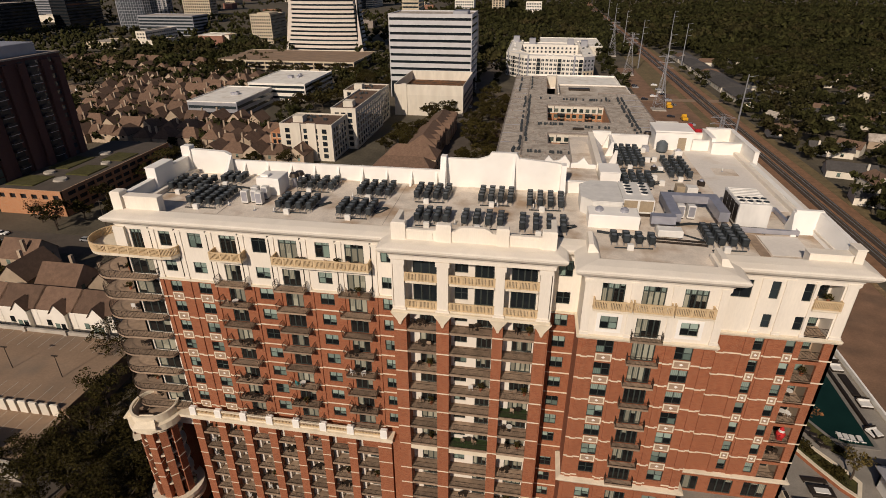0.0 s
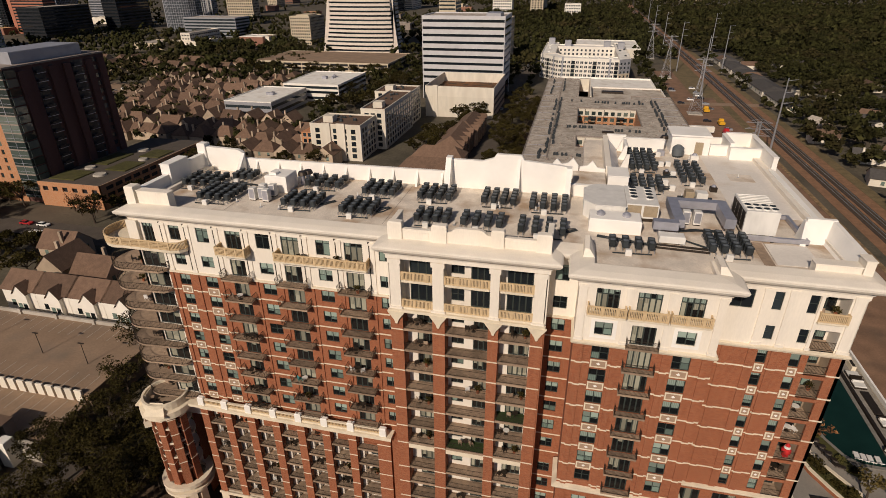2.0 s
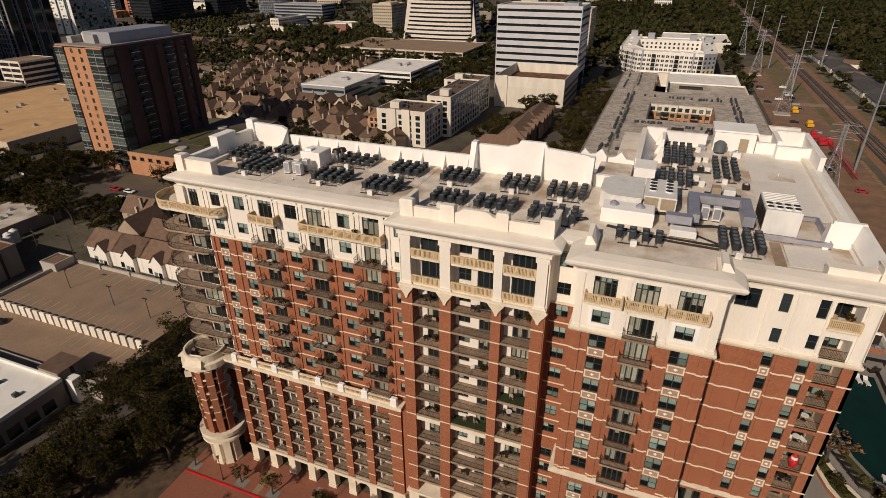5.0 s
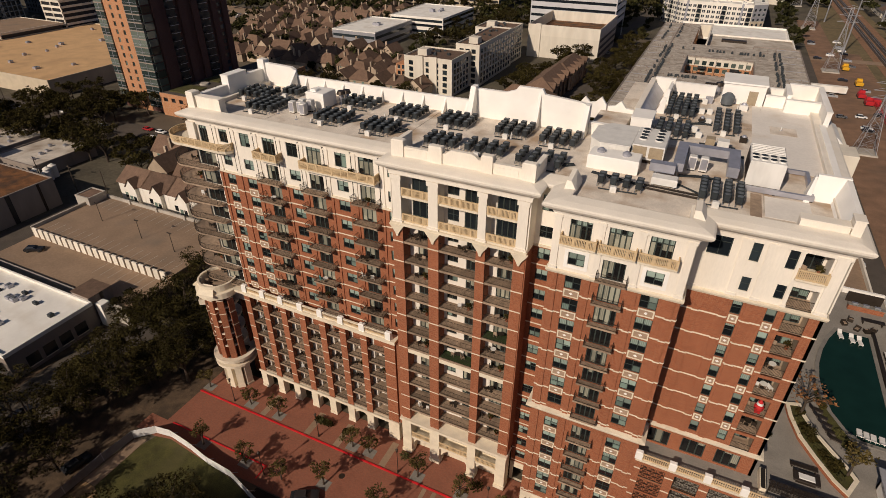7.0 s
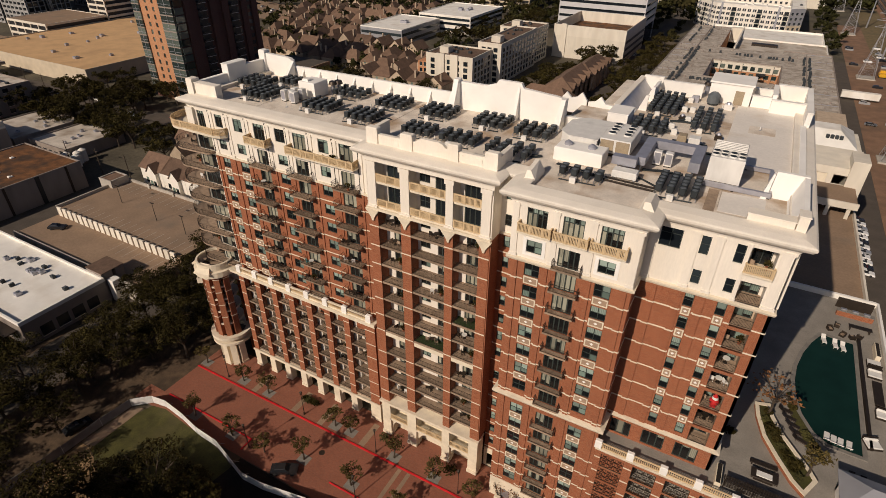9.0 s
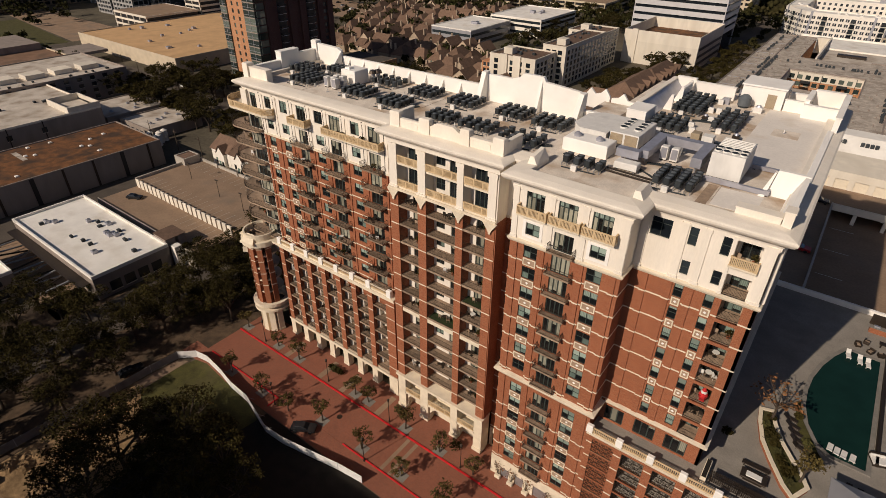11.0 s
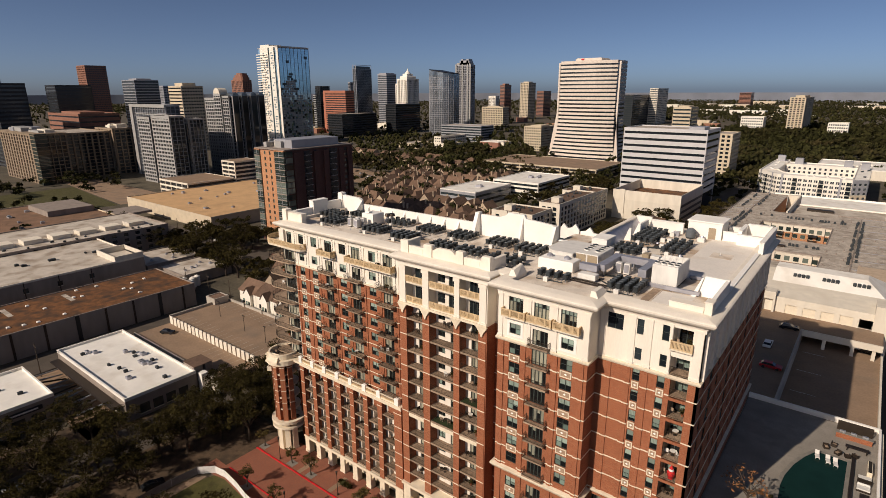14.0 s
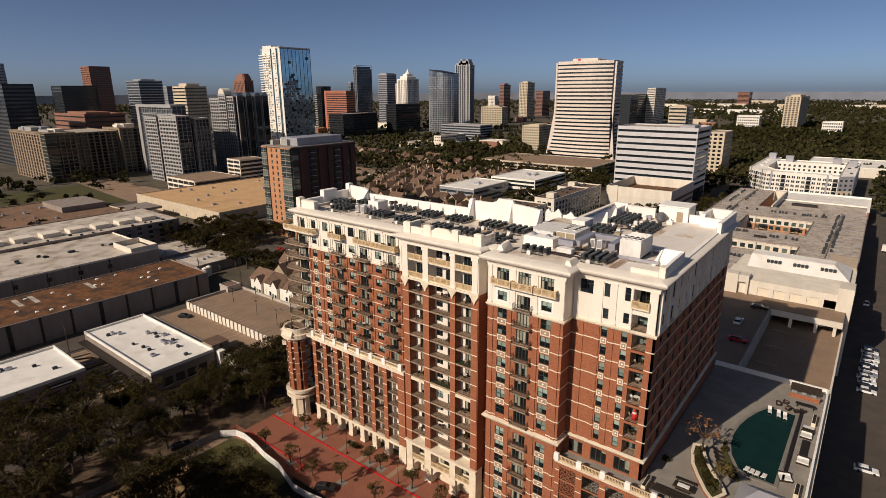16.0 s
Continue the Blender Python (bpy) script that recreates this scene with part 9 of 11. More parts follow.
for x0, y0, x1, y1 in ((-198, 170, -186, 181), (-184, 184, -174, 196), (-197, 190, -188, 206), (-183, 203, -173, 214)):
    part("lawn_bed", Shape().block(x0, y0, 9.704, x1, y1, 10.1, 0.2), GRASS, opod)
for x, y, r in ((-181, 178, 2.6), (-192, 185, 2.2), (-178, 199.5, 2.0), (-188, 212, 2.6)):
    part("round_planter", Shape().cone(x, y, 9.704, 10.4, r, r - 0.2, 14), CONCRETE, opod)

# pale apartments at the end of the flat roofs
wb = thing("white_apartments", 8, 530, 0, "white and grey five-storey apartment block round a courtyard, with balconies", "building")
WZ = 18.0
for name, plan in (("front_wing", [(-28, 508), (-12, 487.5), (36, 484), (36, 500), (-8, 503), (-16, 520)]), ("side_wing", [(36.01, 483.2), (45.5, 490), (45.5, 600), (36.01, 600)]),
                   ("side_wing", [(-28, 508.2), (-16.2, 520.2), (-16.2, 600), (-28, 600)]), ("rear_wing", [(-16, 566), (36, 566), (36, 584), (-16, 584)])):
    part(name, Shape().prism(plan, 0, WZ), WHITEPANEL, wb)
    mid_x, mid_y = sum(x for x, _ in plan) / len(plan), sum(y for _, y in plan) / len(plan)
    part("roof", Shape().prism([(mid_x + (x - mid_x) * 0.97, mid_y + (y - mid_y) * 0.97) for x, y in plan], WZ + 0.004, WZ + 0.15), ROOFWHITE, wb)
    part("parapet", Shape().sweep([(-0.35, WZ + 0.003), (0.06, WZ + 0.003), (0.06, WZ + 0.9), (-0.35, WZ + 0.9)], plan, True), WHITEPANEL, wb)
front = ((-28, 508), (-12, 487.5)), ((-12, 487.5), (36, 484))
for (ax, ay), (bx, by) in front:
    a, b = Vector((ax, ay)), Vector((bx, by))
    d = (b - a).normalized()
    out = Vector((d.y, -d.x))
    rz = math.degrees(math.atan2(d.y, d.x))
    n = round((b - a).length / 3.45)
    for i in range(n):
        p = a + d * ((i + 0.5) * (b - a).length / n)
        deep = i % 5 == 3
        for k in range(5):
            z = 1.3 + 3.35 * k
            q = p + out * 0.05
            if deep:
                part("balcony_recess", glazing_mesh(2.9, 2.5, 2, DARKGLASS, GREYPANEL), None, wb, at=(q.x, q.y, z - 0.4), rz=rz)
                rail = part("balcony", Shape().box(-1.7, -1.1, -0.25, 1.7, -0.02, 0), WHITEPANEL, wb, at=(q.x, q.y, z - 0.4), rz=rz)
                bar = new("railing", railing_mesh(((-1.65, -0.1), (-1.65, -1.05), (1.65, -1.05), (1.65, -0.1)), 1.05, 0.25, False))
                bar.parent = rail
            else:
                for dx in (-0.62, 0.62):
                    c = q + d * dx
                    part("window", glazing_mesh(1.0, 1.8, 2, GREYGLASS, WHITEPANEL), None, wb, at=(c.x, c.y, z), rz=rz)
    for i in (1, n - 2):
        p = a + d * (i * (b - a).length / n)
        part("grey_strip", Shape().box(-0.75, -0.12, 0, 0.75, -0.003, WZ + 1.4), GREYPANEL, wb, at=(p.x, p.y, 0), rz=rz)
end_turn = math.degrees(math.atan2(6.8, 9.49))
part("grey_end", Shape().box(0.3, -0.25, 8.0, 11.4, -0.01, WZ + 1.0), GREYPANEL, wb, at=(36.01, 483.2, 0), rz=end_turn)
part("tan_end", Shape().box(0.3, -0.25, 0, 11.4, -0.01, 7.99), BEIGEPANEL, wb, at=(36.01, 483.2, 0), rz=end_turn)
for k in range(5):
    wall_windows(wb, 36.4, 483.0, 45.3, 489.4, 1.3 + 3.35 * k, 1.6, 1.8, 3, GREYGLASS, WHITEPANEL)
    if k > 2:
        wall_windows(wb, -15, 566, 35, 566, 1.3 + 3.35 * k, 1.7, 1.8, 13, GREYGLASS, WHITEPANEL)
roof_boxes(-8, 489, 34, 500, WZ + 0.15, 10, 81, mat=UNITWHITE, size=0.8)
roof_boxes(37.5, 500, 44, 596, WZ + 0.15, 8, 82, mat=BLACKMETAL, size=0.7)
roof_boxes(-26, 526, -18, 596, WZ + 0.15, 6, 83, mat=UNITWHITE, size=0.8)
for x, y in ((-26, 590), (-10, 572), (26, 570), (38, 560)):
    part("stair_tower", Shape().block(x, y, WZ + 0.16, x + 6, y + 6, WZ + 5.5, 0.2), GREYPANEL, wb)
rect_building("pale_low_block", -8, 400, 58, 452, 9, BRICK, ROOFWHITE, "low brick block with a white roof and pale parapet", lip=1.0)
rect_building("pale_low_block", 0, 640, 66, 720, 9, PALEWALL, ROOFWHITE, "wide low white-roofed block", lip=0.6)

# grey flat-roofed courtyard apartments
ga = thing("grey_roof_apartments", 22, 296, 0, "brick apartment block with wide stained grey roofs and courtyards", "building")
GZ = 17.0
for x0, y0, x1, y1 in ((-14.5, 198, 57.5, 232.5), (-14.5, 232.5, 6.2, 398), (6.2, 250, 36, 272.5), (36, 232.5, 57.5, 345), (6.2, 308.5, 36, 339)):
    part("wing", Shape().box(x0 + 0.004, y0 + 0.004, 0, x1 - 0.004, y1 - 0.004, GZ - 0.5), ORANGE, ga)
    part("roof", Shape().box(x0, y0, GZ - 0.496, x1, y1, GZ), ROOFGREY, ga)
for y, x0 in ((250, 6.2), (308.5, 6.2)):
    part("plaster_band", Shape().box(x0, y - 0.06, 12.9, 36, y - 0.002, GZ - 0.5), PALEWALL, ga)
    for k in range(5):
        z = 0.9 + 3.15 * k
        for i in range(9):
            x = x0 + 1.8 + 3.3 * i
            part("window", glazing_mesh(2.0, 1.9, 2, GREENGLASS, LIGHTFRAME), None, ga, at=(x, y - 0.062, z))
    for x in (14.0, 28.6):
        for k in (2, 3):
            b = part("balcony", Shape().box(x - 1.9, y - 1.5, 0.3 + 3.15 * k, x + 1.9, y - 0.064, 0.5 + 3.15 * k), BRONZE, ga)
            part("railing", railing_mesh(((x - 1.85, y - 0.1), (x - 1.85, y - 1.45), (x + 1.85, y - 1.45), (x + 1.85, y - 0.1)), 1.05, 0.2, False), None, b, at=(0, 0, 0.5 + 3.15 * k))
        part("awning", Shape().add([(x - 2.0, y - 0.07, 12.9), (x + 2.0, y - 0.07, 12.9), (x + 2.0, y - 1.7, 12.1), (x - 2.0, y - 1.7, 12.1), (x - 2.0, y - 0.07, 12.7), (x + 2.0, y - 0.07, 12.7), (x + 2.0, y - 1.7, 11.9), (x - 2.0, y - 1.7, 11.9)],
                                   [(0, 3, 2, 1), (4, 5, 6, 7), (3, 7, 6, 2), (0, 4, 7, 3), (1, 2, 6, 5)]), BLACKPANEL, ga)
    for x in (10.2, 20.0, 33.4):
        part("downpipe", Shape().box(x - 0.1, y - 0.25, 0, x + 0.1, y - 0.063, GZ - 0.5), BLACKPANEL, ga)
for y0, y1 in ((232.5, 250), (272.5, 308.5)):
    part("courtyard_wall", Shape().box(6.204, y0 + 0.1, 0, 6.4, y1 - 0.1, GZ - 0.5), PALEWALL, ga)
part("end_wall", Shape().box(-14.5, 197.5, 0, 57.5, 197.996, GZ - 0.4), PANELGREY, ga)
part("low_roof", Shape().box(13.5, 339.2, 0, 57.0, 384, 14.2), ROOFDIRTY, ga)
part("low_parapet", Shape().sweep([(-0.5, 14.2), (0.0, 14.2), (0.0, 15.0), (-0.5, 15.0)], [(36.2, 345.2), (57.0, 345.2), (57.0, 384), (13.5, 384)]), WHITEPANEL, ga)
part("light_well_wall", Shape().box(12.6, 339.2, 0, 13.4, 402, GZ + 0.6), PALEWALL, ga)
part("light_well_end", Shape().box(6.3, 400, 0, 13.4, 404, GZ), PALEWALL, ga)
rim = Shape()
for way, shut in ((((-14.5, 198), (57.5, 198), (57.5, 345), (36, 345)), False), (((6.2, 398), (-14.5, 398), (-14.5, 198)), False), (((6.2, 308.5), (36, 308.5), (36, 272.5), (6.2, 272.5)), True), (((6.2, 250), (36, 250), (36, 232.5), (6.2, 232.5)), True)):
    rim.sweep([(-0.3, GZ + 0.003), (0.05, GZ + 0.003), (0.05, GZ + 0.35), (-0.3, GZ + 0.35)], list(way), shut)
part("roof_rim", rim, PANELGREY, ga)
part("roof_ridge", Shape().box(-4.85, 214, GZ + 0.003, -4.45, 392, GZ + 0.35), PANELGREY, ga)
part("roof_ridge", Shape().box(46.1, 214, GZ + 0.003, 46.5, 340, GZ + 0.35), PANELGREY, ga)
for i in range(12):
    y = 218 + 15 * i
    part("roof_seam", Shape().box(-14, y, GZ + 0.004, -5.2, y + 0.3, GZ + 0.12), DUCT, ga)
    if y < 340:
        part("roof_seam", Shape().box(46.8, y + 4, GZ + 0.004, 57.1, y + 4.3, GZ + 0.12), DUCT, ga)
part("roof_hut", Shape().block(48.5, 215, GZ, 57.2, 231, GZ + 3.4, 0.1), HOUSEWALL, ga)
part("roof_tray", Shape().box(17.5, 257.5, GZ + 0.004, 22.5, 259.0, GZ + 0.9), BRONZE, ga)
part("roof_tray", Shape().box(20.0, 366, 14.204, 33.0, 370, 15.4), BRONZE, ga)
rng = dice("grey roof units")
units, bits = Shape(), Shape()
runs = [(-5.8, 222, -5.8, 330, 46), (-3.5, 236, -3.5, 330, 40), (45.2, 244, 45.2, 330, 34), (47.4, 244, 47.4, 330, 34), (1.5, 324.5, 8, 324.5, 6), (13, 323.3, 40, 322.5, 22), (1.9, 265.2, 13, 266, 9), (22, 262, 34, 262, 9), (-2, 220, 26, 219, 20), (-8, 214, -8, 224, 6), (39, 318, 39, 328, 4), (-10, 345, -10, 392, 16), (-3, 350, -3, 392, 12), (49, 236, 56, 236, 6)]
for x0, y0, x1, y1, n in runs:
    for i in range(n):
        if rng.random() < 0.72:
            x, y = x0 + (x1 - x0) * i / max(1, n - 1) + rng.uniform(-0.3, 0.3), y0 + (y1 - y0) * i / max(1, n - 1) + rng.uniform(-0.3, 0.3)
            units.block(x - 0.48, y - 0.48, GZ, x + 0.48, y + 0.48, GZ + 1.05, 0.1).cone(x, y, GZ + 1.0, GZ + 1.15, 0.34, 0.3, 8)
for _ in range(330):
    x, y = rng.choice((rng.uniform(-13.5, 5.5), rng.uniform(37, 56.5), rng.uniform(-13, 56))), rng.uniform(200, 395)
    if 5.6 < x < 36.5 and (231 < y < 251 or 271 < y < 309.5) or x > 5.6 and y > 338:
        continue
    r = rng.uniform(0.12, 0.3)
    bits.block(x - r, y - r, GZ, x + r, y + r, GZ + rng.uniform(0.3, 0.8), 0.05)
solid("roof_condensers", units, BLACKMETAL, "rows of dark condensers on the grey flat roofs", "air conditioners", kind="stuff")
solid("roof_vents", bits, PANELGREY, "scattered grey vent stubs on the grey flat roofs", "vents", kind="stuff")

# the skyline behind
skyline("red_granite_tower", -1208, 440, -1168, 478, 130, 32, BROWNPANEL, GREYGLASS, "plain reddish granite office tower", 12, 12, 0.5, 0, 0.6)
skyline("dark_striped_office", -940, 297, -900, 345, 91, 20, BLACKPANEL, GREYGLASS, "dark banded office tower", 0, 0, 0.55, 0)
skyline("dark_round_tower", -880, 180, -723, 210, 91, 21, BLACKPANEL, GREYGLASS, "dark banded office block", 0, 0, 0.5, 0)
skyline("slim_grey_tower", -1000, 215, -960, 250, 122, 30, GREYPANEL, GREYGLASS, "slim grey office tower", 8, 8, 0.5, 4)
beige = thing("beige_apartments", -610, 200, 0, "wide dull beige apartment block with dark glass bays", "building")
glazed_block(beige, -653, 160, -551, 184, 0, 44.5, 13, DULLBEIGE, DARKGLASS, (13, 3.4, 0.7), (5, 0.7, 0.5), 1.0)
glazed_block(beige, -653, 184.02, -574, 231.9, 0, 43.0, 13, DULLBEIGE, DARKGLASS, (0, 0, 0), (8, 1.6, 0.6), 1.0)
glazed_block(beige, -611, 232, -569, 256, 0, 45.5, 13, DULLBEIGE, DARKGLASS, (6, 3.0, 0.7), (4, 1.2, 0.7), 1.0)
part("corner_bay", Shape().box(-562, 158.8, 0, -549.8, 168, 46.0), GREENGLASS, beige)
part("bay_bands", functools.reduce(lambda s, k: s.box(-562.1, 158.6, 3.4 * k, -549.6, 168.1, 3.4 * k + 0.5), range(1, 14), Shape()), DULLBEIGE, beige)
part("cornice", Shape().box(-654, 159.2, 45.605, -550, 184.5, 46.2), DULLBEIGE, beige)
roof_plant(beige, -650, 162, -555, 182, 46.2, 9, "beige roof")
roof_plant(beige, -608, 234, -572, 254, 46.6, 4, "beige roof rear")
skyline("low_red_block", -910, 285, -800, 337, 53, 8, BROWNPANEL, GREYGLASS, "low reddish department store block", 0, 0, 0.7, 3)
skyline("blue_glass_tower", -905, 391, -863, 428, 99, 24, GREYPANEL, GREYGLASS, "dark blue glass office tower", 0, 0, 0.3, 3)
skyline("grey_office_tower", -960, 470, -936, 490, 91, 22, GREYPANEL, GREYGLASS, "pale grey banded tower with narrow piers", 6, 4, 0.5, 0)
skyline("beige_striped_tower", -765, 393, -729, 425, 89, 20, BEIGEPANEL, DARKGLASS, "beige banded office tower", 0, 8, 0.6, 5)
grid_tower = thing("grid_residential_tower", -474.7, 243.9, 0, "grey-framed residential tower with a regular window grid and dark glass flanks", "skyscraper")
glazed_block(grid_tower, -505.2, 229.7, -481.2, 254.8, 0, 59.1, 18, PALEGREY, DARKGLASS, (5, 1.2, 1.3), (0, 0, 0), 0.9)
glazed_block(grid_tower, -481.09999999999997, 232.5, -477.5, 254.8, 0, 56.9, 18, GREYPANEL, DARKGLASS, (1, 0.3, 0.25), (0, 0, 0), 0.4)
glazed_block(grid_tower, -477.4, 229.7, -444.2, 242.8, 0, 60.7, 18, PALEGREY, DARKGLASS, (6, 1.5, 1.5), (3, 0.25, 0.35), 0.9)
part("roof_frame", Shape().box(-505.2, 229.6, 62.3, -444.2, 230.4, 63.1), PALEGREY, grid_tower)
glazed_block(grid_tower, -459.4, 246.1, -442.8, 260.3, 0, 58.0, 17, PALEGREY, DARKGLASS, (4, 1.3, 1.3), (4, 0.3, 0.35), 0.9)
part("link", Shape().box(-473.6, 242.81, 0, -447.4, 246.09, 54.7), DARKGLASS, grid_tower)
rear_tower = thing("grid_residential_tower", -525, 258, 0, "taller residential tower of dark glass in a white corner frame", "skyscraper")
glazed_block(rear_tower, -561, 250, -490, 264, 0, 69, 20, GREYPANEL, GREYGLASS, (14, 0.4, 0.4), (3, 0.3, 0.3), 0.7)
part("white_frame", Shape().box(-562, 248.6, 0, -556, 249.87, 70.4).box(-555.99, 248.6, 67.6, -489, 249.87, 70.4), PALEGREY, rear_tower)
arch = thing("arched_residential_tower", -500, 330, 0, "grey residential tower with projecting bays and arched roof gables", "skyscraper")
glazed_block(arch, -521, 308, -501, 349, 0, 75, 22, PALEGREY, DARKGLASS, (5, 1.2, 1.1), (0, 0, 0), 0.9)
glazed_block(arch, -500.9, 306.5, -488, 349, 0, 79, 23, PALEGREY, DARKGLASS, (3, 1.0, 1.2), (0, 0, 0), 0.9)
glazed_block(arch, -487.9, 308, -476, 349, 0, 77, 22, PALEGREY, DARKGLASS, (3, 0.9, 0.9), (12, 0.4, 0.45), 0.9)


def half_barrel(x, y, z, length, r, along_x):
    """A vaulted roof end: half a cylinder lying on its side."""
    ring = [(math.cos(math.pi * i / 10) * r, math.sin(math.pi * i / 10) * r) for i in range(11)]
    low = [(x, y + a, z + b) if along_x else (x + a, y, z + b) for a, b in ring]
    far = [(x + length, y + a, z + b) if along_x else (x + a, y + length, z + b) for a, b in ring]
    return Shape().add(low + far, [tuple(range(11)), tuple(range(21, 10, -1))] + [(i, 11 + i, 12 + i, i + 1) for i in range(10)] + [(0, 10, 21, 11)])


part("roof_gable", half_barrel(-494.5, 306.4, 80.2, 9.0, 5.6, False), PALEWALL, arch)
for y in (315.0, 325.5, 336.0, 345.0):
    part("bay", Shape().box(-475.98, y - 3.2, 0, -474.2, y + 3.2, 77.9), DARKGLASS, arch)
    part("bay_ribs", Shape().box(-475.98, y - 3.7, 0, -473.9, y - 3.21, 78).box(-475.98, y + 3.21, 0, -473.9, y + 3.7, 78), PALEGREY, arch)
    part("roof_vault", half_barrel(-486, y, 78.12, 12.0, 3.3, True), GREYMIRROR, arch)
brown_round = thing("brown_round_tower", -1126, 752, 0, "reddish granite tower with a stepped rounded top", "skyscraper")
glazed_block(brown_round, -1155, 737, -1110, 760, 0, 106, 26, BROWNPANEL, GREYGLASS, (8, 2.2, 1.6), (4, 2.2, 1.6))
for inset, lo, hi in ((3.5, 107.2, 113), (7.5, 113.01, 118), (12.5, 118.01, 122)):
    part("stepped_top", Shape().prism([(-1155 + inset + 3, 737 + inset * 0.4), (-1110 - inset - 3, 737 + inset * 0.4), (-1110 - inset, 740 + inset * 0.4), (-1110 - inset, 758), (-1155 + inset, 758), (-1155 + inset, 740 + inset * 0.4)], lo, hi), BROWNPANEL, brown_round)
wg = thing("white_glass_tower", -722, 563, 0, "tall residential tower with white balconied front and pale blue glass flank", "skyscraper")
glazed_block(wg, -748, 534, -696, 592, 0, 146, 40, GREYPANEL, PALEBLUE, (0, 0, 0), (8, 0.1, 0.1), 0.5)
part("front_wall", Shape().box(-741, 533.0, 0, -720.5, 533.98, 146.5).box(-716.5, 533.0, 0, -706, 533.98, 149).box(-700.5, 533.0, 0, -695.6, 533.98, 146.5), WHITEPANEL, wg)
part("white_top", Shape().box(-739, 533.0, 146.505, -716.6, 556, 151).box(-705.9, 533.0, 147.2, -695.4, 592, 148.6), WHITEPANEL, wg)
rng = dice("glass patches")
for k in range(37):
    z = 5 + 3.65 * k
    x1 = -722 if k > 30 else -729 + 3 * (k % 2)
    part("balcony", Shape().box(-749.5, 531.4, z, x1, 532.98, z + 1.25), WHITEPANEL, wg)
    for x0, w in ((-738.5, 2.6), (-733.5, 2.6), (-727, 4.2), (-713.8, 3.0), (-709.8, 2.2)):
        if rng.random() < 0.5:
            part("front_window", Shape().box(x0, 532.85, z + 1.4, x0 + w, 532.995, z + 3.2), BLUEGLASS, wg)
panels, dark = Shape(), Shape()
for k in range(1, 39):
    for j in range(17):
        z, y = 3.65 * k, 535.0 + 3.35 * j
        reach = 105 - 4.6 * abs(j - 5) if j < 9 else 78 - 2.2 * (j - 9)
        if z < reach and rng.random() < 0.62:
            panels.box(-695.98, y, z + 0.2, -695.3, y + 3.0, z + 3.3)
        elif z < reach + 6 and rng.random() < 0.28:
            dark.box(-695.98, y, z + 0.2, -695.45, y + 3.0, z + 3.3)
for y, z in ((548, 124), (583, 131), (560, 96)):
    dark.box(-695.98, y, z, -695.45, y + 4.5, z + 4)
tagged(part("wall_panels", panels, PALEGREY, wg), kind="stuff")
tagged(part("open_loggias", dark, DARKGLASS, wg), kind="stuff")
part("end_fin", Shape().box(-715, 592.01, 0, -701, 596, 118), BLACKPANEL, wg)
red = thing("red_brick_office", -822, 763, 0, "brick red banded office tower with dark ribbon windows", "skyscraper")
glazed_block(red, -855, 752, -790, 775, 0, 82, 19, REDPANEL, DARKGLASS, (0, 0, 2.3), (0, 0, 2.3), 0.6)
part("corner_pier", Shape().box(-855.3, 751.6, 0, -849, 751.98, 83), REDPANEL, red)
dark_back = thing("dark_rear_tower", -880, 772, 0, "dark glass tower with a pale banded side", "skyscraper")
glazed_block(dark_back, -889, 760, -874, 786, 0, 91, 24, BLACKPANEL, DARKGLASS, (3, 0.4, 1.0), (5, 0.4, 0.8))
part("pale_wing", Shape().box(-899, 762, 0, -889.1, 780, 74), PALEGREY, dark_back)
part("wing_bands", functools.reduce(lambda s, k: s.box(-899.1, 761.4, 3.7 * k, -889.2, 761.99, 3.7 * k + 1.7), range(1, 20), Shape()), DARKGLASS, dark_back)
slim_back = thing("slim_far_tower", -1151, 1106, 0, "slim grey glass tower far off", "skyscraper")
glazed_block(slim_back, -1158, 1100, -1149, 1115, 0, 105, 26, GREYPANEL, GREYGLASS, (2, 0.5, 1.0), (4, 0.4, 1.0))
white_far = thing("white_far_tower", -807, 1308, 0, "small white residential tower far off with dark windows", "skyscraper")
glazed_block(white_far, -818, 1300, -796, 1318, 0, 67, 17, WHITEPANEL, DARKGLASS, (5, 1.6, 1.6), (4, 1.2, 1.5))
slate = thing("slate_glass_tower", -1044, 1045, 0, "slim slate blue glass tower with an open framed top", "skyscraper")
glazed_block(slate, -1050, 1018, -1037.5, 1073, 0, 136, 34, GREYPANEL, GREYGLASS, (2, 0.8, 0.3), (14, 0.3, 0.35))
part("top_frame", Shape().box(-1050, 1018, 137.2, -1049, 1019, 145).box(-1038.5, 1018, 137.2, -1037.5, 1019, 145).box(-1038.5, 1072, 137.2, -1037.5, 1073, 145).box(-1050, 1018, 145.01, -1037.5, 1019, 146).box(-1038.5, 1019.01, 145.01, -1037.5, 1073, 146), GREYPANEL, slate)
part("top_screen", Shape().box(-1048, 1021, 137.2, -1039.5, 1070, 143), GREYGLASS, slate)
grey_glass = thing("grey_glass_tower", -886, 971, 0, "grey banded glass office tower", "skyscraper")
glazed_block(grey_glass, -900, 955, -871.5, 988, 0, 119, 29, GREYPANEL, GREYGLASS, (0, 0, 1.5), (0, 0, 1.5))
part("roof_screen", Shape().box(-897, 958, 119.2, -875, 985, 122), GREYPANEL, grey_glass)
pyr = thing("pointed_white_tower", -798, 940, 0, "white residential tower with rounded bays and a stepped pointed top", "skyscraper")
glazed_block(pyr, -808, 921, -779, 960, 0, 106, 27, WHITEPANEL, GREYGLASS, (6, 2.4, 1.3), (9, 1.6, 1.3), 0.9)
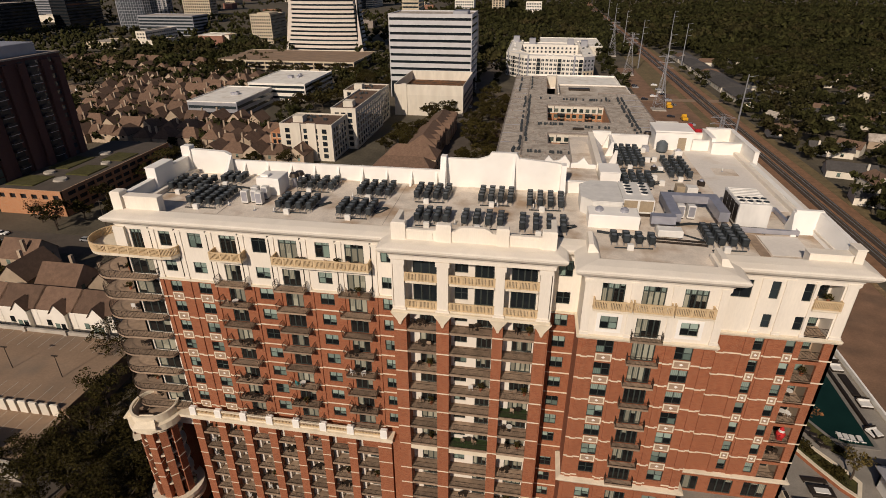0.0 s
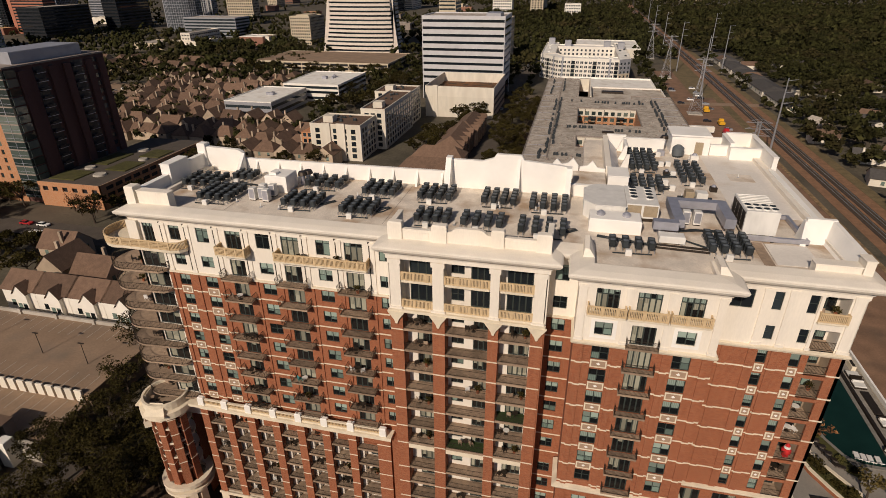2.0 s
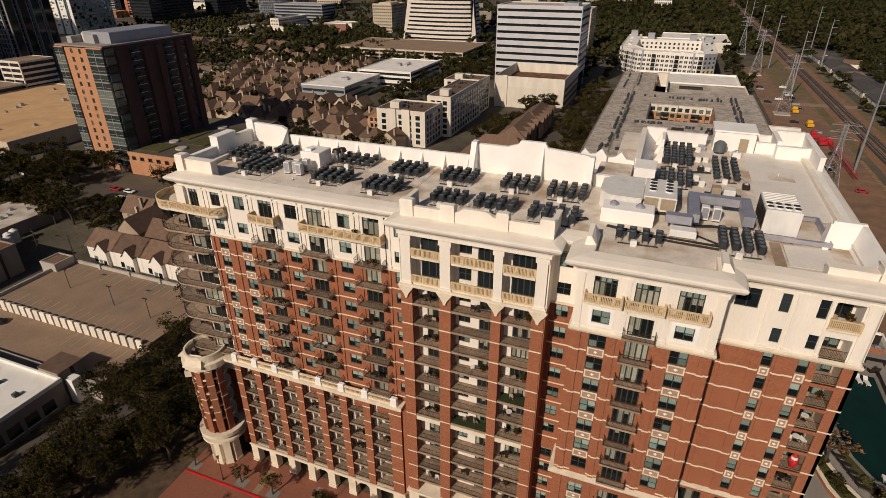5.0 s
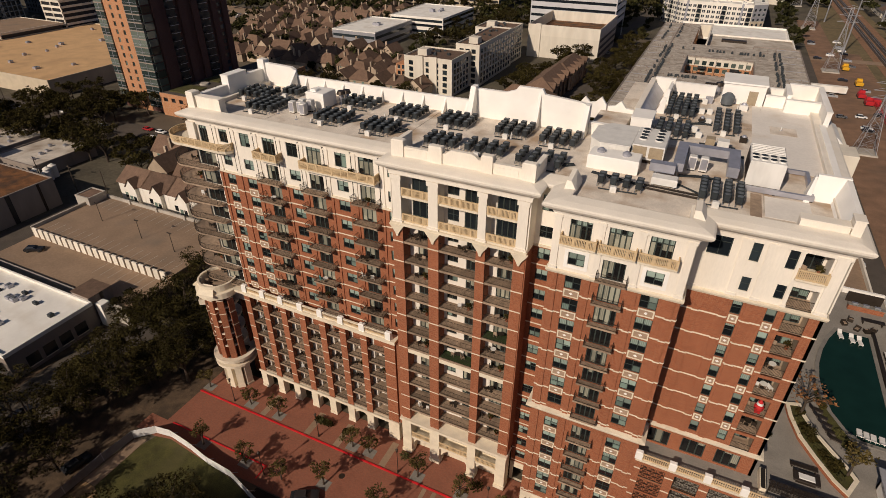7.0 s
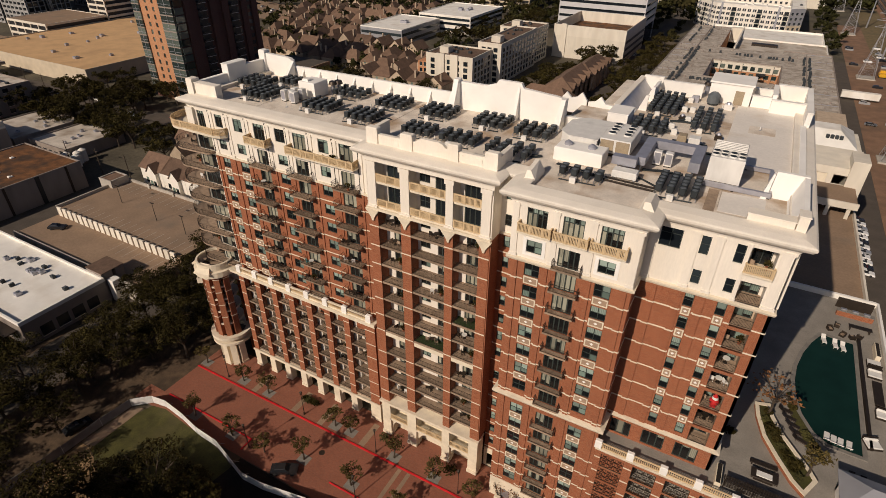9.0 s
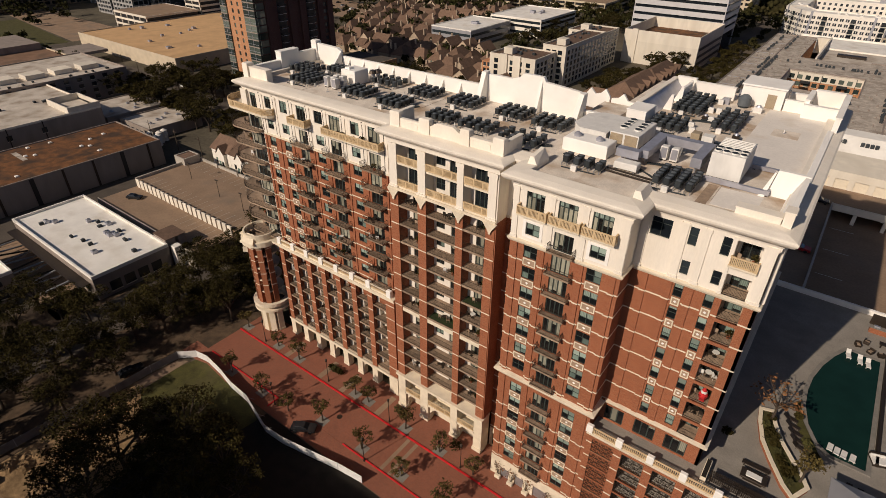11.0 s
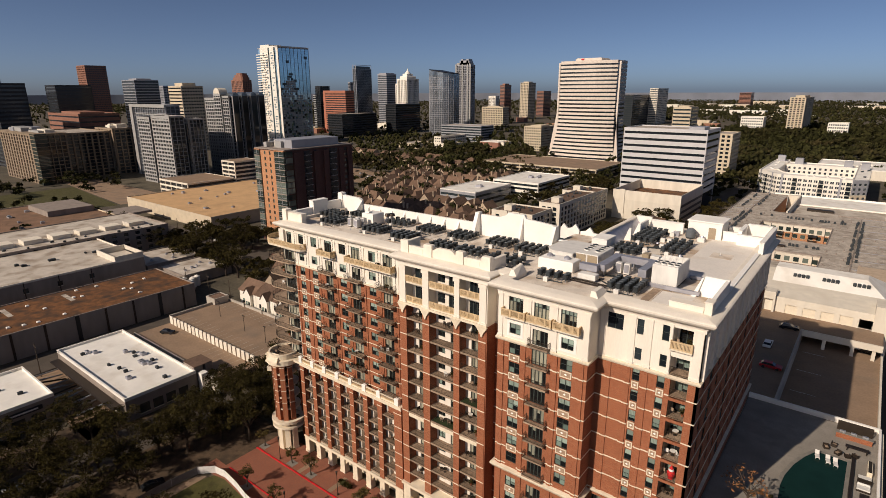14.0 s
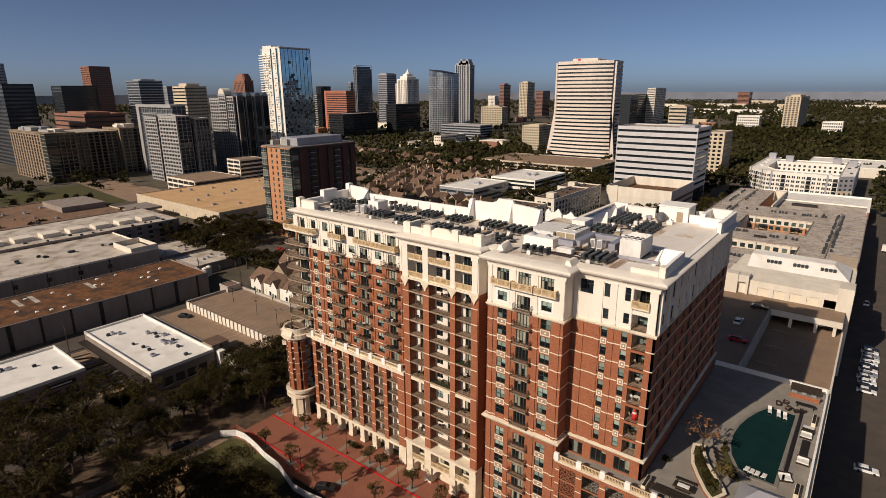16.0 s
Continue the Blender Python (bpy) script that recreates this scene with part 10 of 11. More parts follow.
glazed_block(pyr, -817, 925, -808.02, 960, 0, 96, 24, WHITEPANEL, GREYGLASS, (2, 1.6, 1.3), (0, 0, 0), 0.9)
for x in (-803.5, -783.5):
    part("round_bay", functools.reduce(lambda s, k: s.cone(x, 921, 3.9 * k, 3.9 * k + 1.5, 3.6, 3.6, 12), range(1, 27), Shape()), WHITEPANEL, pyr)
part("roof_step", Shape().block(-804, 926, 107.1, -783, 955, 113, 1.0), WHITEPANEL, pyr)
part("roof_step", Shape().block(-800, 931, 113.01, -787, 950, 118, 1.0), WHITEPANEL, pyr)
part("roof_point", Shape().cone(-793.5, 940, 118.01, 123, 7, 3, 10).cone(-793.5, 940, 123.01, 129, 2.2, 0.3, 8), WHITEPANEL, pyr)
skyline("black_box_office", -749, 821, -722, 896, 55.5, 12, BLACKPANEL, DARKGLASS, "black cubic office block", 0, 0, 0.5, 0)
skyline("low_black_block", -785, 700, -745, 790, 40, 9, BLACKPANEL, DARKGLASS, "low black office block", 0, 0, 0.5, 0)
curved = thing("curved_glass_tower", -617, 840, 0, "grey glass residential tower with a curved front and sloping top", "skyscraper")
CURVE = [(-639.5, 826), (-636, 822.5), (-628, 821.5), (-617, 823), (-607, 827), (-600, 834), (-595.5, 844), (-594.5, 859), (-632, 859)]
part("glass_core", Shape().prism(CURVE, 0, 109), GREYMIRROR, curved)
fins = Shape()
for k in range(28):
    z = 3.9 * k
    fins.sweep([(-0.3, z), (0.18, z), (0.18, z + 0.5), (-0.3, z + 0.5)], CURVE, True)
for (ax, ay), (bx, by) in zip(CURVE[:-2], CURVE[1:-1]):
    for f in (0.0, 0.34, 0.67):
        x, y = ax + (bx - ax) * f, ay + (by - ay) * f
        fins.box(x - 0.22, y - 0.22, 0, x + 0.22, y + 0.22, 108.9)
tagged(part("mullions", fins, GREYPANEL, curved), kind="stuff")
n = len(CURVE)
top = [(x, y, 119.5 - (x + 639.5) * 0.17) for x, y in CURVE]
part("sloping_screen", Shape().add([(x, y, 109.01) for x, y in CURVE] + top, [(i, (i + 1) % n, n + (i + 1) % n, n + i) for i in range(n)]), GREYMIRROR, curved)
part("top_rail", Shape().add([(x, y, z) for x, y, z in top] + [(x, y, z + 1.3) for x, y, z in top], [tuple(range(n - 1, -1, -1)), tuple(range(n, 2 * n))] + [(i, (i + 1) % n, n + (i + 1) % n, n + i) for i in range(n)]), BLACKPANEL, curved)
dark_res = thing("dark_residential_tower", -770, 1122, 0, "tall dark residential tower with pale ribs and a stepped crown", "skyscraper")
glazed_block(dark_res, -790, 1112, -747, 1131, 0, 140, 36, GREYPANEL, DARKGLASS, (7, 1.6, 0.9), (4, 1.0, 0.9), 0.9)
for x in (-790.5, -772, -757, -749):
    part("pale_rib", Shape().box(x, 1110.5, 0, x + 3.4, 1111.86, 143), PALEGREY, dark_res)
for x0, x1, hi in ((-788, -750, 146), (-780, -752, 151), (-776, -770, 154), (-760, -754, 154)):
    part("crown_step", Shape().box(x0, 1113, 141.2, x1, 1129, hi), PALEGREY if hi < 150 else GREYPANEL, dark_res)
skyline("pale_office_block", -695, 1086, -638, 1112, 45, 9, BEIGEPANEL, DARKGLASS, "pale low office block with a window grid", 12, 5, 0.45, 3)
skyline("brown_far_tower", -970, 1598, -953, 1640, 99, 22, BROWNPANEL, GREYGLASS, "reddish brown tower far off with banded windows", 0, 0, 0.5, 5)
skyline("yellow_round_tower", -815, 1463, -788, 1506, 103, 24, BEIGEPANEL, GREYGLASS, "slim yellowish concrete tower far off", 5, 8, 0.45, 4)
skyline("brown_far_tower", -868, 1661, -843, 1712, 79, 18, BROWNPANEL, GREYGLASS, "low reddish brown tower far off with banded windows", 0, 0, 0.5, 0)
skyline("black_far_block", -520, 1302, -421, 1464, 70, 14, BLACKPANEL, DARKGLASS, "far black office block", 0, 0, 0.4, 0)
skyline("pale_far_tower", -421, 1414, -401, 1495, 85, 20, PALEWALL, GREYGLASS, "slim pale banded tower on the horizon", 0, 8, 0.5, 0)
skyline("beige_ring_office", -201, 855, -176, 895, 57, 11, BEIGEPANEL, DARKGLASS, "beige banded office tower", 0, 0, 0.55, 3)
skyline("beige_condominium", -103, 1257, -77, 1400, 67, 20, BEIGEPANEL, DARKGLASS, "slender beige condominium tower with balconies", 4, 12, 0.4, 4, 1.2)
skyline("white_low_apartments", -176, 1220, -137, 1250, 31, 6, WHITEPANEL, DARKGLASS, "white low apartment block among trees", 10, 6, 0.5, 0)
skyline("white_low_apartments", -31, 1183, -1, 1215, 25, 5, WHITEPANEL, DARKGLASS, "white low apartment block among trees", 9, 6, 0.5, 0)
skyline("red_far_block", -508, 2940, -459, 3010, 68, 12, BROWNPANEL, DARKGLASS, "far red brick block", 0, 0, 0.5, 0)
skyline("beige_low_apartments", -355, 690, -328, 733, 33, 9, BEIGEPANEL, DARKGLASS, "beige low apartment block", 9, 12, 0.5, 2)
skyline("pale_wide_store", -479, 640, -466, 704, 16, 4, PALEWALL, DARKGLASS, "pale low office row with dark windows", 3, 14, 0.6, 0)
skyline("dark_low_garage", -560, 760, -476, 798, 25, 6, GREYPANEL, DARKGLASS, "long dark low garage", 0, 0, 0.45, 0)
skyline("grey_stepped_tower", -1100, 240, -1060, 280, 80, 18, BLACKPANEL, GREYGLASS, "dark far office tower", 0, 0, 0.5, 0)
rng = dice("city fill")
for i in range(36):
    x, y = rng.uniform(-1000, -250), rng.uniform(520, 1700)
    w, d, h = rng.uniform(16, 45), rng.uniform(16, 40), rng.uniform(5, 14)
    if -300 < x < -150 and y < 700 or -760 < x < -560 and y < 950:
        continue
    rect_building("low_block", x, y, x + w, y + d, h, rng.choice((PALEWALL, BEIGEPANEL, PANELGREY, BROWNPANEL)), rng.choice((ROOFGREY, ROOFWHITE, ROOFTAN)), "low flat-roofed city block", lip=0.5, group="low city blocks")
for i in range(28):
    x, y = rng.uniform(-900, 500), rng.uniform(1900, 3800)
    rect_building("far_block", x, y, x + rng.uniform(40, 130), y + rng.uniform(30, 60), rng.uniform(8, 20), rng.choice((PALEWALL, BEIGEPANEL, WHITEPANEL)), ROOFWHITE, "pale far warehouse on the horizon", lip=0.0, group="far pale blocks")

# ---- power lines ----
def lattice_tower(x, y, h, w):
    t = thing("lattice_pylon", x, y, 0, "grey steel lattice pylon", "pylon", "lattice pylons")
    s = Shape()
    lv = [0, 0.14, 0.27, 0.39, 0.5, 0.6, 0.7, 0.8, 0.9, 1.0]
    half = [w * (1 - 0.82 * min(1, l / 0.7)) / 2 for l in lv]
    cor = [(-1, -1), (1, -1), (1, 1), (-1, 1)]
    for (l0, h0), (l1, h1) in zip(zip(lv, half), zip(lv[1:], half[1:])):
        for i in range(4):
            a, b = cor[i], cor[(i + 1) % 4]
            p = (x + a[0] * h0, y + a[1] * h0, l0 * h)
            q = (x + a[0] * h1, y + a[1] * h1, l1 * h)
            r = (x + b[0] * h1, y + b[1] * h1, l1 * h)
            u = (x + b[0] * h0, y + b[1] * h0, l0 * h)
            s.beam(p, q, 0.11).beam(p, r, 0.055).beam(u, q, 0.055).beam(q, r, 0.05)
    part("lattice", s, STEEL, t)
    for l in (0.78, 0.88, 0.98):
        part("crossarm", Shape().beam((x - 5, y, l * h), (x + 5, y, l * h), 0.15).beam((x - 5, y, l * h), (x, y, l * h + 1.6), 0.08).beam((x + 5, y, l * h), (x, y, l * h + 1.6), 0.08), STEEL, t)
    part("footing", Shape().block(x - w / 2 - 0.6, y - w / 2 - 0.6, 0, x + w / 2 + 0.6, y + w / 2 + 0.6, 0.6, 0.1), CONCRETE, t)


def monopole(x, y, h):
    t = thing("power_mast", x, y, 0, "tall tapered steel power mast with side arms", "pylon", "power masts")
    part("mast", Shape().beam((x, y, 0), (x, y, h), 0.6, 0.22, 8), STEEL, t)
    for l in (0.72, 0.84, 0.97):
        part("arm", Shape().beam((x, y, l * h), (x + 4.2, y, l * h + 0.7), 0.14, 0.08), STEEL, t)


for x, y, h, w in ((79, 251, 27, 7), (80, 385, 34, 7.5), (78, 522, 34, 8), (76, 640, 34, 8)):
    lattice_tower(x, y, h, w)
for x, y, h in ((95, 280, 40), (92, 440, 42), (92, 560, 42), (94, 690, 42), (98, 830, 42), (130, 560, 40), (150, 720, 40), (104, 980, 42)):
    monopole(x, y, h)
for i, (x, y) in enumerate(((-176, 95), (-160, 96), (-146, 97), (-190, 125), (-212, 128), (-232, 131), (-140, 30), (-270, 140), (-290, 142), (-150, 160))):
    t = thing("utility_pole", x, y, 0, "dark wooden utility pole with a crossarm", "utility pole", "utility poles")
    part("pole", Shape().beam((x, y, 0), (x, y, 11), 0.16, 0.11, 6), BARK, t)
    part("crossarm", Shape().box(x - 1.2, y - 0.06, 9.8, x + 1.2, y + 0.06, 9.95), BARK, t)
for i, (x, y) in enumerate(((-30.8, 50.3), (-34.4, 39.8), (-14.2, 50.0), (-50.5, 50.2), (2.0, 50.0), (-12.0, 41.0), (12.0, 41.6))):
    t = thing("street_lamp", x, y, 0, "slim dark plaza street lamp", "street lamp", "plaza lamps")
    part("pole", Shape().beam((x, y, 0), (x, y, 5.2), 0.08, 0.05, 6), BRONZE, t)
    part("lantern", Shape().cone(x, y, 5.2, 5.8, 0.14, 0.24, 8).cone(x, y, 5.8, 6.0, 0.26, 0.05, 8), BRONZE, t)
    part("foot", Shape().cone(x, y, 0, 0.5, 0.2, 0.14, 8), BRONZE, t)

# ---- vehicles ----
def car(name, paint, label, tall=1.45, length=4.6, wheels=True):
    t = thing(name, 0, -300, 0, label, "car", "parked cars")
    h, L = length / 2, tall
    low = 0.35 if wheels else 0.02
    prof = [(-h, low), (h, low), (h, 0.75), (h * 0.92, 0.85), (h * 0.45, 0.95), (-h * 0.95, 0.98), (-h, 0.85)]
    n = len(prof)
    b = Shape().add([(x, -0.9, z) for x, z in prof] + [(x, 0.9, z) for x, z in prof], [tuple(range(n)), tuple(range(2 * n - 1, n - 1, -1))] + [((i + 1) % n, i, n + i, n + (i + 1) % n) for i in range(n)])
    part("body", b, paint, t, at=(0, -300, 0))
    c = Shape().add([(-h * 0.88, -0.82, 0.985), (h * 0.42, -0.82, 0.955), (h * 0.42, 0.82, 0.955), (-h * 0.88, 0.82, 0.985), (-h * 0.66, -0.66, L - 0.06), (h * 0.12, -0.66, L - 0.06), (h * 0.12, 0.66, L - 0.06), (-h * 0.66, 0.66, L - 0.06)],
                    [(0, 1, 5, 4), (1, 2, 6, 5), (2, 3, 7, 6), (3, 0, 4, 7)])
    part("cabin_glass", c, CARGLASS, t, at=(0, -300, 0))
    part("roof", Shape().block(-h * 0.67, -0.68, L - 0.056, h * 0.13, 0.68, L, 0.04), paint, t, at=(0, -300, 0))
    for x in (-h * 0.62, h * 0.62) if wheels else ():
        for y in (-0.86, 0.86):
            wh_ = Shape().cone(0, 0, -0.11, 0.11, 0.34, 0.34, 9)
            wh_.v = [(a + x, cc + y, bb + 0.34) for a, bb, cc in wh_.v]
            part("wheel", wh_, TYRE, t, at=(0, -300, 0))
    return t


cars = [car("parked_car", CARWHITE, "tall white parked family car", 1.7, 4.7), car("parked_car", CARBLACK, "black parked saloon car with dark windows"), car("parked_car", CARSILVER, "silver parked saloon car with dark windows"), car("parked_car", CARWHITE, "white parked saloon car with dark windows"), car("parked_car", CARRED, "red parked saloon car with dark windows")]
far_cars = [car("parked_car", m, "%s car parked in a distant lot" % w, wheels=False) for m, w in ((CARWHITE, "white"), (CARBLACK, "black"), (CARSILVER, "silver"))]
rng = dice("cars")
spots = [(64.8 + rng.uniform(-0.3, 0.3), 158 + 3.0 * i, 0.0, 0) for i in range(12)]
spots += [(66.0, 116.5, 0, 5), (62.5, 240, 0, 90)]
spots += [(rng.choice((76, 84, 92)), 205 + 3.2 * rng.randrange(0, 100), 0, 0) for _ in range(22)]
spots += [(36.0, 125, 20.0, 0), (36.3, 153, 20.0, 5), (52.3, 158.5, 16.4, 0), (54.6, 157.6, 16.4, 0), (33.5, 138, 20.0, 90)]
spots += [(-326 - 7 * rng.randrange(0, 9), 4 + 5.4 * rng.randrange(0, 16), 7.9, 0) for _ in range(14)]
spots += [(rng.uniform(-400, -300), 350 + 9 * rng.randrange(0, 6), 0, 90) for _ in range(16)]
spots += [(rng.uniform(-380, -70), 145.5 + rng.choice((-3, 3)), 0, 0) for _ in range(12)]
spots += [(-40 + rng.choice((-3, 3)), rng.uniform(330, 700), 0, 90) for _ in range(8)]
spots += [(rng.uniform(-435, -390), 210 + 5.5 * rng.randrange(0, 14), 9.7, 90) for _ in range(12)]
spots += [(-86, 8, 0, 90)]
for i, (x, y, z, rz) in enumerate(spots):
    if y > 300 or x < -200:
        copy_thing(far_cars[(i * 5 + i // 3) % 3], pose(x, y, z, 0, 0, rz))
        continue
    copy_thing(cars[(i * 7 + i // 3) % 5 if i > 13 else (0, 1, 3, 0, 2)[i % 5]], pose(x, y, z, 0, 0, rz))
copy_thing(cars[1], pose(-131, 64.5, 4.2, 0, 0, 30))
for x, y, rz in ((-25.4, 39.2, 30), (-64.5, 27.5, 80), (-84, 30, 90), (-87, 46, 90)):
    copy_thing(cars[1], pose(x, y, 0.0, 0, 0, rz))
van = thing("delivery_van", -174, 139, 0, "white delivery van with a box body", "van")
part("box", Shape().block(-177, 137.8, 0.5, -172.4, 140.2, 2.9, 0.1), CARWHITE, van)
part("cab", Shape().block(-172.39, 137.9, 0.5, -170.6, 140.1, 2.1, 0.3), CARWHITE, van)
for x in (-176, -171.6):
    for y in (137.85, 140.15):
        part("wheel", Shape().box(x - 0.4, y - 0.12, 0, x + 0.4, y + 0.12, 0.75), TYRE, van)
trailer = thing("white_trailer", 73, 336, 0, "long white box trailer in the lot", "trailer")
part("box", Shape().block(66, 334, 1.0, 82, 337, 4.0, 0.1), ROOFWHITE, trailer)
part("chassis", Shape().box(67, 334.4, 0.4, 81, 336.6, 0.996), BRONZE, trailer)
for x, y, m in ((88, 392, YELLOW), (90.5, 358, YELLOW), (88.5, 334, CARRED), (90, 322, CARRED)):
    t = thing("work_machine", x, y, 0, "yellow work machine in the lot" if m is YELLOW else "red work truck in the lot", "machine")
    part("body", Shape().block(x - 1.6, y - 3, 0.6, x + 1.6, y + 3, 2.2, 0.3), m, t)
    part("cab", Shape().block(x - 1.3, y + 0.5, 2.2, x + 1.3, y + 2.6, 3.4, 0.3), m, t)
    for yy in (y - 2, y + 2):
        part("wheel", Shape().box(x - 1.7, yy - 0.5, 0, x + 1.7, yy + 0.5, 1.0), TYRE, t)
crane = thing("red_crane", 93, 300, 0, "long red lattice crane boom lying in the lot", "crane")
s = Shape()
for dx, dz in ((-0.8, 0.8), (0.8, 0.8), (-0.8, 2.2), (0.8, 2.2)):
    s.beam((93 + dx, 268, dz), (93 + dx, 322, dz), 0.12)
for i in range(18):
    y = 268 + 3 * i
    s.beam((92.2, y, 0.8), (93.8, y + 3, 2.2), 0.08).beam((93.8, y, 0.8), (92.2, y + 3, 2.2), 0.08)
part("boom", s, CARRED, crane)
part("base", Shape().block(91.5, 321, 0, 94.5, 326, 3.0, 0.3), CARRED, crane)

# ---- things on the balconies ----
def small_chair(mat, label):
    t = thing("balcony_chair", 0, -300, 0, label, "chair", "balcony chairs")
    at = (0, -300, 0)
    part("seat", Shape().block(-0.27, -0.27, 0.38, 0.27, 0.27, 0.46, 0.03), mat, t, at=at)
    part("backrest", Shape().box(-0.27, 0.2, 0.46, 0.27, 0.27, 0.95), mat, t, at=at)
    for x in (-0.22, 0.22):
        for y in (-0.22, 0.22):
            part("leg", Shape().box(x - 0.03, y - 0.03, 0, x + 0.03, y + 0.03, 0.38), mat, t, at=at)
    return t


def small_table(mat, label):
    t = thing("balcony_table", 0, -300, 0, label, "table", "balcony tables")
    at = (0, -300, 0)
    part("top", Shape().cone(0, 0, 0.66, 0.72, 0.42, 0.42, 14), mat, t, at=at)
    part("stem", Shape().cone(0, 0, 0.04, 0.66, 0.05, 0.05, 8), BRONZE, t, at=at)
    part("foot", Shape().cone(0, 0, 0.0, 0.04, 0.28, 0.25, 12), BRONZE, t, at=at)
    return t


def small_plant():
    t = thing("potted_plant", 0, -300, 0, "leafy plant in a pot on a balcony", "plant", "balcony plants")
    at = (0, -300, 0)
    part("pot", Shape().cone(0, 0, 0, 0.4, 0.16, 0.22, 10), BRICK, t, at=at)
    part("leaves", crown(dice("pot"), [(0, 0, 0.75, 0.4, 1.0)], 60, 0.16), LEAF, t, at=at)
    return t


chairs = [small_chair(BRONZE, "dark wicker balcony chair"), small_chair(UNITWHITE, "white plastic chair on a balcony"), small_chair(PLANK, "brown wooden balcony chair"), small_chair(TEAL, "teal plastic chair on a balcony")]
tables = [small_table(BRONZE, "dark round balcony table"), small_table(UNITWHITE, "white round balcony table")]
pots = [small_plant()]
rng = dice("balcony things")
spots = []
for f in UPPER + LOWER[:4]:
    for xa, xb in b_bays:
        if rng.random() < 0.6:
            spots.append(((xa + xb) / 2 + rng.uniform(-0.8, 0.8), 55.9, f))
for f in UPPER + CROWN[:1]:
    for x, _ in a_doors:
        if rng.random() < 0.55:
            spots.append((x + rng.uniform(-0.6, 0.6), 56.5, f - 0.02))
    if rng.random() < 0.7:
        spots.append((-53.5 + rng.uniform(-1, 1), 58.0, f - 0.02))
for f in LOWER:
    for xa, xb in zip(piers, piers[1:]):
        if rng.random() < 0.3:
            spots.append(((xa + xb) / 2, 57.2, f))
for f in UPPER[1:6]:
    if rng.random() < 0.8:
        spots.append((32.1, 57.4, f + 0.01))
spots += [(-23.5, 56.7, CROWN[1]), (-27.5, 56.8, CROWN[1]), (-20.6, 56.7, CROWN[1]), (32.0, 57.2, CROWN[1] + 0.01), (-53.0, 56.5, 23.55), (-54.8, 55.2, 23.55)]
for i, (x, y, z) in enumerate(spots):
    c = chairs[rng.choice((0, 0, 0, 2, 2, 1, 3 if 30 < z < 34 else 0))]
    copy_thing(c, pose(x - 0.75, y, z, 0, 0, rng.uniform(120, 250)))
    k = rng.random()
    if k < 0.6:
        copy_thing(tables[rng.random() < 0.2], pose(x, y + 0.05, z))
    if k < 0.25:
        copy_thing(c, pose(x + 0.75, y, z, 0, 0, rng.uniform(-250, -120)))
    elif k > 0.6:
        copy_thing(pots[0], pose(x + 0.6, y, z, 0, 0, rng.uniform(0, 360)))
for x in (-21.9, -21.2):
    lounger(x, 56.9, 90 if x < -21.5 else 92, z=23.5)
# a red and white inflatable on the eighth balcony of the right bay
puff = Shape()
for zz, r0, r1 in ((0.0, 0.35, 0.5), (0.35, 0.5, 0.55), (0.7, 0.55, 0.4)):
    puff.cone(32.4, 56.6, UPPER[4] + 0.3 + zz, UPPER[4] + 0.65 + zz, r0, r1, 12)
infl = solid("red_inflatable", puff, REDCLOTH, "plump red and white inflatable ornament on a balcony", "ornament")
part("white_band", Shape().cone(32.4, 56.6, UPPER[4] + 1.352, UPPER[4] + 1.65, 0.38, 0.32, 12), UNITWHITE, infl)
part("red_top", Shape().cone(32.4, 56.6, UPPER[4] + 1.654, UPPER[4] + 2.1, 0.3, 0.06, 12), REDCLOTH, infl)
part("foot", Shape().box(32.1, 56.4, UPPER[4] + 0.012, 32.7, 56.8, UPPER[4] + 0.3), REDCLOTH, infl)
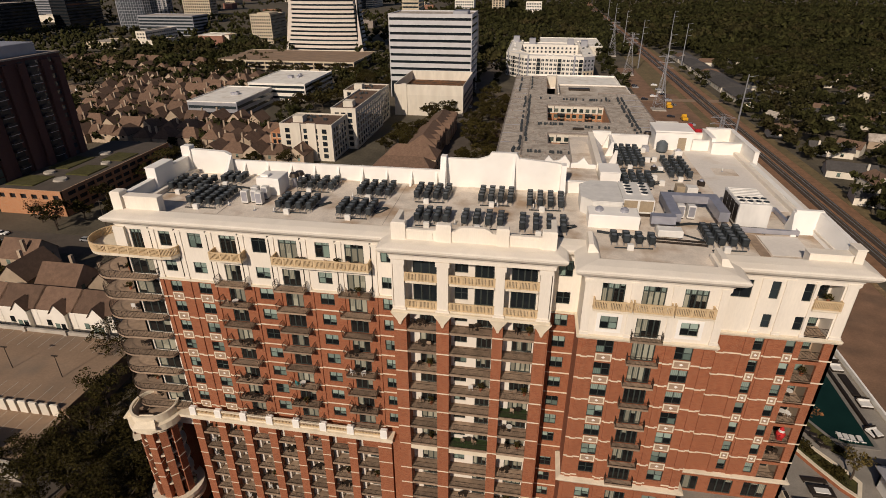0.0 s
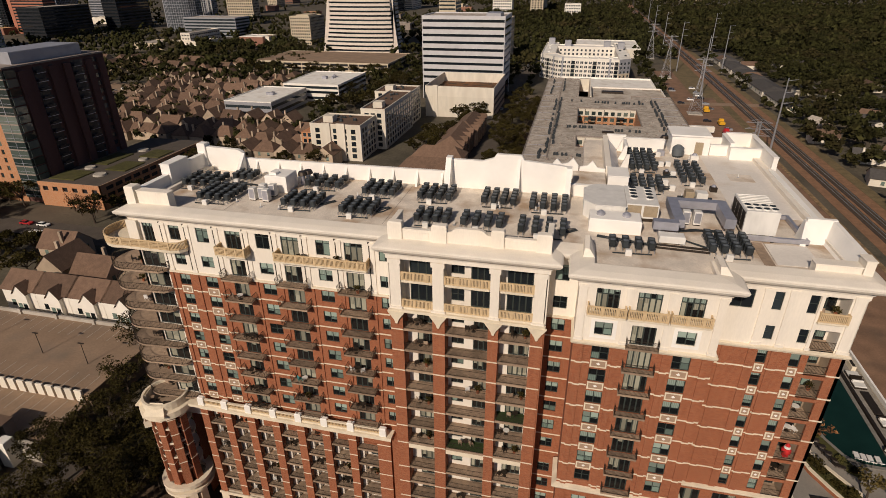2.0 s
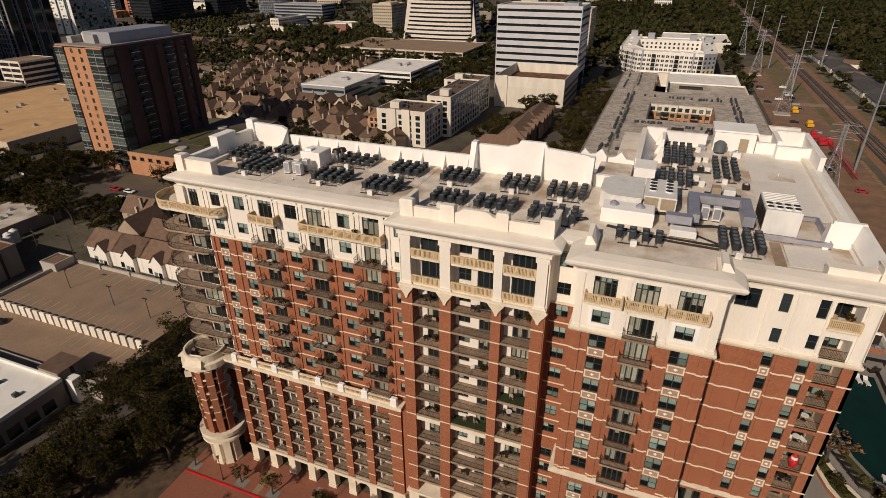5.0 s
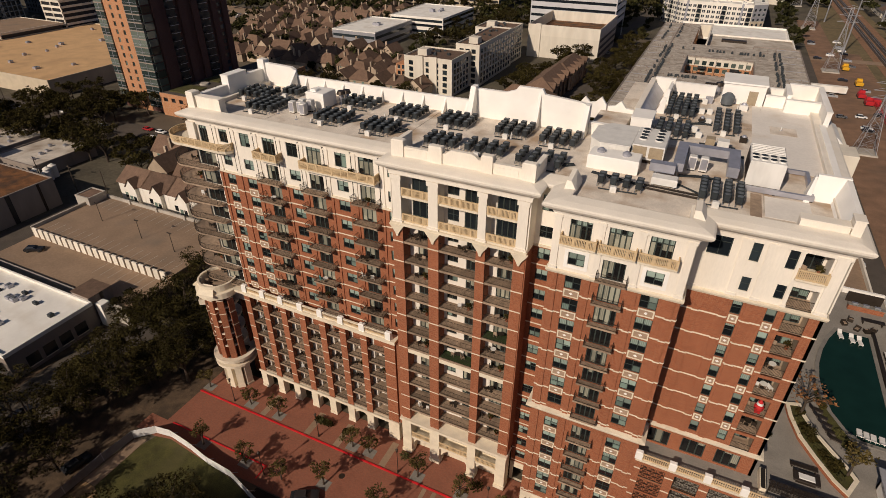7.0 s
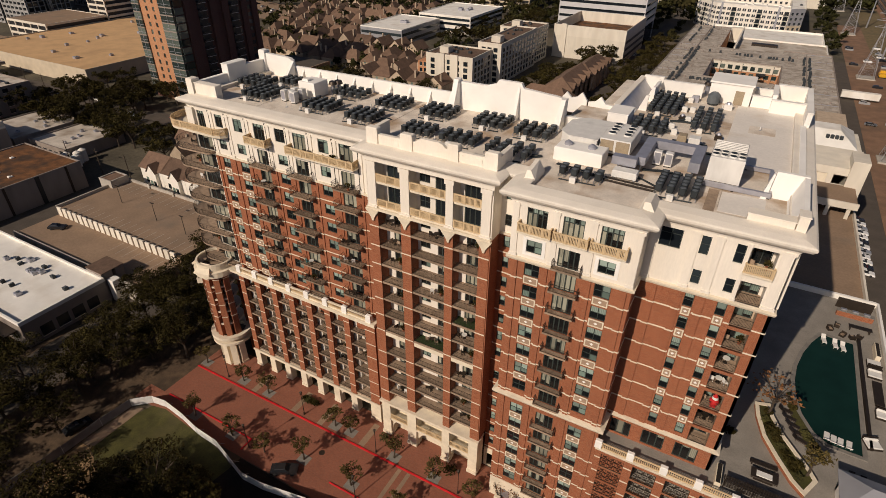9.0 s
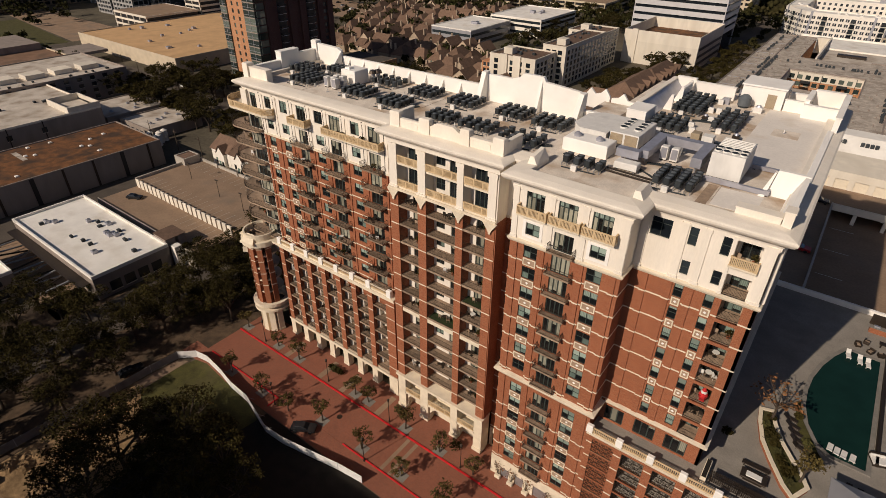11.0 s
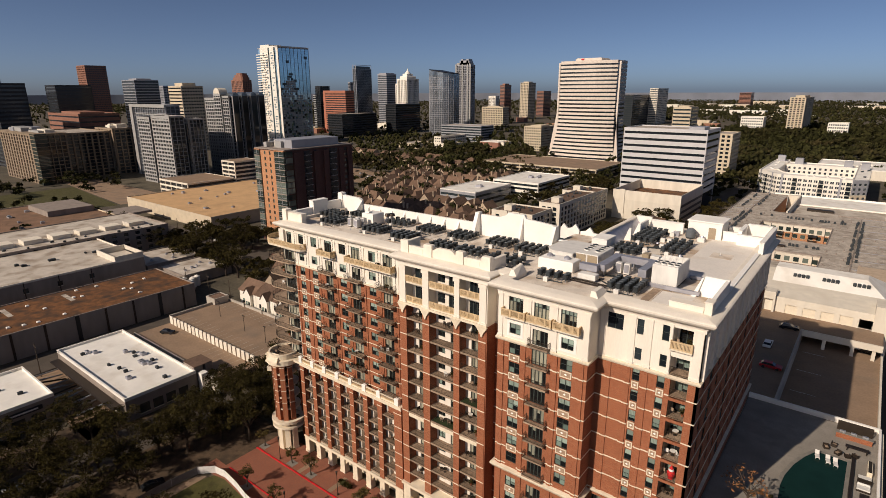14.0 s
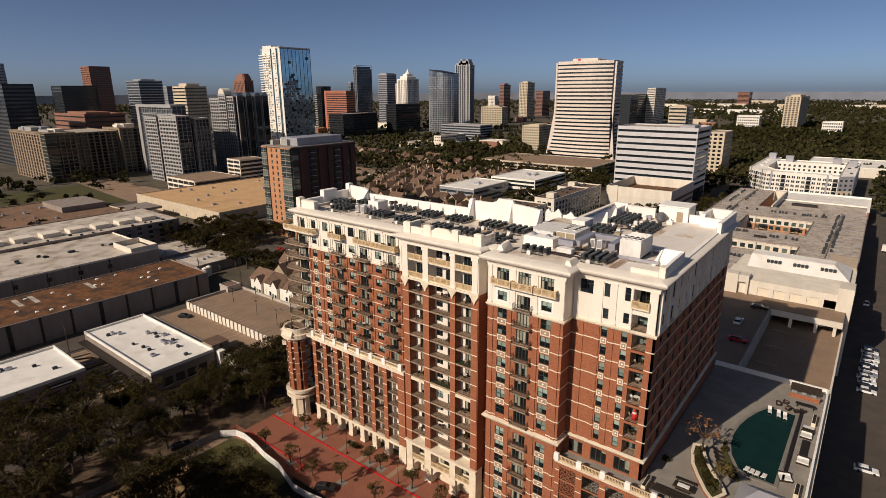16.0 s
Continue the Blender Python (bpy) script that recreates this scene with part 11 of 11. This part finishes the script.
turf = solid("turf_mat", Shape().box(-8.6, 54.9, UPPER[6] + 0.004, -3.6, 56.7, UPPER[6] + 0.05), TURF, "green artificial turf mat on a balcony", "mat")
solid("turf_mat", Shape().box(-2.1, 54.9, UPPER[4] + 0.004, 1.4, 56.7, UPPER[4] + 0.05), TURF, "green artificial turf mat on a balcony", "mat")

# shrubs on the pool terrace and along the shop fronts
rng = dice("shrubs")
for i, (x, y, z, r) in enumerate([(40.3 + 0.5 * k, 68.0 - 1.0 * k, T + 0.5, 0.5 if k != 2 else 0.95) for k in range(9)] + [(40.6, 69.8, T + 0.5, 0.5), (44.4, 62.0, T + 0.5, 0.6), (43.6, 72.8, T + 0.2, 0.5), (45.2, 68.2, T + 0.2, 0.5), (46.4, 66.4, T + 0.2, 0.5), (36.2, 64.0, T, 0.6)]
                                   + [(-33.0 + 0.9 * k, 53.2, 0.02, 0.6) for k in range(4)] + [(-1.0, 52.8, 0.02, 1.0), (-14.6, 53.0, 0.02, 0.8), (-26.8, 53.0, 0.02, 0.6)]):
    t = thing("shrub", x, y, z, "low clipped green shrub in a bed", "shrub", "shrubs")
    part("leaves", crown(dice("shrub", i), [(0, 0, r * 0.7, r, 0.8)], 130, 0.22), LEAF if i % 4 else GRASS, t, at=(x, y, z))
    part("stem", Shape().cone(0, 0, 0, r * 0.6, 0.06, 0.04, 6), BARK, t, at=(x, y, z))
for x in (8.0, 10.4, 13.2, 17.2):
    t = thing("climbing_plant", x, 52.3, 0, "bare climbing plant in a white planter against the wall", "plant", "wall climbers")
    part("planter", Shape().block(x - 0.5, 52.0, 0.02, x + 0.5, 52.6, 0.6, 0.05), STONE, t)
    s = Shape()
    for k in range(7):
        s.beam((x, 52.5, 0.5), (x + rng.uniform(-1.1, 1.1), 52.55, rng.uniform(1.8, 3.6)), 0.04, 0.02)
    part("stems", s, BARK, t)
    part("leaves", crown(dice("climber", x), [(x, 52.5, 2.6, 0.9, 1.0)], 50, 0.16), LEAFBROWN, t)

for p in GONE + cars + far_cars + chairs + tables + pots:
    for c in list(p.children_recursive):
        bpy.data.objects.remove(c)
    bpy.data.objects.remove(p)
